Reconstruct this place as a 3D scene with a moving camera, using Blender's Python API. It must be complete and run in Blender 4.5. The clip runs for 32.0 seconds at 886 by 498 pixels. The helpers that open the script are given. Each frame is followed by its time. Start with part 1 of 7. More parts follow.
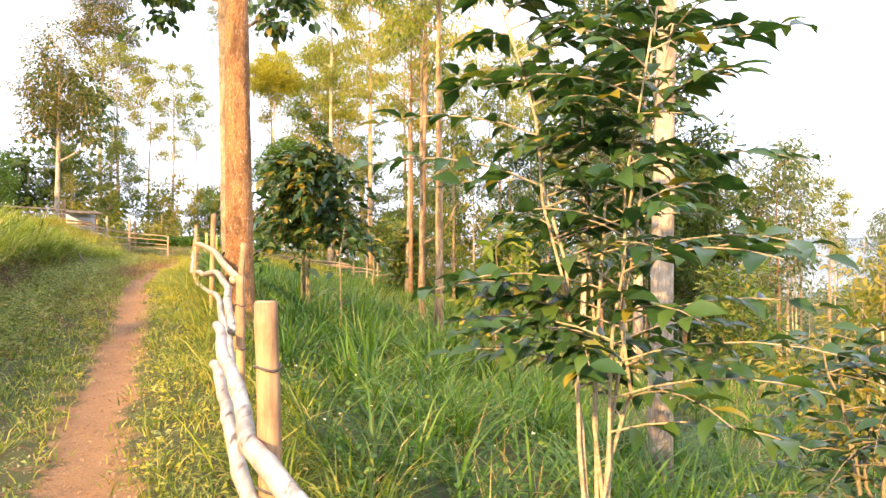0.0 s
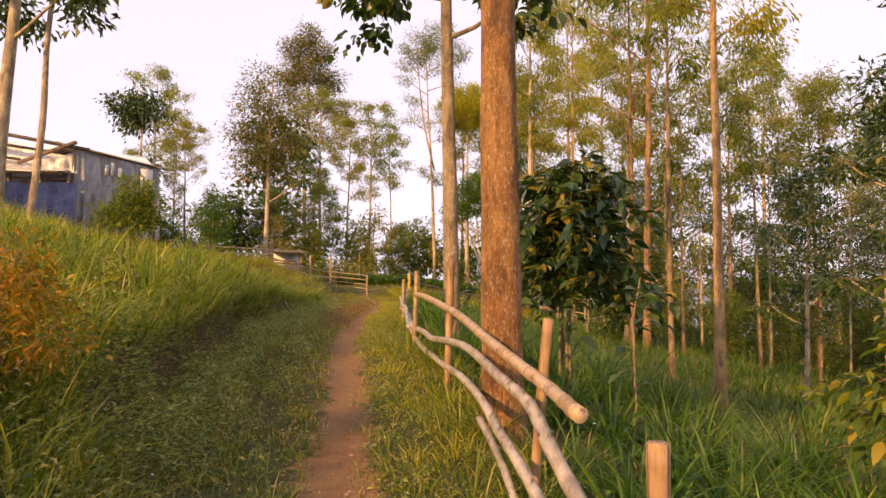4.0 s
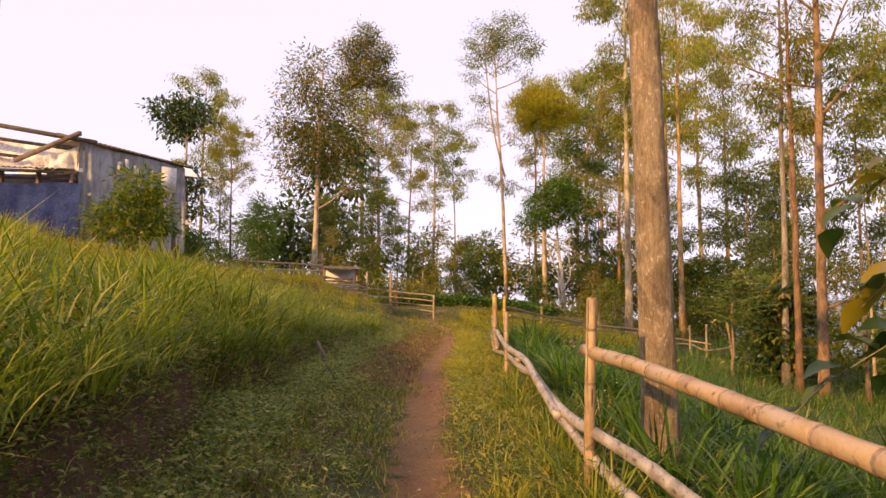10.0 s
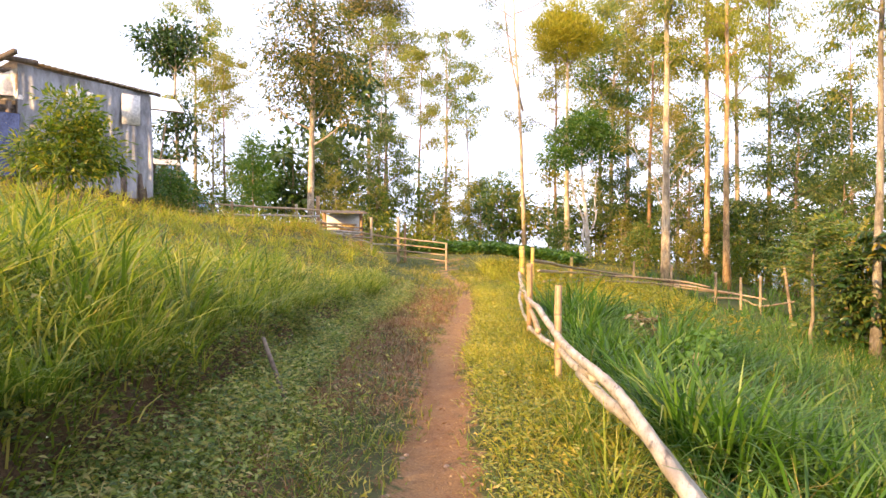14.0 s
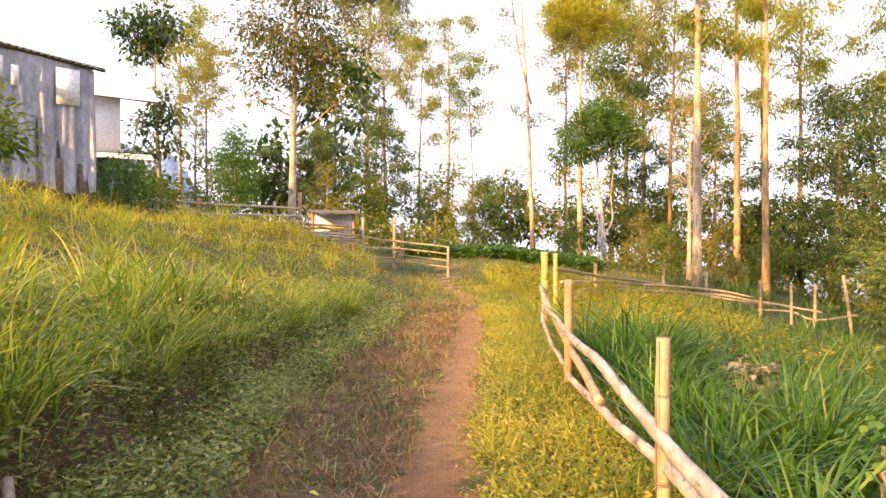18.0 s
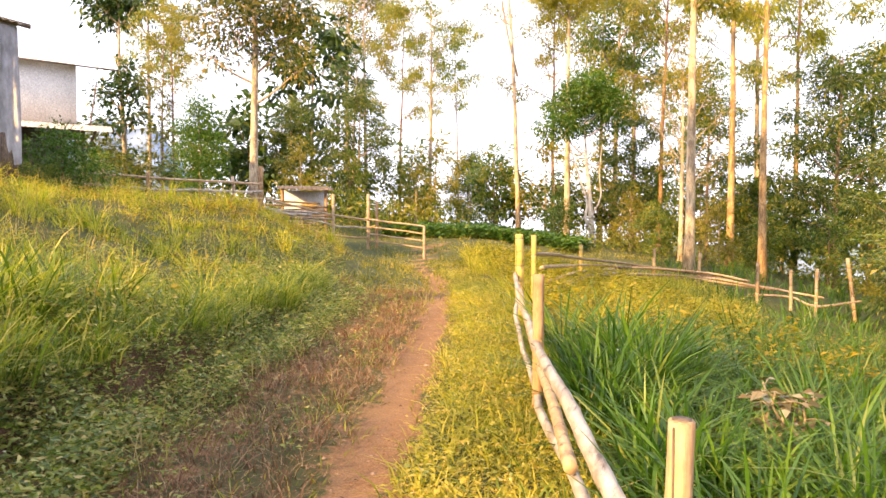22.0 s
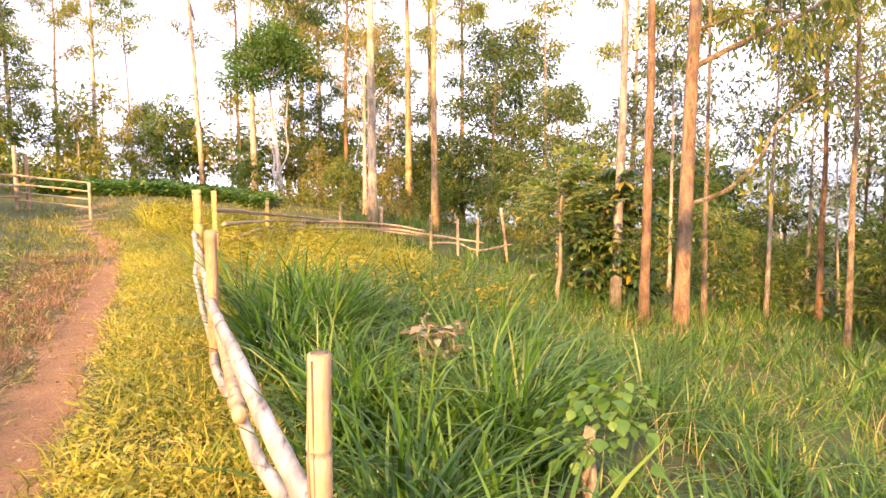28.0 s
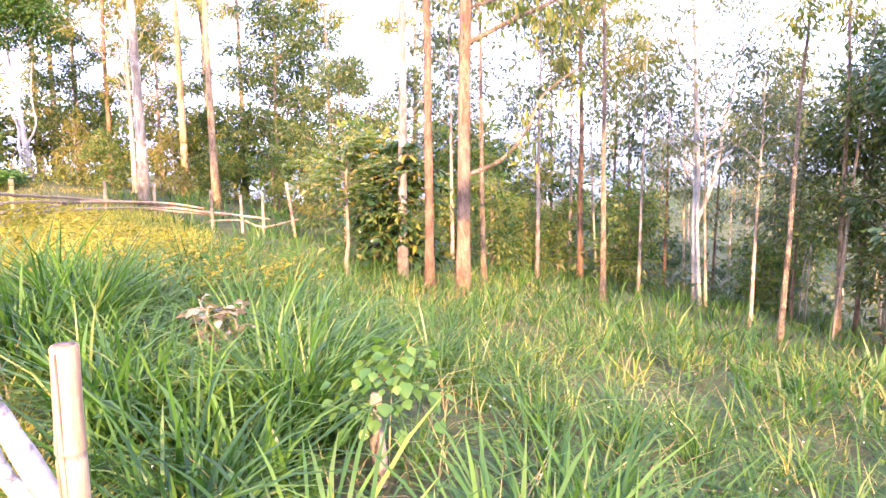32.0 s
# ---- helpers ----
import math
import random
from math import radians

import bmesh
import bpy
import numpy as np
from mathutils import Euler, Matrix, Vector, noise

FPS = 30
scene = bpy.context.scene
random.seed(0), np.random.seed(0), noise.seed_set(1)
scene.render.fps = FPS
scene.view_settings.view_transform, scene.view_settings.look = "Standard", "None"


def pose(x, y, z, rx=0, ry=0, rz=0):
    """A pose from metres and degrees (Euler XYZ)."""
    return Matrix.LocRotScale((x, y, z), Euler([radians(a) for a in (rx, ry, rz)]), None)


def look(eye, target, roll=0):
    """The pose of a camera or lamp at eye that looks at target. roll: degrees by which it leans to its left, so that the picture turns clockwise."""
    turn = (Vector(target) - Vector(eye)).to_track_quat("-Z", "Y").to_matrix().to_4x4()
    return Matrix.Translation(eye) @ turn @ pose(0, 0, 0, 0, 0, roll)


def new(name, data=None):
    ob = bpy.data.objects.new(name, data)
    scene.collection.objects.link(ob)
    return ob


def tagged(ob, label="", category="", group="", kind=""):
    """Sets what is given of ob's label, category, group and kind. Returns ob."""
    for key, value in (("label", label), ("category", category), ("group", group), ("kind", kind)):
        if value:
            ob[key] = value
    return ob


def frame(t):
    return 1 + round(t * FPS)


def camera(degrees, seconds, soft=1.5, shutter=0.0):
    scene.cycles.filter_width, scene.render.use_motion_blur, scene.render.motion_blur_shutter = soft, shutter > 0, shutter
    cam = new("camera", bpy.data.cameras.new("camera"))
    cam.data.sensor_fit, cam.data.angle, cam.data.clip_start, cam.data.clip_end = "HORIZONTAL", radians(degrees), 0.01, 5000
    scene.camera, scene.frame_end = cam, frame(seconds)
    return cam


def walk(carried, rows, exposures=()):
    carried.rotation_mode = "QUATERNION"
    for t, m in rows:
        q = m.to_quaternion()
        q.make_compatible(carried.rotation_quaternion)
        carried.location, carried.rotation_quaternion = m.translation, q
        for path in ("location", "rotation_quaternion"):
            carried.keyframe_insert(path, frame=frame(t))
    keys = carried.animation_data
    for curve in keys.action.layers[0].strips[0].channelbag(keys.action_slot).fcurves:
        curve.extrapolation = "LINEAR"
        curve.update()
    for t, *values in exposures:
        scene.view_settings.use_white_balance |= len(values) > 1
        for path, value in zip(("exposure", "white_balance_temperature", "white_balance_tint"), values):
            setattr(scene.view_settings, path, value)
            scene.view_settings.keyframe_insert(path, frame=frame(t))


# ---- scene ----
cam = camera(66.2, 32.0)
METRES, EYE, TILT, LEAN, TURN = 18.4, 1.5, 0.0, 0.0, 0.0
ROWS = [
    (0.0, 0.0, 0.0, 0.0, 0.0, 0.0, -0.0),
    (0.5, -0.0152, 0.017, 0.0066, 3.63, 1.48, -0.05),
    (1.0, -0.0327, 0.0329, 0.01, 8.44, 7.95, -0.19),
    (1.5, -0.0454, 0.0473, 0.011, 10.32, 11.72, -0.24),
    (2.0, -0.0562, 0.069, 0.0129, 12.98, 14.4, -0.27),
    (2.5, -0.065, 0.0897, 0.0129, 14.72, 10.37, -0.26),
    (3.0, -0.0719, 0.1138, 0.0124, 14.94, 4.27, -0.19),
    (3.5, -0.0786, 0.1389, 0.0136, 15.03, 2.15, -0.17),
    (5.5, -0.1188, 0.2382, 0.0148, 15.32, 7.13, -0.16),
    (6.0, -0.129, 0.2662, 0.015, 15.28, 7.14, -0.15),
    (6.5, -0.1401, 0.2923, 0.0154, 15.31, 7.13, -0.17),
    (7.0, -0.1502, 0.318, 0.0166, 15.39, 7.19, -0.15),
    (7.5, -0.161, 0.3427, 0.0189, 16.29, 6.7, -0.16),
    (8.0, -0.1731, 0.3645, 0.0198, 17.62, 3.73, -0.16),
    (8.5, -0.1843, 0.3874, 0.0196, 18.32, 3.54, -0.12),
    (9.0, -0.1975, 0.4112, 0.0209, 19.33, 4.05, -0.13),
    (9.5, -0.2115, 0.4333, 0.0226, 19.89, 4.39, -0.13),
    (10.0, -0.2229, 0.4585, 0.0232, 20.04, 4.41, -0.13),
    (10.5, -0.236, 0.4807, 0.0253, 20.06, 4.41, -0.1),
    (11.0, -0.2428, 0.5016, 0.0279, 20.15, 4.36, -0.11),
    (11.5, -0.2479, 0.5248, 0.0303, 20.31, 2.14, -0.07),
    (12.0, -0.256, 0.5484, 0.0312, 20.41, -0.38, -0.06),
    (12.5, -0.263, 0.5723, 0.0316, 20.51, -0.41, 0.06),
    (13.0, -0.2725, 0.5945, 0.0338, 20.82, -0.41, 0.04),
    (13.5, -0.2837, 0.6151, 0.0358, 20.97, -0.43, 0.07),
    (14.0, -0.2917, 0.6369, 0.0371, 21.07, -0.46, 0.06),
    (14.5, -0.3013, 0.6578, 0.0384, 21.13, -0.45, 0.04),
    (16.5, -0.3389, 0.7395, 0.0382, 21.19, -0.35, 0.09),
    (17.0, -0.3443, 0.7631, 0.0387, 21.25, -0.32, 0.09),
    (17.5, -0.3501, 0.7842, 0.0383, 21.27, -0.29, 0.1),
    (18.0, -0.353, 0.8057, 0.0394, 21.34, -0.26, 0.1),
    (18.5, -0.3562, 0.829, 0.0408, 21.37, -0.24, 0.09),
    (19.0, -0.3613, 0.8506, 0.0412, 21.4, -0.24, 0.12),
    (19.5, -0.363, 0.8682, 0.0419, 21.47, -0.18, 0.13),
    (20.0, -0.3615, 0.8829, 0.0429, 21.83, -0.11, 0.13),
    (20.5, -0.3602, 0.8905, 0.043, 22.17, -0.51, 0.1),
    (21.0, -0.3607, 0.8946, 0.0428, 22.09, -0.91, 0.05),
    (21.5, -0.3617, 0.8965, 0.042, 21.44, -1.53, 0.01),
    (22.0, -0.3626, 0.8965, 0.0421, 20.44, -2.15, -0.05),
    (22.5, -0.3627, 0.8957, 0.0434, 19.91, -2.27, -0.06),
    (23.0, -0.3622, 0.8955, 0.0435, 19.57, -2.94, -0.08),
    (23.5, -0.3616, 0.8952, 0.0435, 19.04, -4.35, -0.06),
    (24.0, -0.3607, 0.8947, 0.0438, 18.13, -5.44, -0.08),
    (24.5, -0.3603, 0.894, 0.0439, 16.77, -5.3, -0.08),
    (26.5, -0.3595, 0.8947, 0.0435, 7.89, -4.79, -0.03),
    (27.0, -0.3584, 0.8944, 0.042, 5.61, -4.85, 0.04),
    (27.5, -0.3553, 0.8933, 0.0414, 0.92, -5.51, 0.14),
    (28.0, -0.3542, 0.8932, 0.0412, -5.07, -5.9, 0.26),
    (28.5, -0.3538, 0.8929, 0.0414, -9.47, -6.37, 0.33),
    (29.0, -0.3537, 0.893, 0.041, -12.25, -6.75, 0.39),
    (29.5, -0.353, 0.8934, 0.0406, -14.42, -7.18, 0.45),
    (30.0, -0.3526, 0.8939, 0.0408, -16.6, -7.4, 0.49),
    (30.5, -0.3521, 0.8941, 0.0406, -18.37, -7.57, 0.55),
    (31.0, -0.3517, 0.894, 0.0403, -19.92, -7.85, 0.59),
    (31.5, -0.3516, 0.8936, 0.0404, -21.3, -8.08, 0.61),
    (32.0, -0.351, 0.8932, 0.0404, -22.75, -8.23, 0.66),
]
# seconds, stops, kelvin, tint: the picture darkens and warms towards the house, then brightens
EXPOSURES = [(0.0, 1.52, 7100, 14), (0.5, 1.52, 7100, 14), (1.0, 1.45, 7100, 16), (1.5, 0.72, 7300, 18), (2.0, 0.38, 8300, 23), (2.5, 0.35, 8700, 26), (3.5, 0.22, 8800, 26), (5.5, 0.12, 8300, 23), (7.0, 0.02, 8200, 23),
             (8.0, -0.1, 8300, 24), (9.0, 0.06, 8300, 25), (11.4, 0.28, 8300, 25), (12.0, 1.5, 8200, 22), (13.0, 1.15, 6900, 13), (14.5, 1.22, 7000, 13), (17.0, 1.26, 7400, 19), (20.0, 1.3, 7600, 17), (24.5, 1.55, 7700, 15),
             (27.0, 1.58, 7400, 25), (28.0, 1.6, 7300, 27), (30.0, 2.0, 6300, 34), (32.0, 2.25, 5700, 39)]
walk(cam, [(t, pose(0, 0, EYE, TILT, LEAN, TURN) @ pose(METRES * x, METRES * y, METRES * z, 90 + pitch, roll, yaw)) for t, x, y, z, yaw, pitch, roll in ROWS], EXPOSURES)

# ---- light: a low warm evening sun behind the walker's left shoulder, and a hazy bright sky ----
SUN_DIR = Vector((-0.36, -0.85, 0.38)).normalized()
world = bpy.data.worlds.new("sky")
scene.world = world
world.use_nodes = True
wn = world.node_tree
sky = wn.nodes.new("ShaderNodeTexSky")
sky.sky_type, sky.sun_disc = "NISHITA", False
sky.sun_elevation = math.asin(SUN_DIR.z)
sky.sun_rotation = math.atan2(SUN_DIR.x, SUN_DIR.y)
sky.air_density, sky.dust_density, sky.ozone_density, sky.altitude = 1.0, 3.0, 1.0, 900
haze = wn.nodes.new("ShaderNodeMix")
haze.data_type = "RGBA"
haze.inputs[0].default_value = 0.8
haze.inputs[7].default_value = (7.05, 7.8, 10.5, 1)
wn.links.new(sky.outputs[0], haze.inputs[6])
wn.nodes["Background"].inputs["Strength"].default_value = 0.13
wn.links.new(haze.outputs[2], wn.nodes["Background"].inputs["Color"])
lamp = bpy.data.lights.new("sun", "SUN")
lamp.energy, lamp.angle, lamp.color = 5.0, radians(0.8), (1.0, 0.66, 0.29)
sun = new("sun", lamp)
sun.matrix_world = look(SUN_DIR * 50, (0, 0, 0))

# ---- terrain numbers: the footpath's line, its level, the cut bank beside it and the falling pasture ----
PATH_Y = [-60, -20, 0, 3.5, 5.6, 10.5, 14.1, 16.9, 19.6, 21.8, 24.5, 26.0, 30.5, 33.6, 37.3, 45, 60]
PATH_X = [26, 8.6, -0.4, -1.9, -2.8, -4.8, -6.4, -7.36, -8.4, -9.05, -9.87, -10.35, -12.0, -13.7, -15.2, -17, -20]
LEVEL_Y = [-60, -30, 0, 2, 4.9, 7.6, 10, 11.7, 14, 16.4, 22, 30, 38, 44, 58, 70]
LEVEL_Z = [-2, -1.2, 0, .16, .28, .38, .55, .68, .75, .8, .8, .95, 1.2, 1.75, 2.0, 1.9]


def path_x(y):
    return np.interp(y, PATH_Y, PATH_X)


def across(x, y):
    """Distance from the middle of the footpath, positive on the pasture's side."""
    return (np.asarray(x, float) - path_x(y)) * 0.92


def wave(x, y, scale, seed=0.0):
    """A cheap smooth unevenness between -1 and 1."""
    x, y = np.asarray(x, float) / scale + seed, np.asarray(y, float) / scale - seed * 0.7
    return (np.sin(1.7 * x + 1.3 * np.sin(1.1 * y + seed)) + np.sin(1.9 * y + 1.7 * np.sin(0.9 * x + 2.1)) + np.sin(2.3 * (x + y) + seed)) / 3


def ground(x, y):
    x, y = np.asarray(x, float), np.asarray(y, float)
    v = across(x, y)
    z = np.interp(y, LEVEL_Y, LEVEL_Z)
    a = np.maximum(-v, 0)
    high = np.interp(y, [-5, 3, 8, 12.8, 15, 17, 21, 26, 31], [.35, .6, .75, .7, .55, .5, .3, .12, .03])
    top = np.interp(y, [0, 26, 32, 35, 39], [2.1, 2.1, 1.2, 1.6, 2.9]) + 0.2 * wave(x, y, 0.9, 3.0) + 0.09 * wave(x, y, 0.33, 8.0)
    wide = np.interp(y, [5.5, 8, 12], [1.2, .42, .22])
    s = np.clip((a - (top - wide)) / wide, 0, 1)
    step = np.interp(y, [8, 14, 17, 21, 26, 30], [0, .1, .16, .18, .12, 0])
    up = np.maximum(a - top, 0)
    z = z + (high + step * (1 - np.clip(up / 1.6, 0, 1))) * s * s * (3 - 2 * s)
    k = np.interp(y, [18, 23, 28, 33, 39], [.31, .32, .37, .47, .28])
    z = z + k * np.minimum(up, 7) + .06 * np.clip(up - 7, 0, 25) - .2 * np.clip(up - 32, 0, 60)
    flat = np.interp(y, [20, 24, 27, 33, 40, 50], [6, 3.55, 2.92, 2.85, 3.0, 3.2])
    z = np.where(v < 0, z - 0.12 * np.log1p(np.exp(np.clip((z - flat) / 0.12, -30, 60))), z)
    b = np.maximum(v - 1.3, 0)
    k = np.interp(y, [0, 6, 16, 22, 28, 40], [.27, .28, .27, .22, .2, .14])
    z = z - k * np.minimum(b, 9) - .2 * np.clip(b - 9, 0, 22) + .11 * np.clip(b - 45, 0, 60)
    z = z - .12 * np.clip(y - 60, 0, 70)
    z = z + 0.09 * wave(x, y, 1.5, 4.0) * np.clip((-v - 2.4) / 1.0, 0, 1) * np.clip((34 - y) / 8, 0, 1)
    z = z + 0.05 * wave(x, y, 0.7, 1.0) * np.clip(np.abs(v) / 1.0, 0.15, 1.5) - 0.05 * np.exp(-(v / 0.26) ** 2)
    # far hills
    d = np.hypot(x + 10, y - 20)
    far = np.clip((d - 110) / 300, 0, 1)
    z = np.maximum(z, -14) * (1 - far) + far * (-22 + 10 * wave(x, y, 260, 5.0) - 0.02 * d)
    return z


# ---- materials ----
def shader(name):
    m = bpy.data.materials.new(name)
    m.use_nodes = True
    nt = m.node_tree
    return m, nt, nt.nodes["Principled BSDF"]


def ramp(nt, fac, stops):
    node = nt.nodes.new("ShaderNodeValToRGB")
    els = node.color_ramp.elements
    while len(els) < len(stops):
        els.new(0.5)
    for el, (p, c) in zip(els, stops):
        el.position, el.color = p, (*c, 1)
    nt.links.new(fac, node.inputs[0])
    return node.outputs[0]


def noise_tex(nt, scale, detail=6.0, rough=0.6, stretch=None, dist=0.0):
    tc = nt.nodes.new("ShaderNodeTexCoord")
    n = nt.nodes.new("ShaderNodeTexNoise")
    n.inputs["Scale"].default_value, n.inputs["Detail"].default_value = scale, detail
    n.inputs["Roughness"].default_value, n.inputs["Distortion"].default_value = rough, dist
    src = tc.outputs["Object"]
    if stretch:
        mp = nt.nodes.new("ShaderNodeMapping")
        mp.inputs["Scale"].default_value = stretch
        nt.links.new(src, mp.inputs[0])
        src = mp.outputs[0]
    nt.links.new(src, n.inputs["Vector"])
    return n.outputs[0]


def mixed(nt, fac, a, b, mode="MIX"):
    n = nt.nodes.new("ShaderNodeMix")
    n.data_type, n.blend_type = "RGBA", mode
    for sock, val in ((n.inputs[0], fac), (n.inputs[6], a), (n.inputs[7], b)):
        if isinstance(val, (int, float)):
            sock.default_value = val
        elif isinstance(val, tuple):
            sock.default_value = (*val, 1)
        else:
            nt.links.new(val, sock)
    return n.outputs[2]


def bump(nt, bsdf, height, strength=0.5, distance=0.02):
    b = nt.nodes.new("ShaderNodeBump")
    b.inputs["Strength"].default_value, b.inputs["Distance"].default_value = strength, distance
    nt.links.new(height, b.inputs["Height"])
    nt.links.new(b.outputs[0], bsdf.inputs["Normal"])


def surface(name, dark, light, scale=4.0, fine=40.0, rough=0.8, relief=0.4, depth=0.01, stretch=None, spots=None, metal=0.0, spec=0.4):
    """Two scales of noise between two colours, with a fine relief and optional stains."""
    m, nt, p = shader(name)
    big = noise_tex(nt, scale, 5, 0.6, stretch)
    small = noise_tex(nt, fine, 6, 0.65, stretch)
    col = ramp(nt, big, [(0.38, dark), (0.62, light)])
    col = mixed(nt, 0.45, col, ramp(nt, small, [(0.38, tuple(c * 0.55 for c in dark)), (0.62, tuple(min(1, c * 1.2) for c in light))]))
    if spots:
        size, lo, colour = spots
        f = ramp(nt, noise_tex(nt, size, 4, 0.7), [(lo, (0, 0, 0)), (lo + 0.06, (1, 1, 1))])
        col = mixed(nt, f, col, colour)
    nt.links.new(col, p.inputs["Base Color"])
    p.inputs["Roughness"].default_value, p.inputs["Metallic"].default_value = rough, metal
    p.inputs["Specular IOR Level"].default_value = spec
    bump(nt, p, small, relief, depth)
    return m


def foliage(name, stops, glow=0.35, rough=0.45, spec=0.3, patch=0.25, single=False):
    """Leaves or blades: each takes its own shade, with a broad drift over the place and light passing through."""
    m, nt, p = shader(name)
    geo = nt.nodes.new("ShaderNodeObjectInfo" if single else "ShaderNodeNewGeometry")
    col = ramp(nt, geo.outputs["Random" if single else "Random Per Island"], stops)
    drift = noise_tex(nt, patch, 3, 0.5)
    col = mixed(nt, 0.75, col, ramp(nt, drift, [(0.38, (0.6, 0.68, 0.58)), (0.62, (1.0, 0.97, 0.8))]), "MULTIPLY")
    nt.links.new(col, p.inputs["Base Color"])
    p.inputs["Roughness"].default_value = rough
    p.inputs["Specular IOR Level"].default_value = spec
    tr = nt.nodes.new("ShaderNodeBsdfTranslucent")
    tint = mixed(nt, 1.0, col, (1.6, 1.7, 0.7), "MULTIPLY")
    nt.links.new(tint, tr.inputs["Color"])
    mx = nt.nodes.new("ShaderNodeMixShader")
    mx.inputs[0].default_value = glow
    nt.links.new(p.outputs[0], mx.inputs[1])
    nt.links.new(tr.outputs[0], mx.inputs[2])
    nt.links.new(mx.outputs[0], nt.nodes["Material Output"].inputs["Surface"])
    return m


def ground_material():
    m, nt, p = shader("turf_and_soil")
    at = nt.nodes.new("ShaderNodeAttribute")
    at.attribute_name = "soil"
    big, mid, fine = noise_tex(nt, 0.6, 5), noise_tex(nt, 5.0, 6, 0.7), noise_tex(nt, 60.0, 5, 0.7)
    turf = ramp(nt, mid, [(0.25, (0.03, 0.035, 0.012)), (0.55, (0.07, 0.085, 0.022)), (0.8, (0.14, 0.12, 0.045))])
    turf = mixed(nt, 0.5, turf, ramp(nt, big, [(0.3, (0.05, 0.07, 0.015)), (0.7, (0.12, 0.12, 0.03))]))
    soil = ramp(nt, mid, [(0.3, (0.15, 0.066, 0.027)), (0.5, (0.29, 0.14, 0.06)), (0.7, (0.42, 0.24, 0.113))])
    soil = mixed(nt, 0.5, soil, ramp(nt, fine, [(0.36, (0.07, 0.032, 0.014)), (0.5, (0.26, 0.135, 0.056)), (0.64, (0.47, 0.31, 0.15))]))
    soil = mixed(nt, 0.35, soil, ramp(nt, big, [(0.35, (0.18, 0.08, 0.032)), (0.65, (0.37, 0.225, 0.1))]))
    # bare earth of the cut bank, its brown darkened to carry the overhang's shade
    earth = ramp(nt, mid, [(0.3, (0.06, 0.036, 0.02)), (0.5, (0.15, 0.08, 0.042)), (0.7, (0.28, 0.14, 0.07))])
    dug = nt.nodes.new("ShaderNodeAttribute")
    dug.attribute_name = "earth"
    add = nt.nodes.new("ShaderNodeMath")
    add.operation = "MULTIPLY_ADD"
    nt.links.new(mid, add.inputs[0])
    add.inputs[1].default_value = 2.1
    sub = nt.nodes.new("ShaderNodeMath")
    sub.operation = "SUBTRACT"
    nt.links.new(at.outputs["Fac"], sub.inputs[0])
    sub.inputs[1].default_value = 1.05
    nt.links.new(sub.outputs[0], add.inputs[2])
    f = ramp(nt, add.outputs[0], [(0.38, (0, 0, 0)), (0.62, (1, 1, 1))])
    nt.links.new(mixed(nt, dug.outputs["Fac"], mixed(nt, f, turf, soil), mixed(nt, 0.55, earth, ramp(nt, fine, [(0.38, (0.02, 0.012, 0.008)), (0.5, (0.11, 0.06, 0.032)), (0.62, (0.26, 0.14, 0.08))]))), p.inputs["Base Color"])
    p.inputs["Roughness"].default_value = 0.95
    bump(nt, p, mixed(nt, 0.5, mid, fine), 1.0, 0.07)
    return m


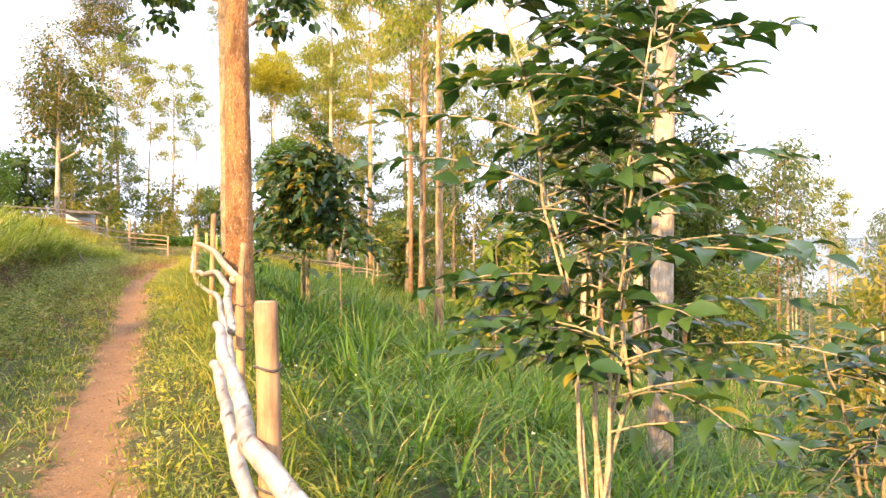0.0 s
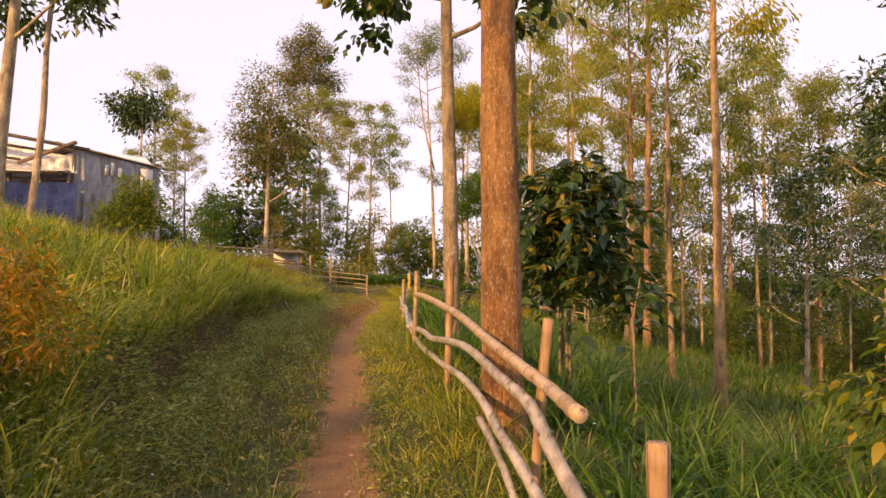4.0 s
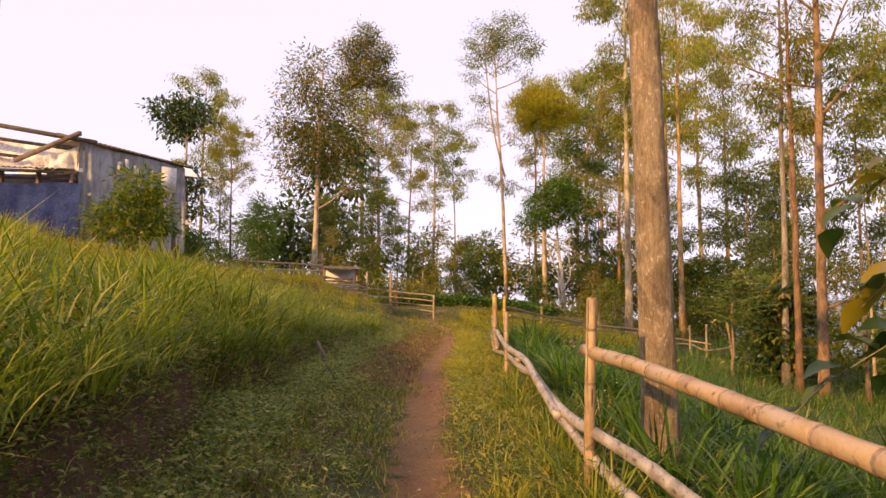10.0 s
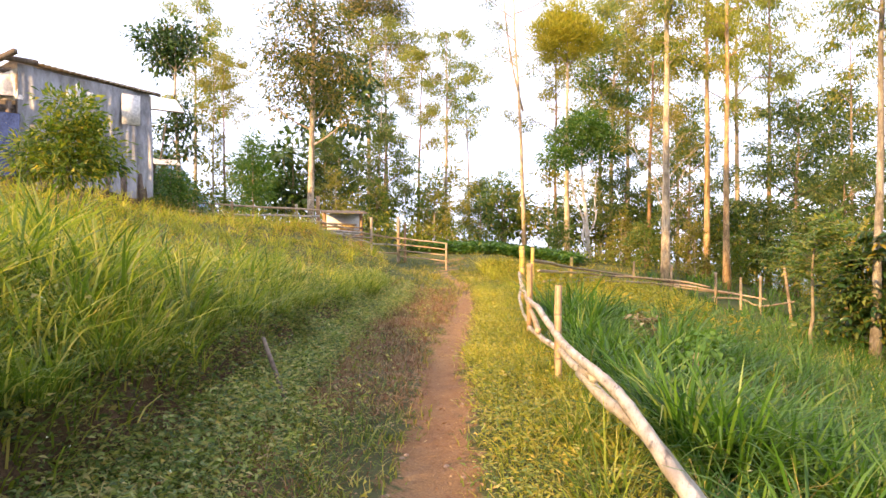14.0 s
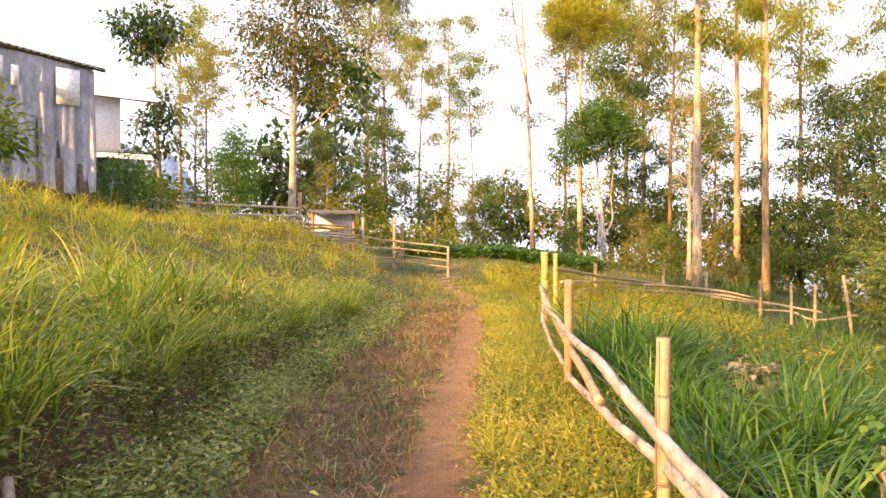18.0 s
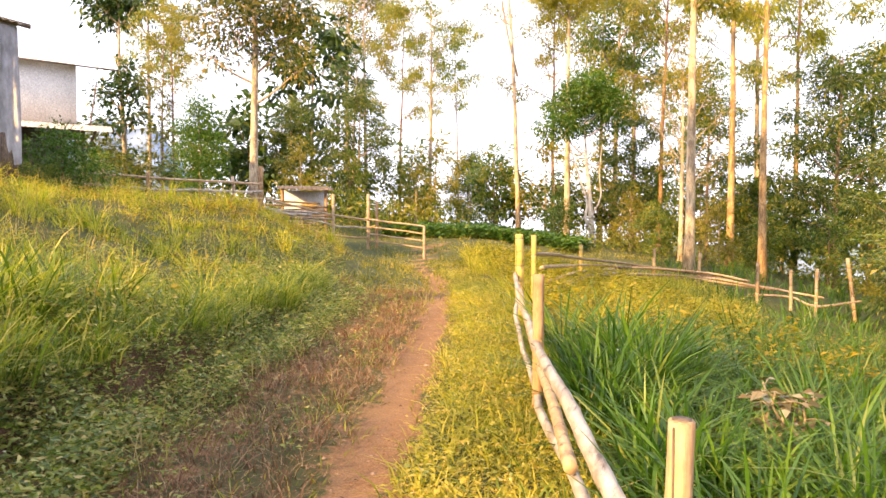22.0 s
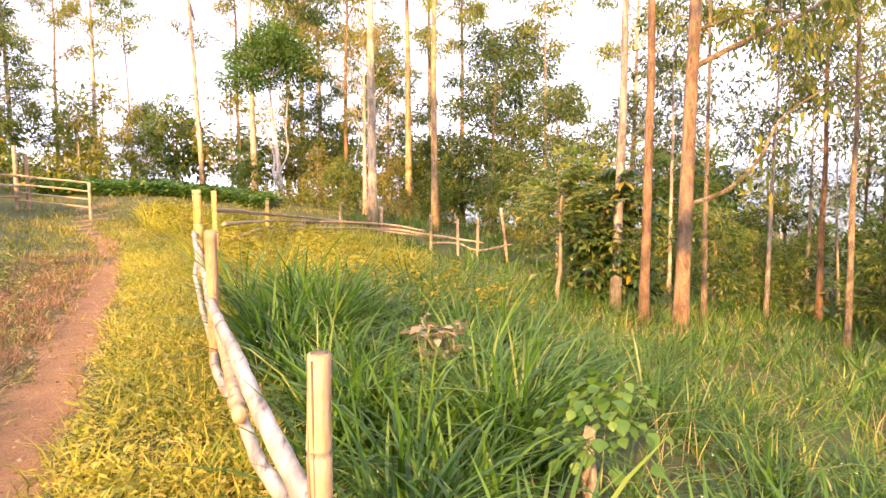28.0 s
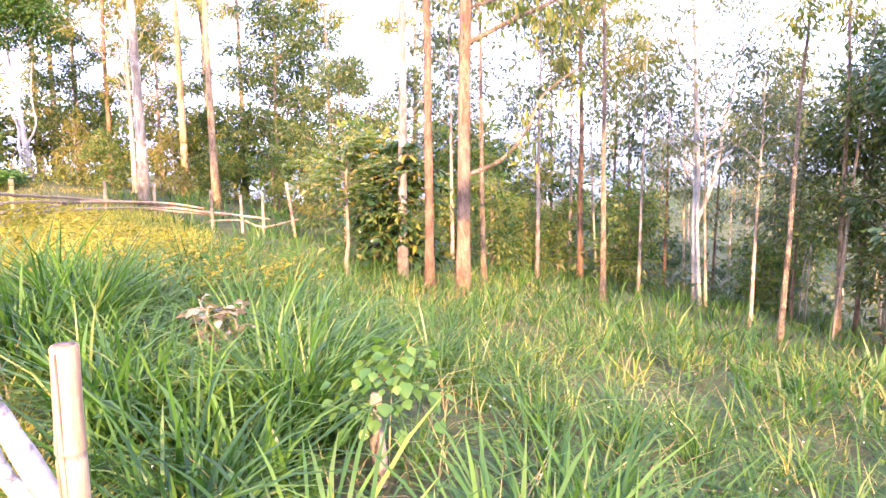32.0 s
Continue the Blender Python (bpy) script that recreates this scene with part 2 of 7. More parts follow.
def bark_material(name, dark, mid_c, light, lichen=(0.42, 0.42, 0.36), amount=0.62, depth=0.015):
    m, nt, p = shader(name)
    plates = noise_tex(nt, 34.0, 8, 0.75, (1, 1, 0.16), 0.6)
    cells = nt.nodes.new("ShaderNodeTexVoronoi")
    cells.feature = "DISTANCE_TO_EDGE"
    cells.inputs["Scale"].default_value = 95.0
    tc = nt.nodes.new("ShaderNodeTexCoord")
    wob = nt.nodes.new("ShaderNodeVectorMath")
    wob.operation = "MULTIPLY_ADD"
    nt.links.new(noise_tex(nt, 30.0, 4, 0.7), wob.inputs[0])
    wob.inputs[1].default_value = (0.09, 0.09, 0.09)
    mp = nt.nodes.new("ShaderNodeMapping")
    mp.inputs["Scale"].default_value = (1, 1, 0.25)
    nt.links.new(tc.outputs["Object"], wob.inputs[2])
    nt.links.new(wob.outputs[0], mp.inputs[0])
    nt.links.new(mp.outputs[0], cells.inputs["Vector"])
    crack = ramp(nt, cells.outputs["Distance"], [(0.0, (0, 0, 0)), (0.12, (1, 1, 1))])
    fine = noise_tex(nt, 85.0, 6, 0.75, (1, 1, 0.14), 0.5)
    broad = noise_tex(nt, 1.3, 4, 0.6)
    col = ramp(nt, plates, [(0.41, dark), (0.49, mid_c), (0.59, light)])
    col = mixed(nt, 0.42, col, ramp(nt, fine, [(0.42, tuple(c * 0.45 for c in dark)), (0.58, light)]))
    col = mixed(nt, 0.35, col, ramp(nt, broad, [(0.4, mid_c), (0.6, light)]))
    f = ramp(nt, noise_tex(nt, 38.0, 5, 0.65, (1, 1, 0.65)), [(amount, (0, 0, 0)), (amount + 0.035, (0.85, 0.85, 0.85))])
    col = mixed(nt, f, col, lichen)
    flake = ramp(nt, noise_tex(nt, 62.0, 3, 0.6, (1, 1, 0.4)), [(0.62, (0, 0, 0)), (0.65, (0.8, 0.8, 0.8))])
    col = mixed(nt, flake, col, tuple(min(0.8, 0.5 * (a + b)) for a, b in zip(lichen, light)))
    col = mixed(nt, 0.85, col, ramp(nt, noise_tex(nt, 4.5, 5, 0.7, (1, 1, 0.45), 0.6), [(0.4, (0.42, 0.37, 0.34)), (0.57, (1.15, 1.1, 1.05))]), "MULTIPLY")
    col = mixed(nt, 0.16, col, mixed(nt, crack, tuple(c * 0.6 for c in dark), col))
    nt.links.new(col, p.inputs["Base Color"])
    p.inputs["Roughness"].default_value = 0.9
    bump(nt, p, mixed(nt, 0.25, plates, crack), 0.9, depth)
    return m


def bamboo_material(name, a, b, grey, streak=None):
    m, nt, p = shader(name)
    long = noise_tex(nt, 9.0 if streak else 3.0, 6, 0.7, streak)
    fine = noise_tex(nt, 80.0, 5, 0.6)
    info = nt.nodes.new("ShaderNodeObjectInfo")
    col = ramp(nt, long, [(0.4, a), (0.5, b), (0.6, grey)])
    col = mixed(nt, 0.3, col, ramp(nt, fine, [(0.3, tuple(c * 0.5 for c in a)), (0.7, b)]))
    col = mixed(nt, 0.3, col, ramp(nt, info.outputs["Random"], [(0.0, grey), (1.0, b)]))
    f = ramp(nt, noise_tex(nt, 20.0 if streak else 14.0, 5, 0.7, streak), [(0.55, (0, 0, 0)), (0.65, (0.9, 0.9, 0.9))])
    col = mixed(nt, f, col, tuple(c * 0.4 for c in a))
    nt.links.new(col, p.inputs["Base Color"])
    p.inputs["Roughness"].default_value = 0.42
    bump(nt, p, fine, 0.25, 0.004)
    return m


GROUND = ground_material()
BARK_RED = bark_material("reddish_flaking_bark", (0.12, 0.04, 0.015), (0.43, 0.185, 0.06), (0.66, 0.36, 0.13), (0.74, 0.6, 0.43), 0.588, 0.05)
BARK_GREY = bark_material("grey_brown_bark", (0.13, 0.085, 0.046), (0.31, 0.22, 0.125), (0.5, 0.37, 0.22), (0.64, 0.58, 0.46), 0.59, 0.028)
BARK_LICHEN = bark_material("lichen_spotted_bark", (0.17, 0.12, 0.07), (0.38, 0.29, 0.18), (0.54, 0.42, 0.27), (0.66, 0.6, 0.48), 0.6, 0.028)
BARK_PALE = bark_material("pale_smooth_bark", (0.22, 0.16, 0.11), (0.42, 0.33, 0.23), (0.6, 0.5, 0.36), (0.65, 0.62, 0.52), 0.6, 0.006)
BARK_ORANGE = bark_material("orange_smooth_bark", (0.10, 0.055, 0.03), (0.23, 0.135, 0.075), (0.35, 0.22, 0.125), (0.4, 0.3, 0.2), 0.64, 0.012)
BARK_GOLD = bark_material("golden_brown_bark", (0.26, 0.14, 0.06), (0.48, 0.3, 0.14), (0.62, 0.44, 0.23), (0.4, 0.3, 0.2), 0.66, 0.008)
BARK_WARM = bark_material("warm_brown_bark", (0.14, 0.075, 0.04), (0.31, 0.185, 0.1), (0.44, 0.29, 0.165), (0.5, 0.4, 0.28), 0.64, 0.012)
BARK_ASH = bark_material("ash_grey_bark", (0.12, 0.1, 0.085), (0.28, 0.25, 0.21), (0.44, 0.4, 0.34), (0.5, 0.46, 0.4), 0.62, 0.01)
BARK_CREAM = bark_material("cream_smooth_bark", (0.3, 0.22, 0.14), (0.5, 0.4, 0.27), (0.64, 0.54, 0.38), (0.35, 0.27, 0.18), 0.66, 0.006)
BARK_WHITE = bark_material("whitish_bark", (0.34, 0.31, 0.27), (0.55, 0.52, 0.46), (0.7, 0.68, 0.62), (0.3, 0.27, 0.22), 0.64, 0.006)
TWIG = surface("twig_bark", (0.11, 0.085, 0.05), (0.3, 0.24, 0.15), 8, 60, 0.85)
TWIG_PALE = surface("pale_twig_bark", (0.24, 0.18, 0.11), (0.46, 0.37, 0.24), 8, 60, 0.8)
LEAF_EUC = foliage("eucalypt_leaves", [(0.0, (0.09, 0.134, 0.034)), (0.45, (0.19, 0.224, 0.05)), (0.8, (0.347, 0.319, 0.067)), (1.0, (0.504, 0.37, 0.112))], 0.5)
LEAF_OLIVE = foliage("yellowed_olive_leaves", [(0.0, (0.12, 0.135, 0.03)), (0.5, (0.26, 0.235, 0.05)), (1.0, (0.42, 0.31, 0.09))], 0.48)
LEAF_DARK = foliage("dark_glossy_leaves", [(0.0, (0.022, 0.052, 0.02)), (0.6, (0.048, 0.10, 0.03)), (0.9, (0.10, 0.16, 0.04)), (1.0, (0.24, 0.18, 0.04))], 0.28, 0.38, 0.45)
LEAF_COFFEE = foliage("coffee_leaves", [(0.0, (0.018, 0.05, 0.02)), (0.55, (0.042, 0.095, 0.03)), (0.85, (0.095, 0.13, 0.033)), (0.95, (0.22, 0.17, 0.03)), (1.0, (0.36, 0.26, 0.03))], 0.25, 0.32, 0.45)
LEAF_FRESH = foliage("fresh_green_leaves", [(0.0, (0.04, 0.10, 0.025)), (0.7, (0.09, 0.19, 0.04)), (1.0, (0.2, 0.26, 0.05))], 0.35)
LEAF_GOLD = foliage("gold_tipped_leaves", [(0.0, (0.11, 0.13, 0.024)), (0.5, (0.29, 0.24, 0.036)), (1.0, (0.52, 0.36, 0.06))], 0.48)
LEAF_MID = foliage("woodland_leaves", [(0.0, (0.061, 0.122, 0.037)), (0.5, (0.134, 0.207, 0.051)), (0.85, (0.281, 0.293, 0.073)), (1.0, (0.415, 0.305, 0.098))], 0.45, 0.42, 0.35)
# distance haze is mixed into this leaf colour, greyer than the other woods
LEAF_FAR = foliage("haze_greyed_leaves", [(0.0, (0.053, 0.086, 0.058)), (0.5, (0.101, 0.139, 0.082)), (0.85, (0.182, 0.197, 0.096)), (1.0, (0.288, 0.221, 0.096))], 0.42, 0.45, 0.35)
LEAF_BROWN = foliage("rust_tipped_leaves", [(0.0, (0.04, 0.065, 0.024)), (0.45, (0.11, 0.135, 0.038)), (0.75, (0.26, 0.2, 0.06)), (1.0, (0.48, 0.31, 0.11))], 0.45, 0.42, 0.4)
LEAF_FERN = foliage("dark_feathery_leaves", [(0.0, (0.046, 0.086, 0.032)), (0.6, (0.103, 0.155, 0.048)), (1.0, (0.299, 0.287, 0.081))], 0.42, 0.45, 0.35)
LEAF_GREY = foliage("grey_green_leaves", [(0.0, (0.09, 0.12, 0.06)), (0.5, (0.17, 0.2, 0.09)), (1.0, (0.32, 0.29, 0.13))], 0.45)
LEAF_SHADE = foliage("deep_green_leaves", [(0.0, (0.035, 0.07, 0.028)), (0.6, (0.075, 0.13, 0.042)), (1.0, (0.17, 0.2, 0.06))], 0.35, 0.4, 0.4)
LEAF_TUFT = foliage("yellow_olive_crown_leaves", [(0.0, (0.19, 0.2, 0.04)), (0.5, (0.35, 0.32, 0.06)), (1.0, (0.5, 0.42, 0.09))], 0.55)
LEAF_RUST = foliage("rusty_orange_leaves", [(0.0, (0.1, 0.11, 0.02)), (0.4, (0.26, 0.18, 0.028)), (0.75, (0.46, 0.24, 0.036)), (1.0, (0.58, 0.22, 0.04))], 0.42)
LEAF_SHRUB = foliage("dark_shrub_leaves", [(0.0, (0.02, 0.055, 0.02)), (0.6, (0.045, 0.10, 0.03)), (0.94, (0.09, 0.15, 0.035)), (0.98, (0.24, 0.2, 0.03)), (1.0, (0.32, 0.24, 0.03))], 0.25, 0.32)
LEAF_HUT = foliage("olive_shrub_leaves", [(0.0, (0.05, 0.1, 0.022)), (0.55, (0.14, 0.2, 0.036)), (0.9, (0.32, 0.31, 0.05)), (1.0, (0.44, 0.32, 0.06))], 0.42)
LEAF_DRY = foliage("withered_leaves", [(0.0, (0.07, 0.07, 0.03)), (0.6, (0.18, 0.12, 0.07)), (1.0, (0.4, 0.36, 0.3))], 0.2, 0.8)
GRASS_TALL = foliage("tall_pasture_grass", [(0.0, (0.025, 0.075, 0.012)), (0.5, (0.07, 0.16, 0.024)), (0.9, (0.13, 0.23, 0.035)), (1.0, (0.26, 0.28, 0.08))], 0.36, 0.4, 0.35, 0.6)
GRASS_BANK = foliage("bank_grass", [(0.0, (0.13, 0.19, 0.026)), (0.35, (0.28, 0.315, 0.045)), (0.7, (0.45, 0.415, 0.066)), (1.0, (0.64, 0.5, 0.15))], 0.5, 0.5, 0.25, 0.6)
GRASS_GOLD = foliage("golden_grass", [(0.0, (0.2, 0.21, 0.035)), (0.5, (0.42, 0.38, 0.06)), (1.0, (0.64, 0.52, 0.14))], 0.5, 0.5, 0.25, 0.6)
GRASS_SHORT = foliage("short_trodden_grass", [(0.0, (0.08, 0.105, 0.018)), (0.4, (0.19, 0.19, 0.032)), (0.75, (0.36, 0.3, 0.075)), (1.0, (0.5, 0.36, 0.15))], 0.35, 0.55, 0.25)
WEEDS = foliage("bank_weeds", [(0.0, (0.06, 0.1, 0.034)), (0.4, (0.16, 0.225, 0.07)), (0.75, (0.36, 0.38, 0.13)), (1.0, (0.5, 0.38, 0.2))], 0.38, 0.5, 0.4)
GRASS_FRESH = foliage("fresh_bank_grass", [(0.0, (0.057, 0.106, 0.018)), (0.4, (0.145, 0.211, 0.033)), (0.75, (0.282, 0.321, 0.055)), (1.0, (0.528, 0.44, 0.158))], 0.4, 0.45, 0.3, 0.6)
BAMBOO = bamboo_material("weathered_bamboo", (0.26, 0.15, 0.07), (0.47, 0.31, 0.16), (0.42, 0.34, 0.26))
BAMBOO_GREY = bamboo_material("greyed_bamboo", (0.16, 0.12, 0.085), (0.39, 0.335, 0.275), (0.54, 0.5, 0.45), (1, 0.14, 1))
BAMBOO_FAR = bamboo_material("browned_bamboo", (0.16, 0.10, 0.06), (0.32, 0.23, 0.13), (0.28, 0.23, 0.18))
BAMBOO_GOLD = bamboo_material("yellow_bamboo", (0.42, 0.26, 0.06), (0.62, 0.44, 0.11), (0.5, 0.36, 0.14))


def split_wood(name, dark, light):
    """Debarked post wood with long drying cracks and grey weathering."""
    m, nt, p = shader(name)
    grain = noise_tex(nt, 45.0, 6, 0.7, (1, 1, 0.06))
    blotch = noise_tex(nt, 7.0, 5, 0.65, (1, 1, 0.5))
    col = ramp(nt, grain, [(0.38, dark), (0.6, light)])
    col = mixed(nt, 0.5, col, ramp(nt, blotch, [(0.4, tuple(c * 0.62 for c in dark)), (0.6, light)]))
    split = ramp(nt, noise_tex(nt, 42.0, 2, 0.5, (1, 1, 0.02)), [(0.63, (0, 0, 0)), (0.645, (0.85, 0.85, 0.85))])
    col = mixed(nt, split, col, (0.06, 0.035, 0.02))
    nt.links.new(col, p.inputs["Base Color"])
    p.inputs["Roughness"].default_value = 0.7
    bump(nt, p, mixed(nt, 0.6, grain, split), 0.6, 0.006)
    return m


WOOD_PALE = split_wood("split_bamboo_post", (0.25, 0.15, 0.08), (0.54, 0.39, 0.22))
WOOD_POST = split_wood("raw_wood_post", (0.22, 0.115, 0.055), (0.46, 0.285, 0.145))
WOOD_DARK = surface("dark_old_wood", (0.08, 0.055, 0.04), (0.2, 0.15, 0.11), 5, 50, 0.8, 0.5, 0.006, (1, 1, 0.2))
CUT_WOOD = surface("cut_end_wood", (0.2, 0.13, 0.075), (0.42, 0.3, 0.18), 14, 90, 0.8)
TIE = surface("tie_wire", (0.03, 0.03, 0.03), (0.09, 0.08, 0.075), 12, 90, 0.6)
LEAF_SINGLE = foliage("single_coffee_leaf", [(0.0, (0.02, 0.055, 0.02)), (0.55, (0.045, 0.10, 0.03)), (0.8, (0.1, 0.13, 0.032)), (0.93, (0.22, 0.17, 0.03)), (1.0, (0.38, 0.25, 0.035))], 0.2, 0.3, 0.5, 0.25, True)
LEAF_VINE = foliage("vine_leaf", [(0.0, (0.06, 0.15, 0.03)), (1.0, (0.16, 0.26, 0.05))], 0.35, 0.5, 0.3, 0.25, True)
LITTER = foliage("dry_litter", [(0.0, (0.12, 0.052, 0.032)), (0.6, (0.27, 0.135, 0.08)), (1.0, (0.46, 0.32, 0.21))], 0.1, 0.8, 0.2)
FLOWER = foliage("white_weed_flowers", [(0.0, (0.6, 0.58, 0.5)), (1.0, (0.8, 0.8, 0.76))], 0.2, 0.7, 0.2)
SEED = foliage("pale_seed_heads", [(0.0, (0.3, 0.22, 0.1)), (1.0, (0.55, 0.43, 0.22))], 0.3, 0.7, 0.2)
PLASTIC = surface("dusty_plastic_sheet", (0.19, 0.185, 0.2), (0.35, 0.355, 0.39), 1.1, 4.5, 0.25, 0.8, 0.07, (1, 1, 0.4), None, 0.0, 0.6)
PLASTIC_PALE = surface("pale_plastic_sheet", (0.55, 0.52, 0.5), (0.75, 0.72, 0.69), 1.6, 14, 0.35, 0.3, 0.02)
TARP = surface("blue_tarpaulin", (0.014, 0.026, 0.09), (0.036, 0.06, 0.18), 2.5, 18, 0.75, 0.6, 0.03, spec=0.08)
TIN = surface("weathered_roof_sheet", (0.42, 0.36, 0.31), (0.62, 0.56, 0.5), 1.5, 25, 0.55, 0.2, 0.01)
ROOF_WHITE = surface("white_roof_sheet", (0.72, 0.71, 0.7), (0.82, 0.81, 0.8), 1.2, 20, 0.5, 0.15, 0.004)
WHITE_WALL = surface("white_sheet_wall", (0.62, 0.61, 0.6), (0.8, 0.79, 0.77), 1.2, 20, 0.7, 0.2, 0.005)
# board brown taken near black: the shade of open interiors is in the colour
DARK_WALL = surface("shade_dark_boards", (0.06, 0.05, 0.045), (0.15, 0.12, 0.1), 3, 30, 0.8)
# the blue of the air is painted onto the hills; nothing else hazes them
HILL = surface("haze_blue_hill", (0.14, 0.2, 0.27), (0.22, 0.29, 0.37), 0.01, 0.08, 0.95, 0.0)
LEAF_VERGE = foliage("yellow_green_herbs", [(0.0, (0.2, 0.21, 0.04)), (0.4, (0.34, 0.32, 0.06)), (0.8, (0.5, 0.42, 0.09)), (1.0, (0.6, 0.4, 0.14))], 0.45, 0.5, 0.3, 0.6)
NODE = surface("bamboo_node_scar", (0.16, 0.11, 0.07), (0.34, 0.26, 0.18), 10, 60, 0.7)


# ---- builders ----
def mesh_from(name, verts, faces, material, smooth=False):
    """A mesh from an array of corners and one or more arrays of faces with three or four corners each."""
    me = bpy.data.meshes.new(name)
    verts = np.asarray(verts, np.float32)
    faces = [np.asarray(f, np.int32) for f in (faces if isinstance(faces, (list, tuple)) else [faces]) if len(f)]
    loops = np.concatenate([f.ravel() for f in faces])
    totals = np.concatenate([np.full(len(f), f.shape[1], np.int32) for f in faces])
    starts = np.concatenate([[0], np.cumsum(totals)[:-1]]).astype(np.int32)
    me.vertices.add(len(verts))
    me.vertices.foreach_set("co", verts.ravel())
    me.loops.add(len(loops))
    me.loops.foreach_set("vertex_index", loops)
    me.polygons.add(len(totals))
    me.polygons.foreach_set("loop_start", starts)
    me.polygons.foreach_set("loop_total", totals)
    if smooth:
        me.polygons.foreach_set("use_smooth", np.ones(len(totals), bool))
    me.update(calc_edges=True)
    me.materials.append(material)
    return me


class Shape:
    """Collects pieces of one mesh."""

    def __init__(self):
        self.v, self.q, self.t, self.n = [], [], [], 0
        self.second = None

    def add(self, v, q=(), t=()):
        v = np.asarray(v, float)
        if len(q):
            self.q.append(np.asarray(q, int) + self.n)
        if len(t):
            self.t.append(np.asarray(t, int) + self.n)
        self.v.append(v)
        self.n += len(v)
        return self

    def tube(self, pts, radii, n=8, cap=True, rough=0.0, seed=0):
        pts, k = np.asarray(pts, float), len(pts)
        radii = np.broadcast_to(np.asarray(radii, float), (k,))
        d = np.gradient(pts, axis=0)
        d /= np.linalg.norm(d, axis=1, keepdims=True) + 1e-9
        ref = np.array([0, 0, 1.0]) if abs(d[0, 2]) < 0.8 else np.array([1.0, 0, 0])
        s = np.cross(d, ref)
        s /= np.linalg.norm(s, axis=1, keepdims=True) + 1e-9
        u = np.cross(s, d)
        a = np.arange(n) * 2 * np.pi / n
        rr = radii[:, None] * np.ones((k, n))
        if rough:
            rr = rr * (1 + rough * np.random.RandomState(seed).uniform(-1, 1, (k, n)))
        ring = pts[:, None, :] + rr[:, :, None] * (np.cos(a)[None, :, None] * s[:, None, :] + np.sin(a)[None, :, None] * u[:, None, :])
        v = ring.reshape(-1, 3)
        i, j = np.meshgrid(np.arange(k - 1), np.arange(n), indexing="ij")
        q = np.stack([i * n + j, i * n + (j + 1) % n, (i + 1) * n + (j + 1) % n, (i + 1) * n + j], -1).reshape(-1, 4)
        t = []
        if cap:
            v = np.vstack([v, pts[:1], pts[-1:]])
            c0, c1 = k * n, k * n + 1
            for j in range(n):
                t += [(c0, (j + 1) % n, j), (c1, (k - 1) * n + j, (k - 1) * n + (j + 1) % n)]
        return self.add(v, q, t)

    def box(self, lo, hi, m=None):
        (a, b, c), (d, e, f) = lo, hi
        v = np.array([(a, b, c), (d, b, c), (d, e, c), (a, e, c), (a, b, f), (d, b, f), (d, e, f), (a, e, f)], float)
        if m is not None:
            v = np.array([m @ Vector(p) for p in v])
        return self.add(v, [(3, 2, 1, 0), (4, 5, 6, 7), (0, 1, 5, 4), (1, 2, 6, 5), (2, 3, 7, 6), (3, 0, 4, 7)])

    def mesh(self, name, material, smooth=False):
        fs = []
        if self.q:
            fs.append(np.concatenate(self.q))
        if self.t:
            fs.append(np.concatenate(self.t))
        me = mesh_from(name, np.concatenate(self.v), fs, material, smooth)
        if self.second:
            other, picked = self.second
            me.materials.append(other)
            slots = np.zeros(len(me.polygons), np.int32)
            slots[picked] = 1
            me.polygons.foreach_set("material_index", slots)
        return me


def part(name, shape, material, parent, label="", smooth=False):
    ob = new(name, shape.mesh(name, material, smooth))
    ob.parent = parent
    if label:
        ob["label"] = label
    return ob


def thing(name, x, y, z, label, category, group="", kind=""):
    ob = new(name)
    ob.location = (x, y, z)
    return tagged(ob, label, category, group, kind)


def smooth_line(pts, k=6):
    """Points along a soft curve through the given ones."""
    pts = np.asarray(pts, float)
    out = []
    for i in range(len(pts) - 1):
        p0, p1, p2, p3 = pts[max(i - 1, 0)], pts[i], pts[i + 1], pts[min(i + 2, len(pts) - 1)]
        for t in np.arange(k) / k:
            out.append(0.5 * (2 * p1 + (p2 - p0) * t + (2 * p0 - 5 * p1 + 4 * p2 - p3) * t * t + (3 * p1 - p0 - 3 * p2 + p3) * t ** 3))
    out.append(pts[-1])
    return np.array(out)


def unit(v):
    return v / (np.linalg.norm(v, axis=-1, keepdims=True) + 1e-9)


LEAF_PLAIN = (np.array([(0, 0, 0), (.42, .5, .10), (1, 0, -.10), (.42, -.5, .10)]), np.array([(0, 2, 1), (0, 3, 2)]))
LEAF_TIP = (np.array([(0, .12, 0), (.55, -.5, .08), (1, .28, -.08)]), np.array([(0, 1, 2)]))
LEAF_FULL = (np.array([(0, 0, 0), (.14, 0, .01), (.4, 0, .03), (.72, 0, -.02), (1, 0, -.16), (.2, .34, .07), (.45, .5, .10), (.74, .32, .03), (.2, -.34, .07), (.45, -.5, .10), (.74, -.32, .03)]),
             np.array([(0, 1, 5), (1, 2, 5), (2, 6, 5), (2, 3, 6), (3, 7, 6), (3, 4, 7), (0, 8, 1), (1, 8, 2), (2, 8, 9), (2, 9, 3), (3, 9, 10), (3, 10, 4)]))


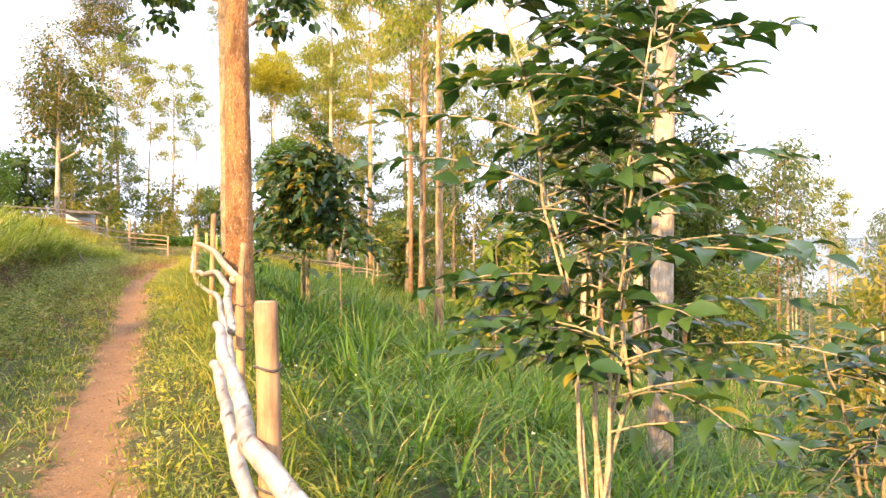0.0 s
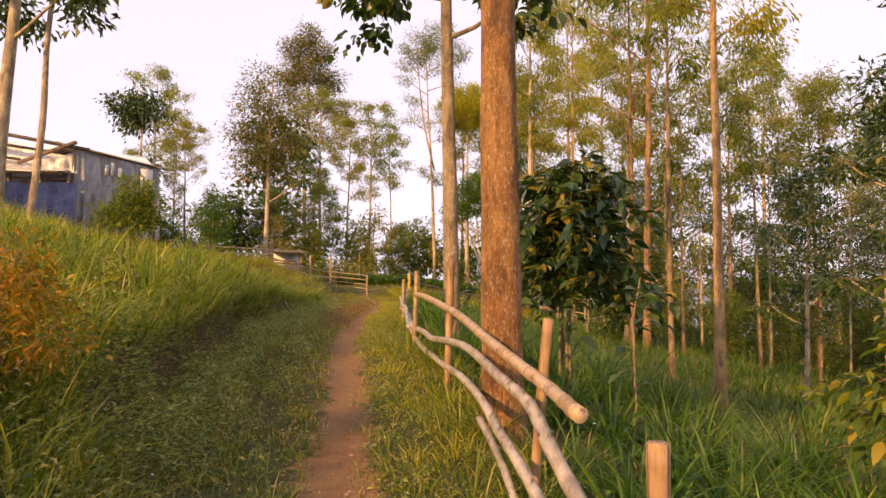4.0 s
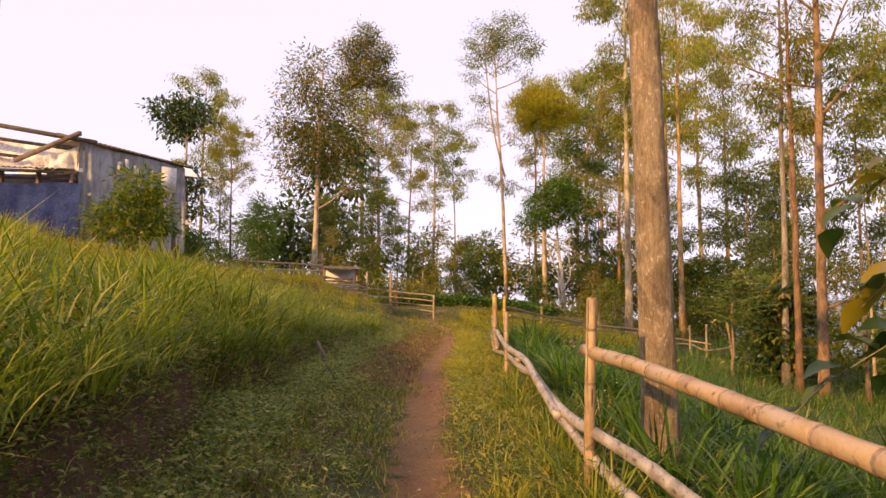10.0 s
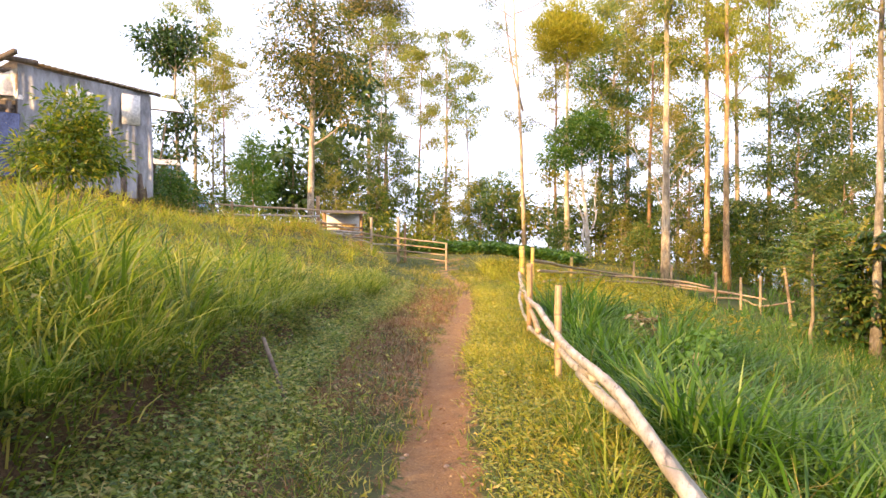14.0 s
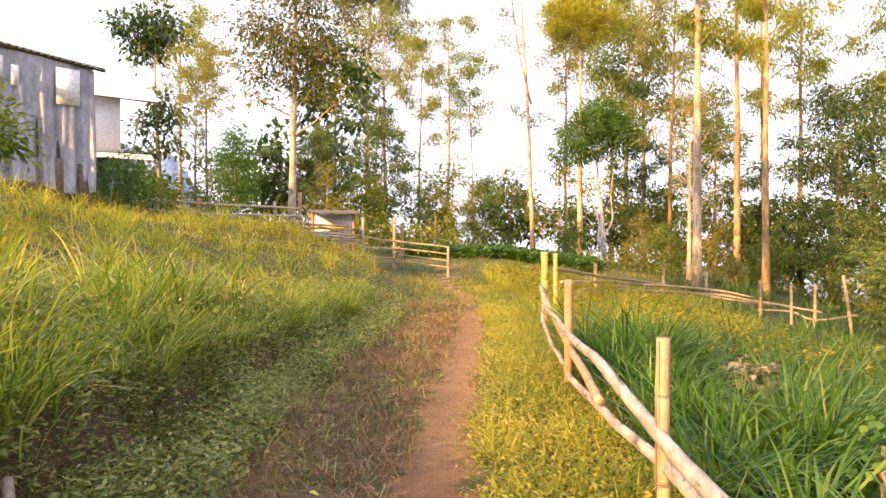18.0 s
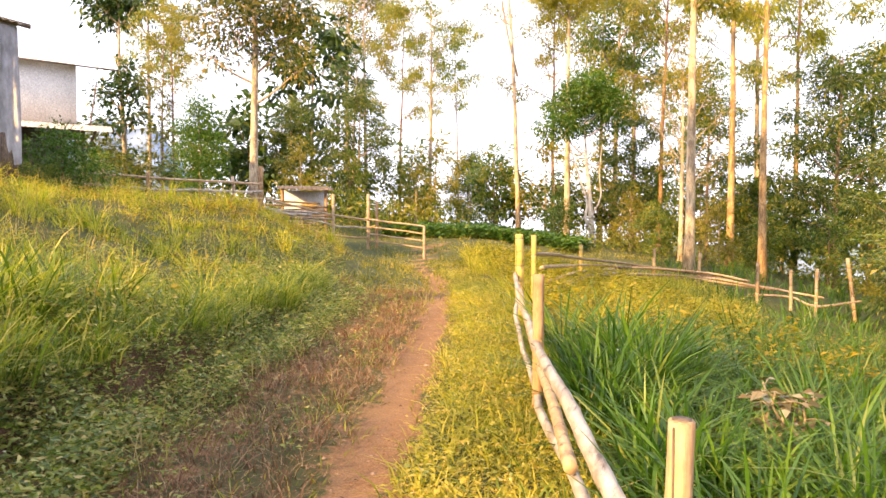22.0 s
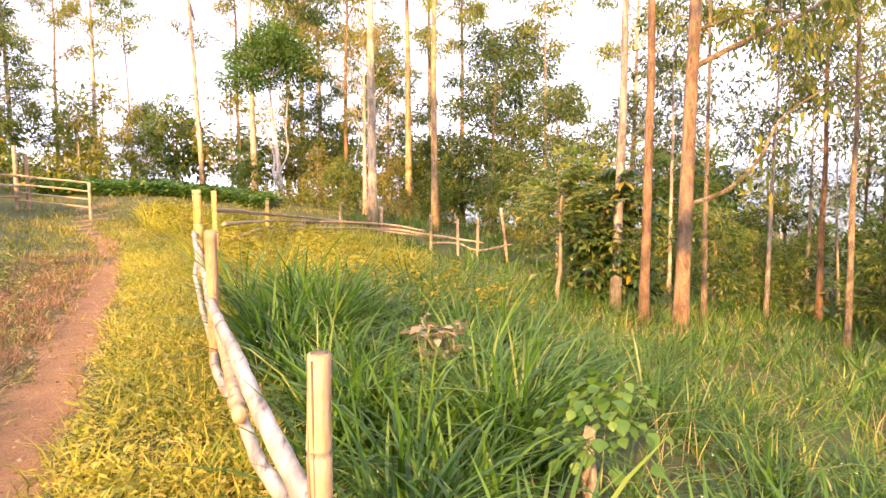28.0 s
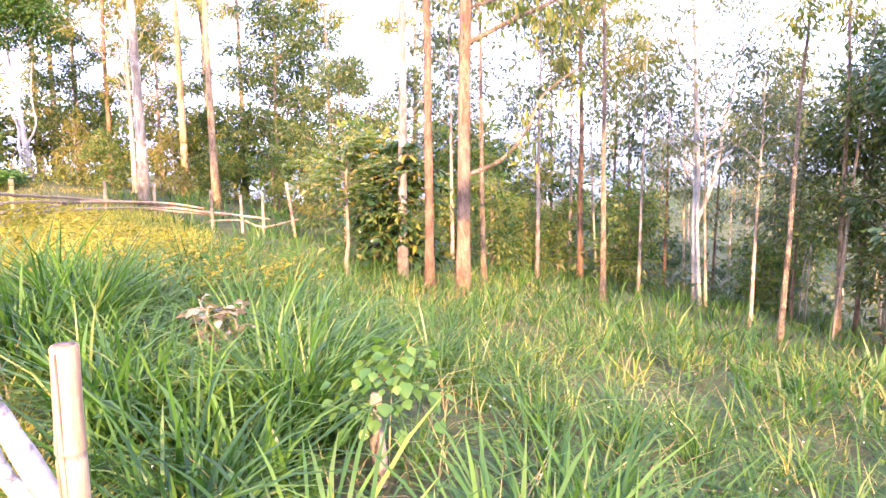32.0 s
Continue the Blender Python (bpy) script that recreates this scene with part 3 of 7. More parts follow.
def scatter(shape, template, where, along, normal, length, width):
    """Copies of a leaf: where it is held, the way it points, its upper side, its length and its width as a share of it."""
    tv, tf = template
    where, along = np.asarray(where, float), unit(np.asarray(along, float))
    side = unit(np.cross(np.asarray(normal, float), along))
    up = np.cross(along, side)
    length = np.broadcast_to(length, (len(where),))[:, None, None]
    v = where[:, None, :] + length * (tv[None, :, :1] * along[:, None, :] + tv[None, :, 1:2] * width * side[:, None, :] + tv[None, :, 2:] * up[:, None, :])
    n = len(tv)
    f = tf[None] + (np.arange(len(where)) * n)[:, None, None]
    shape.add(v.reshape(-1, 3), (), f.reshape(-1, 3))


def blades(rng, xy, height, width, bend, lean=0.25, segments=2, sink=0.03, droop=1.0, hub=None, inland=0.0):
    """Grass blades rooted on the ground at the plan places xy."""
    n = len(xy)
    root = np.column_stack([xy, ground(xy[:, 0] - inland, xy[:, 1]) - sink])
    a = rng.uniform(0, 2 * np.pi, n)
    if hub is not None:
        # the blades of a tussock lean out from its middle
        k = n // len(hub)
        off = xy - np.repeat(hub, k, axis=0)
        a = np.arctan2(off[:, 1], off[:, 0]) + rng.normal(0, 0.6, n)
        height = height * np.repeat(rng.uniform(0.4, 1.3, len(hub)), k)
    d = np.column_stack([np.cos(a), np.sin(a), np.zeros(n)])
    side = np.column_stack([-np.sin(a), np.cos(a), np.zeros(n)])
    tw = rng.uniform(-0.9, 0.9, n)[:, None]
    side = side * np.cos(tw) + d * np.sin(tw)
    le = rng.uniform(0, lean, n)[:, None]
    be = (bend * rng.uniform(0.15, 1.4, n))[:, None]
    h = height[:, None] if np.ndim(height) else np.full((n, 1), height)
    w = (width * rng.uniform(0.7, 1.3, n))[:, None]
    rows = []
    for k in range(segments + 1):
        s = k / segments
        c = root + h * (np.array([0, 0, 1.0]) * (s - 0.45 * droop * be * s ** 2.5) + d * (le * s + be * s * s))
        if k < segments:
            f = 1.0 if k else 0.75
            rows += [c - side * w * f * (1 - 0.25 * s) / 2, c + side * w * f * (1 - 0.25 * s) / 2]
        else:
            rows.append(c)
    v = np.stack(rows, 1)
    m = v.shape[1]
    base = (np.arange(n) * m)[:, None]
    q = [base + np.array([[2 * k, 2 * k + 1, 2 * k + 3, 2 * k + 2]]) for k in range(segments - 1)]
    t = base + np.array([[m - 3, m - 2, m - 1]])
    return v.reshape(-1, 3), (np.concatenate(q) if q else np.zeros((0, 4), int)), t


def strip(rng, n, y0, y1, v0, v1):
    """n random plan places beside the footpath, between two distances from its middle."""
    y = rng.uniform(y0, y1, n)
    return np.column_stack([path_x(y) + rng.uniform(v0, v1, n) / 0.92, y])


# ---- ground: one sheet to the horizon, fine along the walk ----
def graded(lo, hi, step, far_lo, far_hi, growth=1.22):
    mid = list(np.arange(lo, hi + step / 2, step))
    s, a = step, []
    x = lo
    while x > far_lo:
        s *= growth
        x -= s
        a.append(x)
    s, b = step, []
    x = hi
    while x < far_hi:
        s *= growth
        x += s
        b.append(x)
    return np.array(a[::-1] + mid + b)


def build_ground():
    xs, ys = graded(-13, 1, 0.14, -2600, 2600), graded(0, 30, 0.19, -2600, 2600)
    gx, gy = np.meshgrid(xs, ys, indexing="xy")
    gz = ground(gx, gy)
    nx, ny = len(xs), len(ys)
    v = np.column_stack([gx.ravel(), gy.ravel(), gz.ravel()])
    i, j = np.meshgrid(np.arange(ny - 1), np.arange(nx - 1), indexing="ij")
    q = np.stack([i * nx + j, i * nx + j + 1, (i + 1) * nx + j + 1, (i + 1) * nx + j], -1).reshape(-1, 4)
    me = mesh_from("ground", v, q, GROUND, True)
    av = np.abs(across(gx, gy) + 0.05 * wave(gx, gy, 0.5, 2.0))
    half = 0.20 + 0.05 * wave(gx, gy, 0.6, 7.0) + 0.05 * wave(gx, gy, 0.21, 3.0)
    soil = np.clip(1.25 - av / half * 0.6, 0, 1) * (gy < 44)
    left = -across(gx, gy)
    edge = np.interp(gy, [3, 8, 14, 18, 27, 30], [.1, .3, .7, .9, .8, 0])
    soil = np.maximum(soil, 0.6 * edge * np.exp(-((left - 1.1) / 0.4) ** 2))
    # mask of the cut face: bare earth, coloured darker where the lip shades it
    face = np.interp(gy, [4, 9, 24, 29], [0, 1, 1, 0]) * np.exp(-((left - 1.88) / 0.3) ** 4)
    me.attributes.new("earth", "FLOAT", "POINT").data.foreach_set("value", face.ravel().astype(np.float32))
    at = me.attributes.new("soil", "FLOAT", "POINT")
    at.data.foreach_set("value", soil.ravel().astype(np.float32))
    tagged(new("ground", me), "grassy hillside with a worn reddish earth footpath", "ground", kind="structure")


build_ground()


# ---- trees ----
def trunk_line(H, lean, rng, k=14, wob=0.02):
    s = np.linspace(0, 1, k)
    off = np.cumsum(rng.normal(0, wob * H / k * 2, (k, 2)), axis=0)
    off[0] = 0
    return np.column_stack([lean[0] * s * H + off[:, 0] * s, lean[1] * s * H + off[:, 1] * s, s * H])


def make_tree(label, seed, H, r, bark, leaf, crown_from=0.4, spread=2.2, limbs=16, rise=0.7, leaves=2600, size=0.2, width=0.35, hang=0.5, clump=0.35,
              lean=(0.0, 0.0), shape="egg", twigs=4, name="tree", category="tree", thin=0.25, full=False, sides=9, sections=14, rough=0.05, split=False, fine=2.3):
    """A tree at the origin: a tapered trunk, limbs with twigs, and a crown of single leaves gathered round the twigs."""
    rng = np.random.RandomState(seed)
    tree = thing(name, 0, 0, 0, label, category, "trees")
    line = trunk_line(H, lean, rng, sections)
    line[0, 2] -= 0.35
    s = np.linspace(0, 1, len(line))
    rad = r * (1 - (1 - thin * 0.5) * s ** 1.1)
    rad[0] *= 1.45
    if len(rad) > 1:
        rad[1] *= 1.05
    part("trunk", Shape().tube(line, rad, sides, True, rough, seed), bark, tree, "", True)
    spread *= 1.08
    leaves, size = (int(leaves * 1.3), size) if full else (int(leaves * 1.3 * fine), size * 1.05 / math.sqrt(fine))
    wood, tips = Shape(), []

    def at(f):
        return np.array([np.interp(f, s, line[:, c]) for c in range(3)])

    for i in range(limbs):
        f = crown_from + (0.99 - crown_from) * ((i + 0.5) / limbs) ** 0.85
        g = (f - crown_from) / (1 - crown_from)
        prof = {"egg": math.sin(math.pi * min(1, 0.18 + 0.82 * g)) ** 0.7 + 0.1, "top": 0.35 + 0.75 * g, "ball": math.sin(math.pi * (0.12 + 0.8 * g)) + 0.1, "cone": 1.1 - 0.9 * g,
                "flat": 1.0}[shape]
        a = i * 2.4 + rng.uniform(-0.5, 0.5)
        ln = spread * prof * rng.uniform(0.65, 1.2)
        up = rise * rng.uniform(0.5, 1.4)
        b = at(f)
        p = [b]
        d = np.array([math.cos(a), math.sin(a), up])
        for k in range(1, 5):
            p.append(p[-1] + unit(d) * ln / 4 + rng.normal(0, 0.05 * ln, 3) * 0.6)
            d = d + np.array([0, 0, (0.25 if hang < 0.6 else -0.25)]) * rng.uniform(0, 1)
        p = np.array(p)
        r0 = max(0.012, r * 0.32 * (1 - 0.6 * g))
        if split:
            wood = Shape()
        wood.tube(p, np.linspace(r0, r0 * 0.3, 5), 6 if split else 5, False)
        for k in range(twigs):
            w = rng.uniform(0.35, 1.0)
            q0 = np.array([np.interp(w, np.linspace(0, 1, 5), p[:, c]) for c in range(3)])
            dd = unit(np.array([math.cos(a + rng.uniform(-1.3, 1.3)), math.sin(a + rng.uniform(-1.3, 1.3)), rng.uniform(-0.3, 0.9)]))
            tl = ln * rng.uniform(0.25, 0.5)
            q1 = q0 + dd * tl
            wood.tube(np.array([q0, (q0 + q1) / 2 + rng.normal(0, 0.03, 3), q1]), [r0 * 0.4, r0 * 0.3, r0 * 0.15], 3, False)
            tips.append((q0, q1, ln))
        if split:
            part("limb", wood, bark if bark is not BARK_RED else TWIG, tree, "", True)
    if not split:
        tagged(part("branchwork", wood, bark if bark is not BARK_RED else TWIG, tree, "", True), kind="stuff")
    n = len(tips)
    a0, a1 = np.array([t[0] for t in tips]), np.array([t[1] for t in tips])
    # every twig carries a few tight sprays of leaves, some full and some thin
    k = 2 if full else 4
    of = np.repeat(np.arange(n), k)
    w = rng.uniform(0.3, 1.15, (k * n, 1))
    spray = a0[of] * (1 - w) + a1[of] * w + rng.normal(0, clump * 0.5, (k * n, 3))
    heavy = rng.gamma(1.4, 1.0, k * n)
    pick = rng.choice(k * n, leaves, p=heavy / heavy.sum())
    q0, q1 = a0[of][pick], a1[of][pick]
    pos = spray[pick] + rng.normal(0, clump * 0.52, (leaves, 3)) * np.array([1, 1, 0.62])
    out = unit(unit(q1 - q0) * 0.6 + unit(pos - spray[pick]) + rng.normal(0, 0.5, (leaves, 3)))
    out[:, 2] -= hang * 1.6
    nor = rng.normal(0, 0.5, (leaves, 3)) + np.array([0, 0, 1.0])
    crown = Shape()
    scatter(crown, LEAF_FULL if full else LEAF_TIP, pos, out, nor, size * rng.uniform(0.6, 1.35, leaves), width)
    tagged(part("crown", crown, leaf, tree), kind="stuff")
    return tree


def mass_tree(label, seed, H, r, bark, leaf, masses, size=0.24, width=0.4, hang=0.3, lean=(0.0, 0.0), name="tree", category="tree", bend=0.02, spray=0.17, fork=(), upright=0.0, fine=2.2, big=False):
    """A tree whose crown is made of the given masses (x, y, z, half width, half height, leaves), each on a limb of its own."""
    rng = np.random.RandomState(seed)
    tree = thing(name, 0, 0, 0, label, category, "trees")
    line = trunk_line(H, lean, rng, 16, bend)
    line[0, 2] -= 0.35
    s = np.linspace(0, 1, len(line))
    rad = r * (1 - 0.8 * s ** 1.2)
    rad[0] *= 1.4
    part("trunk", Shape().tube(line, rad, 10, True, 0.05, seed), bark, tree, "", True)
    for pts, fr in fork:
        fl = smooth_line(pts, 4)
        part("stem", Shape().tube(fl, np.linspace(fr, fr * 0.4, len(fl)), 8, True, 0.05, seed), bark, tree, "", True)
    wood, crown = Shape(), Shape()
    for mx, my, mz, hw, hh, count in masses:
        c = np.array([mx, my, mz])
        zb = min(max(mz - hh - 0.35 * math.hypot(mx, my), 0.25 * H), 0.97 * H)
        b = np.array([np.interp(zb, line[:, 2], line[:, k]) for k in range(3)])
        rb = max(0.02, r * 0.35)
        wood.tube(smooth_line([b, (b + c) / 2 + np.array([0, 0, -0.12 * hw]), c], 3), np.linspace(rb, rb * 0.4, 7), 5, False)
        count = count if big else int(count * fine)
        m = max(6, count // (26 if big else 48))
        d = unit(rng.normal(0, 1, (m, 3)))
        hubs = c + d * (rng.uniform(0.25, 1.0, (m, 1)) ** 0.6) * np.array([hw, hw, hh])
        for h in hubs[:3 if H < 5 else 9]:
            k = c + (h - c) * 0.15
            wood.tube(np.array([k, (k + h) / 2 + rng.normal(0, 0.05, 3), h]), [rb * 0.3, rb * 0.22, rb * 0.1], 3, False)
        pick = rng.randint(0, m, count)
        off = rng.normal(0, spray, (count, 3)) * np.array([1.15, 1.15, 0.8])
        way = unit(off) + d[pick] * 0.5 + rng.normal(0, 0.4, (count, 3))
        way[:, 2] += upright - hang
        scatter(crown, LEAF_PLAIN if big else LEAF_TIP, hubs[pick] + off, way, rng.normal(0, 0.5, (count, 3)) + np.array([0, 0, 1.0]), (size if big else size * 1.08 / math.sqrt(fine)) * rng.uniform(0.6, 1.35, count), width)
    tagged(part("branchwork", wood, bark, tree, "", True), kind="stuff")
    tagged(part("crown", crown, leaf, tree), kind="stuff")
    return tree


def random_masses(seed, lo, hi, spread, count, leaves, big=0.9):
    """Leaf masses set round a trunk between two heights."""
    rng = np.random.RandomState(seed)
    out = []
    for i in range(count):
        g = (i + 0.5) / count
        rad = spread * (math.sin(math.pi * (0.2 + 0.75 * g)) + 0.1) * rng.uniform(0.3, 1.0)
        a = i * 2.4 + rng.uniform(-0.5, 0.5)
        k = big * rng.uniform(0.55, 1.15)
        out.append((rad * math.cos(a), rad * math.sin(a), lo + (hi - lo) * g, k, k * 0.62, int(leaves * k * k)))
    return out


USED = {}
MODELS = {}


def plant(model, x, y, scale=1.0, turn=0.0, tilt=(0.0, 0.0), squeeze=1.0, sink=0.0):
    """Stands a tree on the ground; the first of a model is the model itself."""
    m = Matrix.LocRotScale((x, y, float(ground(x, y)) - sink), Euler((radians(tilt[0]), radians(tilt[1]), radians(turn))), (scale * squeeze, scale * squeeze, scale))
    ob = MODELS[model]
    if model in USED:
        c = ob.copy()
        scene.collection.objects.link(c)
        for o in ob.children:
            k = o.copy()
            scene.collection.objects.link(k)
            k.parent = c
        c.matrix_basis = m
        return c
    USED[model] = ob
    ob.matrix_basis = m
    return ob


EUC = "tall slender eucalyptus with sparse drooping olive foliage"
MODELS["euc_a"] = make_tree(EUC, 11, 16, 0.15, BARK_PALE, LEAF_EUC, 0.42, 2.5, 17, 0.9, 3800, 0.26, 0.38, 0.7, 0.46)
MODELS["euc_b"] = make_tree(EUC, 12, 15, 0.12, BARK_ORANGE, LEAF_OLIVE, 0.45, 2.3, 15, 1.0, 3300, 0.26, 0.4, 0.6, 0.44, (0.02, 0.01))
MODELS["euc_c"] = make_tree("thin young eucalyptus with a small airy crown", 13, 13, 0.08, BARK_GREY, LEAF_EUC, 0.6, 1.4, 11, 1.0, 1500, 0.28, 0.38, 0.6, 0.4, (-0.015, 0.02), "ball")
MODELS["euc_d"] = make_tree(EUC, 14, 17, 0.14, BARK_GOLD, LEAF_TUFT, 0.5, 2.4, 15, 1.0, 3400, 0.26, 0.38, 0.8, 0.46, (0.01, -0.01), "top")
MODELS["white_euc"] = make_tree("tall eucalyptus with a cream-white sunlit trunk", 15, 18, 0.165, BARK_CREAM, LEAF_EUC, 0.45, 2.2, 15, 1.1, 4200, 0.27, 0.38, 0.6, 0.44, (0.008, 0.0), "top")
MODELS["tiered"] = mass_tree("slim pale-stemmed tree with separate tiers of large dark leaves", 51, 12.4, 0.15, BARK_PALE, LEAF_DARK, [(-1.6, 0, 11.2, 1.3, 0.95, 620), (-0.3, 0.2, 11.6, 1.4, 1.1, 720), (0.6, -0.2, 10.6, 1.1, 0.8, 420), (-0.9, 0.5, 10.2, 1.1, 0.7, 380), (-0.2, 0, 7.3, 0.9, 0.5, 240), (0.6, 0.2, 6.5, 0.9, 0.5, 240), (-0.9, -0.2, 6.0, 0.9, 0.45, 230), (0.5, 0, 4.9, 0.9, 0.5, 260), (-0.8, 0.1, 4.4, 1.0, 0.5, 280)],
                              0.32, 0.5, 0.45, (-0.03, 0.0), big=True, spray=0.3)
MODELS["brown_one"] = mass_tree("broad leafy tree with rusty brown tips over dark green boughs", 52, 9.7, 0.13, BARK_PALE, LEAF_BROWN, [(-0.3, 0, 9.4, 0.7, 0.6, 500), (-0.6, 0.2, 8.4, 1.0, 0.7, 900), (0.5, 0, 7.7, 1.0, 0.7, 900), (-1.1, 0, 6.9, 1.0, 0.7, 850), (0.2, 0.5, 6.6, 1.2, 0.8, 1100), (1.1, 0, 6.1, 0.9, 0.6, 750), (-0.6, -0.3, 5.5, 1.2, 0.8, 1100), (0.7, 0.3, 4.9, 1.0, 0.6, 800), (-1.3, 0.2, 4.6, 0.7, 0.4, 200), (1.3, -0.2, 4.0, 0.6, 0.4, 140)],
                                0.19, 0.5, 0.35, (0.015, 0.0), spray=0.26, fine=1.5)
MODELS["brown_two"] = mass_tree("tall pale-stemmed tree with a long rust and olive crown", 53, 22.6, 0.2, BARK_CREAM, LEAF_BROWN, [(0.2, 0, 22.6, 0.9, 0.9, 600), (-1.1, 0, 21.2, 1.3, 1.0, 1000), (1.1, 0.3, 20.9, 1.4, 1.1, 1100), (-1.5, 0.3, 19.0, 1.5, 1.1, 1200), (0.4, -0.4, 18.8, 1.7, 1.2, 1300), (2.3, 0, 18.2, 1.4, 1.0, 900), (-1.4, 0, 16.8, 1.3, 0.9, 700), (1.6, 0.4, 16.0, 1.5, 1.0, 900), (3.0, 0, 15.2, 1.2, 0.8, 500), (-0.4, 0.2, 14.6, 1.2, 0.8, 450), (1.2, 0, 12.6, 1.3, 0.8, 450), (-1.0, 0, 11.2, 1.0, 0.6, 260)],
                                0.34, 0.5, 0.35, (0.01, 0.0), spray=0.34, fine=2.8)
MODELS["twin_umbrella"] = mass_tree("tall slim twin-stemmed eucalyptus with a domed crown high up", 54, 20.6, 0.15, BARK_PALE, LEAF_GREY, [(-1.6, 0, 20.0, 1.5, 1.4, 1100), (0.2, 0.2, 20.8, 1.7, 1.4, 1300), (1.5, 0, 19.4, 1.2, 1.1, 700), (-0.5, -0.3, 18.7, 1.9, 0.9, 600), (-2.3, 0.2, 18.6, 1.1, 0.7, 260), (-2.5, 0, 17.3, 0.9, 0.6, 170), (-1.9, 0.2, 15.7, 1.0, 0.7, 190), (1.5, 0, 17.2, 0.7, 0.5, 110), (-2.1, 0, 13.8, 0.7, 0.5, 120), (0.7, 0, 12.4, 0.6, 0.4, 70)],
                                    0.26, 0.4, 0.5, (-0.03, 0.0), spray=0.24, fork=[([(-0.1, 0, 9.5), (-0.9, 0.1, 13.0), (-1.4, 0.1, 17.0), (-1.6, 0.1, 20.0)], 0.08)])
MODELS["pale_fork"] = mass_tree("whitish forked tree with thin grey-green foliage", 55, 9.6, 0.14, BARK_WHITE, LEAF_GREY, [(-1.9, 0, 6.3, 0.9, 0.7, 240), (-1.0, 0.2, 8.2, 1.2, 0.9, 360), (0.5, -0.2, 9.3, 1.3, 0.9, 380), (1.5, 0.2, 8.0, 1.1, 0.9, 320), (2.2, 0, 6.4, 0.9, 0.6, 230), (1.2, -0.4, 5.4, 0.8, 0.6, 170), (-0.2, 0.4, 6.9, 1.0, 0.7, 200), (-1.3, -0.2, 5.1, 0.7, 0.4, 110)],
                                0.22, 0.4, 0.5, (-0.055, 0.0), bend=0.05, spray=0.22, fork=[([(-0.1, 0, 2.6), (0.45, 0.1, 4.0), (0.75, 0.1, 5.8), (1.3, 0.2, 8.0)], 0.075), ([(-0.2, 0, 3.6), (-0.9, 0.1, 5.0), (-1.2, 0.1, 7.0)], 0.05), ([(0.5, 0.1, 4.2), (1.3, 0, 5.2), (2.1, 0, 6.4)], 0.04)])
MODELS["big_leaf"] = mass_tree("gaunt tree with sparse clusters of very large dark leaves", 56, 11.6, 0.12, BARK_PALE, LEAF_DARK, [(-0.9, 0, 11.0, 1.1, 1.0, 190), (0.8, 0, 10.4, 1.0, 0.9, 170), (-1.4, 0.2, 9.0, 1.0, 0.9, 170), (1.3, 0, 8.6, 0.9, 0.8, 150), (-0.3, 0.2, 7.9, 1.1, 0.8, 180), (-1.5, 0, 6.8, 0.9, 0.7, 130), (1.1, 0, 6.6, 0.9, 0.7, 130), (-0.9, 0, 5.2, 0.8, 0.6, 100), (0.9, 0, 4.9, 0.7, 0.5, 80)],
                               0.5, 0.62, 0.6, (0.0, 0.0), spray=0.34, big=True)
MODELS["broad_a"] = mass_tree("tall tree with heavy tiers of large dark leaves", 21, 12, 0.15, BARK_PALE, LEAF_DARK, random_masses(21, 4.6, 12.0, 2.1, 17, 260, 1.1), 0.32, 0.5, 0.35)
MODELS["broad_b"] = mass_tree("leafy tree with a tiered dark green crown", 22, 11, 0.12, BARK_PALE, LEAF_DARK, random_masses(22, 3.6, 11.0, 1.7, 11, 240, 0.95), 0.3, 0.5, 0.3, (0.02, 0))
MODELS["round"] = mass_tree("small crooked white-stemmed tree with a dense round deep green crown", 23, 6.2, 0.15, BARK_WHITE, LEAF_FRESH, [(-0.3, 0, 7.5, 1.35, 1.05, 1800), (0.6, -0.3, 7.0, 1.1, 0.9, 1000), (-1.3, 0.2, 6.9, 1.05, 0.9, 1000), (-1.75, -0.4, 5.7, 1.05, 0.75, 900), (0.9, 0.2, 6.2, 0.75, 0.6, 450), (-0.4, 0.3, 6.2, 1.1, 0.7, 700)],
                             0.25, 0.5, 0.3, (-0.06, -0.02), bend=0.05, fork=[([(0.1, 0, 0.3), (-0.35, -0.1, 1.3), (-0.3, -0.1, 2.2), (-0.75, -0.3, 3.4), (-1.2, -0.45, 4.8)], 0.08), ([(0.0, 0, 1.6), (0.4, 0.1, 2.4), (0.35, 0.2, 3.6), (0.5, 0.3, 5.0)], 0.05)])
MODELS["golden"] = mass_tree("tall tree with a bushy golden tuft of foliage", 24, 13.6, 0.17, BARK_CREAM, LEAF_TUFT, [(0, 0, 12.9, 1.6, 1.4, 2400), (-1.25, -0.35, 13.1, 1.15, 1.2, 1500), (1.25, 0.35, 13.1, 1.15, 1.2, 1500), (0, 0, 14.4, 1.4, 0.9, 1300)], 0.36, 0.2, 0.0, (0, 0), upright=1.0)
MODELS["umbrella"] = mass_tree("tall tree with a wide softly domed olive crown", 29, 12.6, 0.16, BARK_PALE, LEAF_MID, random_masses(29, 8.0, 12.6, 2.8, 17, 240, 1.0), 0.3, 0.42, 0.4)
MODELS["layered"] = mass_tree("dark feathery tree with flat layered branches", 25, 9.5, 0.12, BARK_GREY, LEAF_FERN, [(m[0] * 1.25, m[1] * 1.25, m[2], m[3] * 1.15, m[4] * 0.6, m[5]) for m in random_masses(25, 1.4, 9.6, 2.1, 24, 330, 1.05)], 0.3, 0.42, 0.3, spray=0.2)
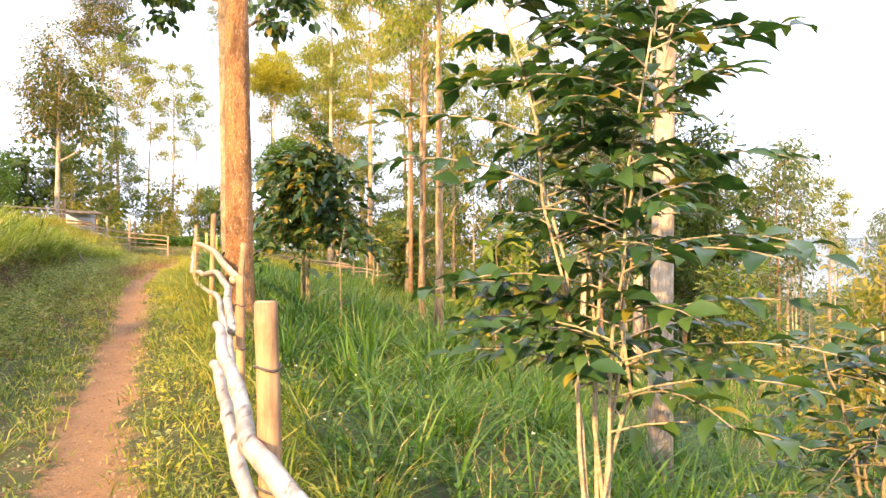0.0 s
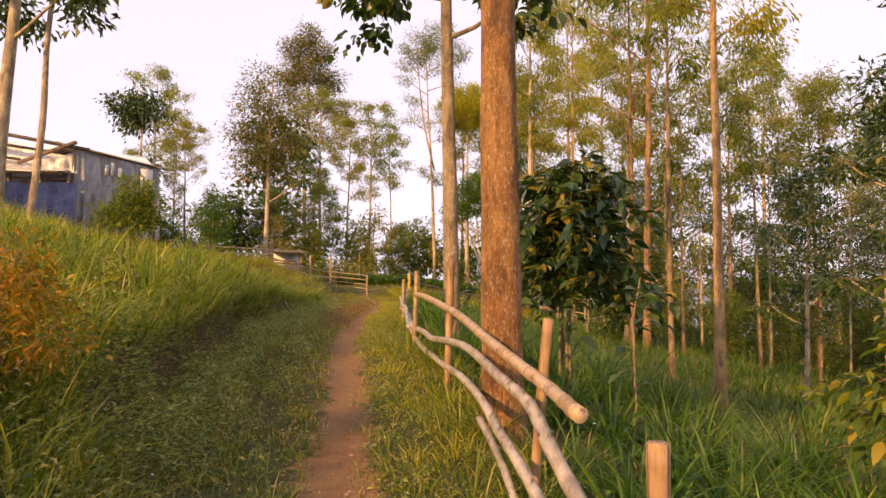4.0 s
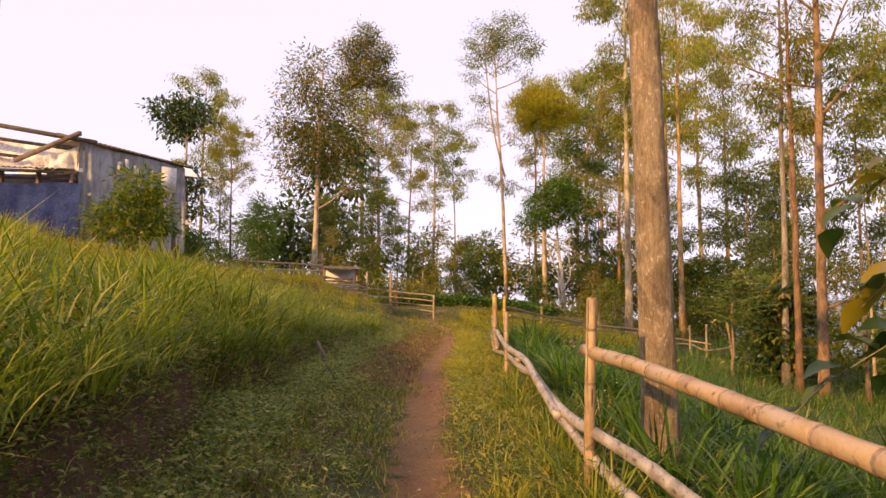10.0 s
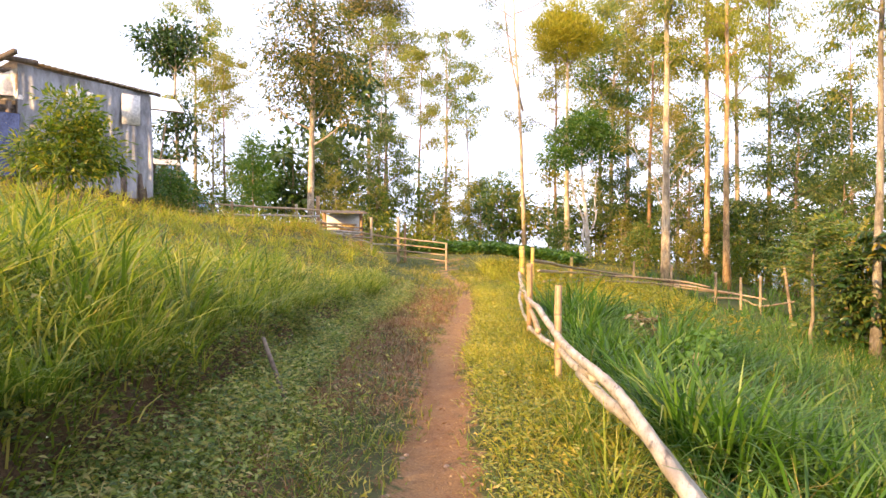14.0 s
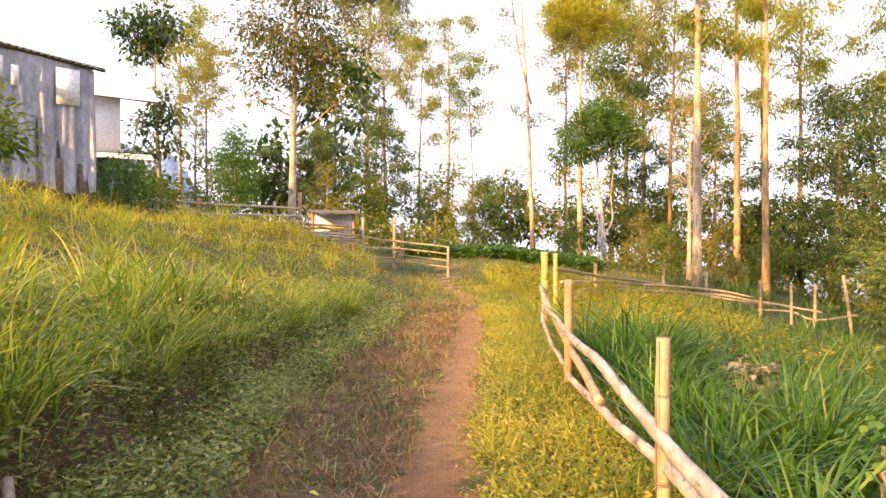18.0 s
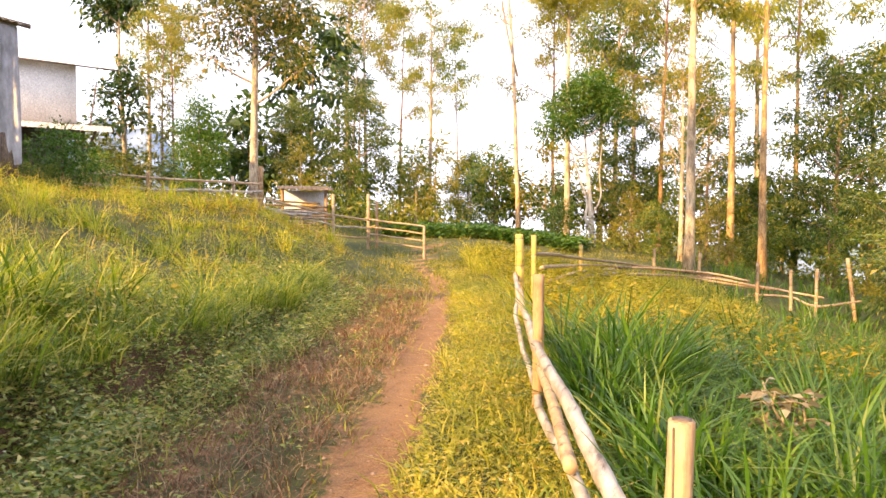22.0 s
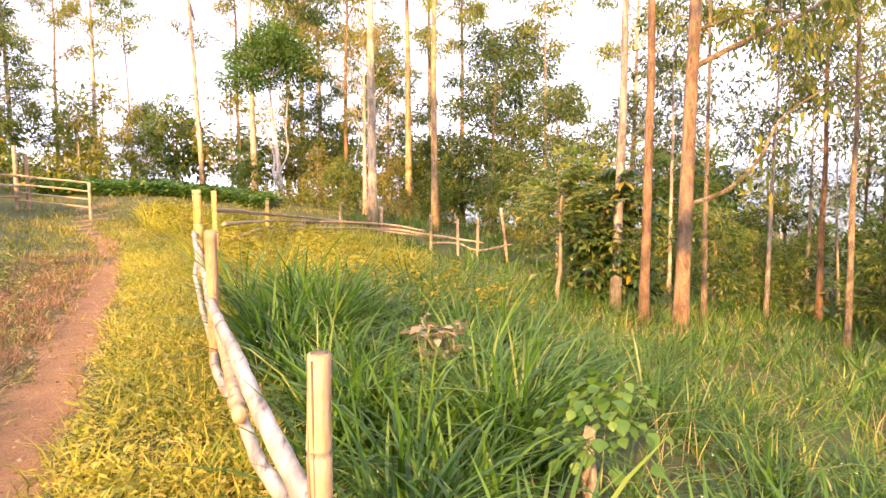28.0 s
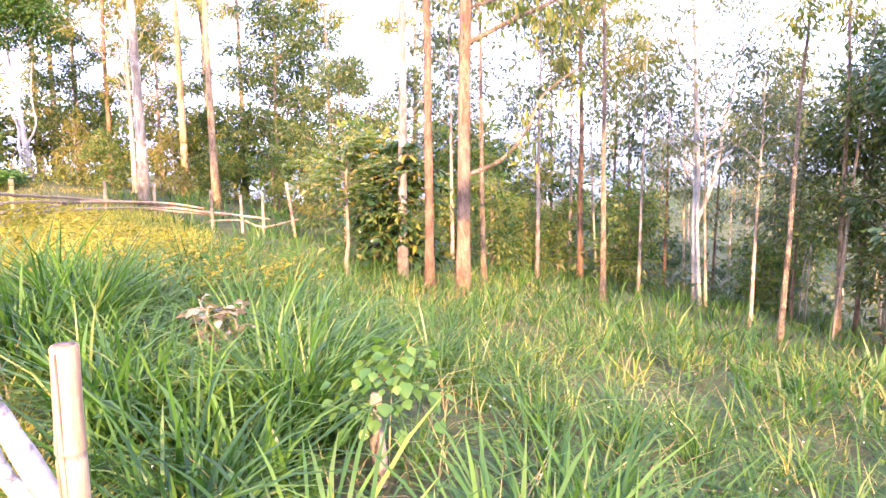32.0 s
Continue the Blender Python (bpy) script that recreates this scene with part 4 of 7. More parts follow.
MODELS["bush"] = mass_tree("dense dark green shrub at the wood's edge", 26, 3.4, 0.06, BARK_GREY, LEAF_MID, random_masses(26, 0.5, 3.6, 1.2, 10, 230, 0.95), 0.28, 0.45, 0.3, (0, 0), "shrub", "shrub", fine=1.6)
MODELS["bush_olive"] = mass_tree("loose olive green shrub at the wood's edge", 27, 3.8, 0.05, BARK_PALE, LEAF_OLIVE, random_masses(27, 0.6, 4.2, 1.1, 9, 220, 0.9), 0.27, 0.4, 0.3, (0, 0), "shrub", "shrub", fine=1.6)
MODELS["bush_dark"] = mass_tree("rounded shrub with dense glossy dark leaves behind the fence", 57, 3.0, 0.06, BARK_GREY, LEAF_SHADE, random_masses(57, 0.7, 3.2, 1.3, 10, 150, 1.0), 0.3, 0.5, 0.35, (0, 0), "shrub", "shrub", big=True)
MODELS["green_bush"] = mass_tree("dense fresh green shrub beside the plastic-wrapped hut", 34, 1.5, 0.04, TWIG, LEAF_FRESH, [(0, 0, 0.8, 0.8, 0.6, 900), (0.5, 0.1, 0.6, 0.6, 0.5, 450), (-0.5, -0.1, 0.6, 0.6, 0.5, 450), (0, 0, 1.3, 0.5, 0.35, 350)], 0.13, 0.42, 0.3, (0, 0), "shrub", "shrub", spray=0.12)
MODELS["fir"] = mass_tree("dense rounded deep green young tree", 30, 4.2, 0.07, BARK_GREY, LEAF_FRESH, [(0, 0, 1.5, 1.15, 0.9, 1300), (0.1, 0, 2.6, 1.15, 0.9, 1300), (-0.1, 0, 3.6, 0.95, 0.8, 1000), (0, 0, 4.4, 0.6, 0.6, 450)], 0.2, 0.42, 0.3)
MODELS["bare"] = make_tree("half-bare pale tree with spreading crooked limbs", 28, 8.5, 0.11, BARK_CREAM, LEAF_GOLD, 0.3, 2.4, 18, 1.3, 900, 0.2, 0.4, 0.4, 0.34, (0.01, 0), "egg", 6)
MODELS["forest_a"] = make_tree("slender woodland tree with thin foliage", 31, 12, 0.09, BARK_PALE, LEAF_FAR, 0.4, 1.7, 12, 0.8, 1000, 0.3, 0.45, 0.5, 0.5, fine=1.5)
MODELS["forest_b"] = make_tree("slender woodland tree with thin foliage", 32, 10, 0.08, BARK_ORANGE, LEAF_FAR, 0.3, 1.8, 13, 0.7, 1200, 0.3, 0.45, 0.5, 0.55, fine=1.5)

# the near trees beside the fence, with their crowns overhead
MODELS["near_one"] = make_tree("tall straight tree with orange-red flaking bark and pale lichen", 41, 15, 0.185, BARK_RED, LEAF_DARK, 0.7, 2.6, 12, 0.6, 500, 0.3, 0.55, 0.4, 0.35, (-0.012, 0.01), "top", sides=28, sections=60, rough=0.03, split=True)
plant("near_one", -2.64, 8.85)
MODELS["near_two"] = make_tree("tall tree with grey-brown lichen-spotted bark", 42, 14, 0.136, BARK_LICHEN, LEAF_DARK, 0.34, 2.8, 18, 0.45, 3000, 0.21, 0.66, 0.5, 0.3, (-0.018, 0.0), "egg", sides=24, sections=50, rough=0.03, full=True, split=True)
plant("near_two", -4.33, 13.72)
MODELS["near_pale"] = make_tree("pale-barked tree standing behind the big shrub", 46, 12, 0.1, BARK_PALE, LEAF_OLIVE, 0.5, 2.0, 12, 0.8, 1300, 0.22, 0.35, 0.5, 0.32, (0.012, 0.0), "egg", sides=14, sections=30, rough=0.03)
plant("near_pale", 1.75, 5.5)
MODELS["near_three"] = make_tree("tall eucalyptus with a smooth orange-brown trunk and a crooked side limb", 43, 19.5, 0.14, BARK_WARM, LEAF_EUC, 0.36, 3.9, 20, 0.9, 4200, 0.24, 0.25, 0.9, 0.4, (0.012, 0.0), "egg", sides=16, sections=30, rough=0.02, split=True)
plant("near_three", -0.91, 28.7)
MODELS["near_grey"] = make_tree("eucalyptus with a greyish trunk and narrow crown", 44, 14, 0.11, BARK_ASH, LEAF_EUC, 0.5, 2.0, 12, 0.9, 1600, 0.22, 0.26, 0.7, 0.32, (0.02, 0.01), "top", sides=12)


def side_limb(tree, pts, r, leaves, seed):
    """A crooked limb with hanging leaves, in the tree's own metres."""
    rng = np.random.RandomState(seed)
    line = smooth_line(pts, 5)
    part("limb", Shape().tube(line, np.linspace(r, r * 0.25, len(line)), 7, True), BARK_GREY, tree, "crooked side limb", True)
    k = rng.randint(len(line) // 3, len(line), leaves)
    pos = line[k] + rng.normal(0, 0.3, (leaves, 3)) - np.array([0, 0, 0.25])
    sh = Shape()
    scatter(sh, LEAF_PLAIN, pos, rng.normal(0, 0.5, (leaves, 3)) - np.array([0, 0, 1.2]), rng.normal(0, 1, (leaves, 3)), 0.2 * rng.uniform(0.6, 1.3, leaves), 0.3)
    tagged(part("leaves", sh, LEAF_EUC, tree), kind="stuff")


side_limb(MODELS["near_three"], [(0.05, 0, 4.95), (0.9, -0.4, 5.4), (1.9, -0.85, 5.9), (2.9, -1.3, 6.7), (3.6, -1.6, 7.2)], 0.06, 420, 3)
side_limb(MODELS["near_three"], [(0.05, 0, 2.45), (0.7, -0.3, 2.75), (1.15, -0.5, 3.3), (1.45, -0.65, 4.0), (2.2, -1.0, 4.6)], 0.05, 160, 4)
side_limb(MODELS["near_three"], [(0.05, 0, 5.6), (0.5, -0.2, 5.75), (1.2, -0.5, 5.9), (1.9, -0.9, 5.6)], 0.04, 200, 5)
plant("near_grey", -1.6, 30.4)
MODELS["near_brown"] = make_tree("slim eucalyptus with a dark brown trunk", 47, 15, 0.1, BARK_ORANGE, LEAF_OLIVE, 0.45, 2.0, 13, 1.0, 2000, 0.24, 0.36, 0.6, 0.42, (0.015, 0.0), "top", sides=14, sections=26, rough=0.03)
plant("near_brown", -1.4, 29.3)
plant("euc_c", 0.5, 30.6, 0.8)
MODELS["left_tree"] = make_tree("leaning pale-barked tree with dark clustered foliage on the slope", 45, 13.5, 0.19, BARK_PALE, LEAF_DARK, 0.3, 2.8, 20, 0.5, 6500, 0.3, 0.5, 0.4, 0.45, (0.085, 0.02), "egg", sides=12, fine=1.6)
part("stem", Shape().tube(smooth_line([(0.5, 0.6, -0.4), (0.75, 0.7, 2.5), (0.85, 0.7, 5.0), (1.3, 0.8, 8.5)], 5), np.linspace(0.1, 0.05, 16), 9, True, 0.05, 3), BARK_PALE, MODELS["left_tree"], "thinner pale second stem", True)
plant("left_tree", -16.8, 16.3)

# trees behind the house and the gate
for row in [("tiered", -35.7, 45.2, 1.02, 21), ("euc_a", -39, 50.3, 1.0, 60), ("euc_c", -33, 44.9, 0.85, 0), ("euc_b", -31.2, 43.8, 0.66, 140), ("brown_one", -19.1, 33.6, 1.0, 21), ("big_leaf", -29.7, 54.4, 1.1, 21),
            ("brown_two", -31.1, 61.6, 1.0, 21), ("euc_a", -27.6, 57.8, 0.98, 310), ("euc_b", -23.9, 55, 0.86, 50), ("euc_a", -21.1, 53, 0.88, 130), ("euc_c", -25.7, 71.5, 1.35, 80), ("twin_umbrella", -17, 57.6, 1.0, 21),
            ("golden", -13.1, 52.5, 1.0, 20), ("round", -11.4, 50, 1.0, 20), ("umbrella", -11.6, 61, 1.22, 0), ("umbrella", -7.0, 58, 0.85, 120), ("fir", -26.5, 40.1, 0.95, 0), ("euc_a", -13.7, 70.3, 1.4, 15), ("white_euc", -6.9, 41.7, 1.05, 0), ("euc_d", -5.3, 49, 1.2, 40), ("euc_d", -4.5, 42.5, 1.0, 200),
            ("euc_a", -3.3, 60.9, 1.35, 290), ("euc_d", -1.8, 56.8, 1.15, 120), ("layered", -1.2, 48.8, 1.0, 0), ("layered", 1.2, 54.5, 1.2, 130), ("euc_c", 0.8, 46.5, 1.05, 10), ("bare", -7.3, 46.9, 0.95, 0),
            ("bush", -29.2, 42.8, 0.95, 0), ("layered", -23.1, 66, 0.62, 0), ("bush", -19, 59, 1.3, 140), ("bush_olive", -15.8, 59.8, 1.6, 0), ("bush_olive", -12.5, 60, 1.5, 90),
            ("bush", -27.9, 36.1, 0.5, 220), ("bush_olive", -24, 44, 0.8, 200), ("broad_b", -24.5, 50, 0.8, 10), ("layered", -26.5, 47, 0.55, 0), ("bush_olive", -33, 40.5, 0.8, 40),
            ("bush_olive", -33.2, 39.9, 0.85, 10), ("bush_dark", -36.3, 45.2, 1.1, 40), ("bush_olive", -32.6, 44.4, 1.15, 90), ("bush_dark", -32, 51, 1.35, 0),
            ("layered", -26.9, 48.6, 0.62, 40), ("bush_dark", -27.3, 52.7, 1.3, 90), ("layered", -23, 47.9, 0.68, 110), ("bush", -22.1, 52.4, 1.2, 80),
            ("bush_olive", -23.6, 60.4, 1.5, 0), ("layered", -22, 63.1, 0.6, 210), ("bush_dark", -19.6, 61.8, 1.5, 0), ("bush_dark", -14.5, 56.2, 1.1, 0), ("bush_dark", -11.7, 59.5, 1.3, 50), ("bush_dark", -8.5, 60.8, 1.4, 150), 
            ("bush_dark", -4.1, 60.4, 1.6, 70), ("bush_dark", -2.6, 54.5, 1.4, 120), ("bush_dark", -0.1, 57.6, 1.8, 10), ("bush_dark", 12.6, 46.2, 1.3, 80),
            ("bush_dark", 13.1, 41.9, 0.7, 60), ("bush_dark", 14, 39.6, 0.6, 190), ("bush_dark", 17.6, 38.5, 0.8, 20), ("bush_dark", 13.3, 33.5, 0.6, 90), ("bush_dark", 11.8, 52.7, 1.7, 0), ("bush", -9.5, 58, 1.2, 30), ("bush_olive", -6.5, 56, 1.2, 300), ("bush", -3.5, 53, 1.1, 100)]:
    plant(row[0], row[1], row[2], row[3], row[4])
# trees in and round the pasture
for row in [("layered", -1.0, 37.5, 0.6, 200), ("bush", 4.5, 42, 1.2, 40), ("bush", 6.8, 44, 1.3, 130), ("bush_olive", 2.5, 46, 1.2, 0), ("layered", 5.2, 48, 0.8, 60), ("euc_c", 13.6, 48.7, 1.2, 0), ("euc_c", 3.0, 29.4, 0.9, 90), ("pale_fork", 8.7, 32.4, 1.0, -16), ("euc_c", 3.85, 25.2, 0.7, 200),
            ("euc_c", 8.2, 27.3, 0.9, 20), ("broad_b", 7.9, 25.2, 0.75, 0), ("broad_a", 5.2, 18.2, 0.9, 30), ("euc_d", -0.1, 15.4, 0.72, 0), ("euc_c", -0.6, 19.5, 0.9, 0),
            ("euc_c", 9.6, 36.9, 0.8, 10), ("euc_a", 7.6, 54.2, 1.25, 40), ("broad_b", 3.9, 19.0, 0.75, 60), ("euc_b", 6.3, 35.2, 0.85, 200), ("euc_d", 3.1, 37.4, 0.8, 90), ("bush", 9.6, 37.6, 1.0, 0), ("bush_olive", 9.0, 42, 1.0, 120), ("bush", -1.9, 31.2, 0.85, 50), ("bush", 2.4, 34, 0.7, 20)]:
    plant(row[0], row[1], row[2], row[3], row[4])
for row in [("bush", -12.6, 47.6, 0.51, 0), ("bush_olive", -9.6, 49.5, 0.68, 50), ("bush", -8.2, 47.5, 0.61, 100), ("layered", -9.9, 54.5, 0.8, 30), ("bush_olive", -5.8, 46.2, 0.65, 160), ("bush", -4.2, 46.5, 0.61, 210),
            ("layered", -6.2, 52.5, 0.85, 100), ("bush", -2.2, 44.2, 0.68, 20), ("bush_olive", -0.6, 42.3, 0.68, 70), ("bush", 0.6, 38.2, 0.65, 60), ("bush", 2.6, 37.4, 0.68, 200), ("bush", 4.4, 35.6, 0.61, 20),
            ("bush", 6.2, 36.4, 0.61, 130), ("bush", 7.2, 33.8, 0.8, 300), ("forest_b", 9.4, 29.6, 0.6, 240), ("forest_a", 11.8, 28.6, 0.7, 30), ("forest_b", 12.5, 33, 0.7, 0), ("forest_a", 6.6, 28.4, 0.55, 70),
            ("layered", 10.0, 25.6, 0.8, 0), ("bush", 9.0, 20.5, 0.9, 140), ("bush_olive", 6.6, 10.2, 0.8, 80), 
            ("broad_b", 2.6, 21.4, 0.55, 40), ("forest_b", 3.4, 14.6, 0.6, 0), ("forest_a", 1.6, 35.0, 0.7, 10),
            ("forest_a", 4.3, 34.6, 0.8, 80), ("forest_b", 11.2, 40, 1.0, 0), ("euc_b", -8.5, 53.5, 1.1, 30), ("euc_a", -10.5, 62, 1.2, 200), ("euc_b", -16, 63, 1.2, 80),
            ("bush_olive", -20.5, 49.5, 0.9, 0), ("bush", -22.8, 46.5, 0.8, 60), ("bush_dark", -28.2, 46.2, 1.7, 200), ("bush_olive", -31, 39.5, 0.7, 0)]:
    plant(row[0], row[1], row[2], row[3], row[4])
# the dense wood on the valley side
for row in [("layered", 9.6, 27.0, 0.8, 10), ("forest_b", 11.5, 31.5, 0.8, 120), ("forest_b", 10, 35.4, 0.8, 160), ("forest_a", 8, 38.4, 0.8, 250), ("forest_a", 15, 30.4, 0.8, 300), ("forest_b", 12.6, 25.4, 0.8, 80)]:
    plant(row[0], row[1], row[2], row[3], row[4])
MODELS["sapling"] = make_tree("thin pale sapling with a wisp of leaves on the wooded slope", 58, 7, 0.045, BARK_CREAM, LEAF_GREY, 0.5, 0.8, 7, 0.9, 160, 0.2, 0.4, 0.5, 0.3, (0.02, 0.01), fine=1.6, sides=6)
sap_rng = np.random.RandomState(15)
for i in range(44):
    x, y = sap_rng.uniform(6, 26), sap_rng.uniform(27, 56)
    if across(x, y) > 16.5:
        plant("sapling", x, y, sap_rng.uniform(0.6, 1.25), sap_rng.uniform(0, 360), (sap_rng.uniform(-4, 4), sap_rng.uniform(-4, 4)))
wood_rng = np.random.RandomState(5)
for i in range(66):
    x, y = wood_rng.uniform(8, 46), wood_rng.uniform(16, 80)
    if across(x, y) < 18:
        continue
    plant(("forest_a", "forest_b", "euc_c", "forest_b", "bush")[i % 5], x, y, wood_rng.uniform(0.55, 0.85), wood_rng.uniform(0, 360))


# ---- bamboo fences ----
def culm(pts, r, taper=0.85, gap=0.34, seed=0, n=10, crook=0.006):
    """A bamboo pole through the points, with swollen nodes."""
    pts = np.asarray(pts, float)
    seg = np.linalg.norm(np.diff(pts, axis=0), axis=1)
    s = np.concatenate([[0], np.cumsum(seg)])
    rng = np.random.RandomState(seed)
    where, rad = [0.0], [r]
    x = gap * rng.uniform(0.3, 0.9)
    while x < s[-1] - 0.05:
        f = 1 - (1 - taper) * x / s[-1]
        where += [x - 0.022, x - 0.008, x, x + 0.008, x + 0.022]
        rad += [r * f, r * f * 1.07, r * f * 0.97, r * f * 1.08, r * f]
        x += gap * rng.uniform(0.8, 1.2)
    where.append(s[-1])
    rad.append(r * taper)
    line = np.column_stack([np.interp(where, s, pts[:, c]) for c in range(3)])
    kink = np.interp(where, np.arange(0, s[-1] + 1.0, 0.9), rng.normal(0, crook, len(np.arange(0, s[-1] + 1.0, 0.9))))
    line[1:-1, 2] += kink[1:-1]
    line[1:-1, 0] += kink[::-1][1:-1] * 0.7
    if len(line) > 6:
        kern = np.ones(3) / 3
        for c in range(3):
            sm = np.convolve(np.pad(line[:, c], 1, "edge"), kern, "valid")
            line[1:-1, c] = sm[1:-1]
    sh = Shape().tube(line, rad, n, True, 0.016, seed)
    rows = [i for i in range(len(where) - 1) if i > 0 and (i - 1) % 5 in (1, 2)]
    sh.second = (NODE, np.array([i * n + j for i in rows for j in range(n)], int)) if rows else None
    return sh


def fence(label, rails, posts, group="bamboo fences", name="bamboo_fence"):
    """rails: (points, radius, material); posts: (x, y, top, lean_x, lean_y, radius, material)."""
    ob = thing(name, 0, 0, 0, label, "fence", group)
    for i, (pts, r, mat) in enumerate(rails):
        pole = culm(smooth_line(pts), r, seed=i + 3, crook=0.018 if mat is BAMBOO_GREY else 0.008)
        if mat is BAMBOO_GREY:
            pole.second = None
        part("rail", pole, mat, ob, "", True)
    for i, (x, y, top, lx, ly, r, mat) in enumerate(posts):
        g = float(ground(x, y))
        h = top - g
        pts = [(x, y, g - 0.25), (x + lx * 0.5, y + ly * 0.5, g + h * 0.5), (x + lx, y + ly, top)]
        p = part("post", culm(pts, r, 0.95, 0.38, i + 40) if mat is not WOOD_POST else Shape().tube(smooth_line(pts, 5), r, 9, True, 0.05, i), mat, ob, "", True)
        tip = Shape().tube([(x + lx, y + ly, top - 0.004), (x + lx, y + ly, top + 0.004)], r * 0.86, 10)
        part("cut_end", tip, CUT_WOOD, p, "pale sawn end")
        if mat is not WOOD_POST:
            crack = [(x + lx * f - r * 0.5, y + ly * f - r * 0.87, g + h * f) for f in np.linspace(0.35, 0.99, 5)]
            part("crack", Shape().tube(crack, [0.0012, 0.002, 0.0025, 0.003, 0.003], 5), WOOD_DARK, p, "dark drying crack")
            # no cavity is cut: a flat dark disc paints the shade inside the culm
            part("hollow", Shape().tube([(x + lx, y + ly, top + 0.003), (x + lx, y + ly, top + 0.007)], r * 0.7, 10), WOOD_DARK, p, "flat dark disc for the shade inside the culm")
        for zz in (top - 0.22, g + h * 0.45) if y < 6.5 else ():
            f = (zz - g) / h
            ring = [(x + lx * f + math.cos(a) * r * 1.12, y + ly * f + math.sin(a) * r * 1.12, zz + 0.008 * math.sin(2 * a)) for a in np.linspace(0, 2 * math.pi, 13)]
            part("tie", Shape().tube(ring, 0.005, 5, False), TIE, p)
    return ob


fence("weathered bamboo pole fence with leaning posts beside the footpath", [
    ([(-4.80, 13.2, 1.60), (-4.0, 11.4, 1.55), (-3.57, 10.43, 1.50), (-2.84, 8.63, 1.39), (-2.35, 7.4, 1.29), (-1.95, 6.5, 1.20), (-1.79, 5.8, 1.24)], 0.042, BAMBOO),
    ([(-6.3, 17.2, 1.14), (-5.55, 15.2, 1.13), (-4.96, 13.55, 1.06), (-4.3, 12.1, 1.08), (-3.5, 10.2, 1.15), (-2.74, 8.37, 1.15), (-2.28, 7.1, 1.14), (-2.08, 6.54, 1.09), (-1.93, 6.11, 1.02), (-1.8, 5.75, 0.94), (-1.65, 5.3, 0.86)], 0.04, BAMBOO_GREY),
    ([(-1.78, 5.35, 0.9), (-1.4, 4.3, 0.9), (-1.05, 3.4, 0.86), (-0.8, 2.75, 0.83), (-0.64, 2.3, 0.83), (-0.42, 1.85, 0.82), (-0.2, 1.4, 0.8)], 0.038, BAMBOO_GREY),
    ([(-1.55, 4.6, 0.72), (-1.43, 4.3, 0.73), (-1.04, 3.2, 0.69), (-0.87, 2.8, 0.66), (-0.68, 2.35, 0.64), (-0.4, 1.75, 0.6)], 0.034, BAMBOO_GREY),
    ([(-2.76, 8.4, 0.68), (-2.38, 7.37, 0.6), (-2.12, 6.66, 0.45), (-1.7, 5.4, 0.4)], 0.026, BAMBOO_GREY),
    ([(-5.1, 13.9, 1.0), (-4.4, 12.3, 0.84), (-3.56, 10.4, 0.86), (-2.9, 8.76, 0.86), (-2.26, 7.0, 0.8), (-1.9, 6.04, 0.65), (-1.55, 5.0, 0.58), (-1.3, 4.2, 0.5)], 0.036, BAMBOO_GREY),
], [(-4.76, 13.05, 1.95, 0.04, -0.05, 0.036, WOOD_PALE), (-3.55, 10.4, 2.03, 0.06, -0.05, 0.040, WOOD_POST), (-2.16, 7.0, 1.56, 0.12, -0.04, 0.031, WOOD_POST), (-1.52, 5.1, 1.3, 0.0, 0.0, 0.034, WOOD_POST), (-0.57, 2.3, 1.32, -0.03, 0.0, 0.04, WOOD_POST)])
fence("low greyed bamboo pole fence sagging between short posts", [
    ([(-5.1, 13.8, 1.04), (-5.46, 14.85, 1.18), (-5.8, 15.8, 1.28), (-6.3, 17.1, 1.3), (-6.75, 18.4, 1.33), (-7.27, 19.8, 1.40), (-7.97, 22.2, 1.36), (-8.6, 24.4, 1.3), (-9.1, 26.0, 1.55)], 0.038, BAMBOO_GREY),
    ([(-6.1, 16.6, 1.22), (-6.7, 18.3, 1.14), (-7.0, 19.1, 1.1), (-7.45, 20.4, 1.0), (-7.85, 21.7, 0.95), (-8.65, 24.4, 0.98), (-9.05, 25.9, 1.2)], 0.032, BAMBOO_GREY),
    ([(-7.2, 19.6, 1.15), (-7.75, 21.5, 1.2), (-8.4, 23.7, 1.3), (-9.0, 25.8, 1.4)], 0.035, BAMBOO),
], [(-6.7, 18.32, 1.77, 0.0, 0.0, 0.037, WOOD_PALE), (-7.8, 21.62, 1.88, 0.0, 0.0, 0.045, WOOD_POST), (-9.03, 26.0, 2.12, -0.02, 0.0, 0.06, BAMBOO_GOLD), (-9.2, 27.6, 2.08, 0.0, 0.0, 0.045, BAMBOO_GOLD)])
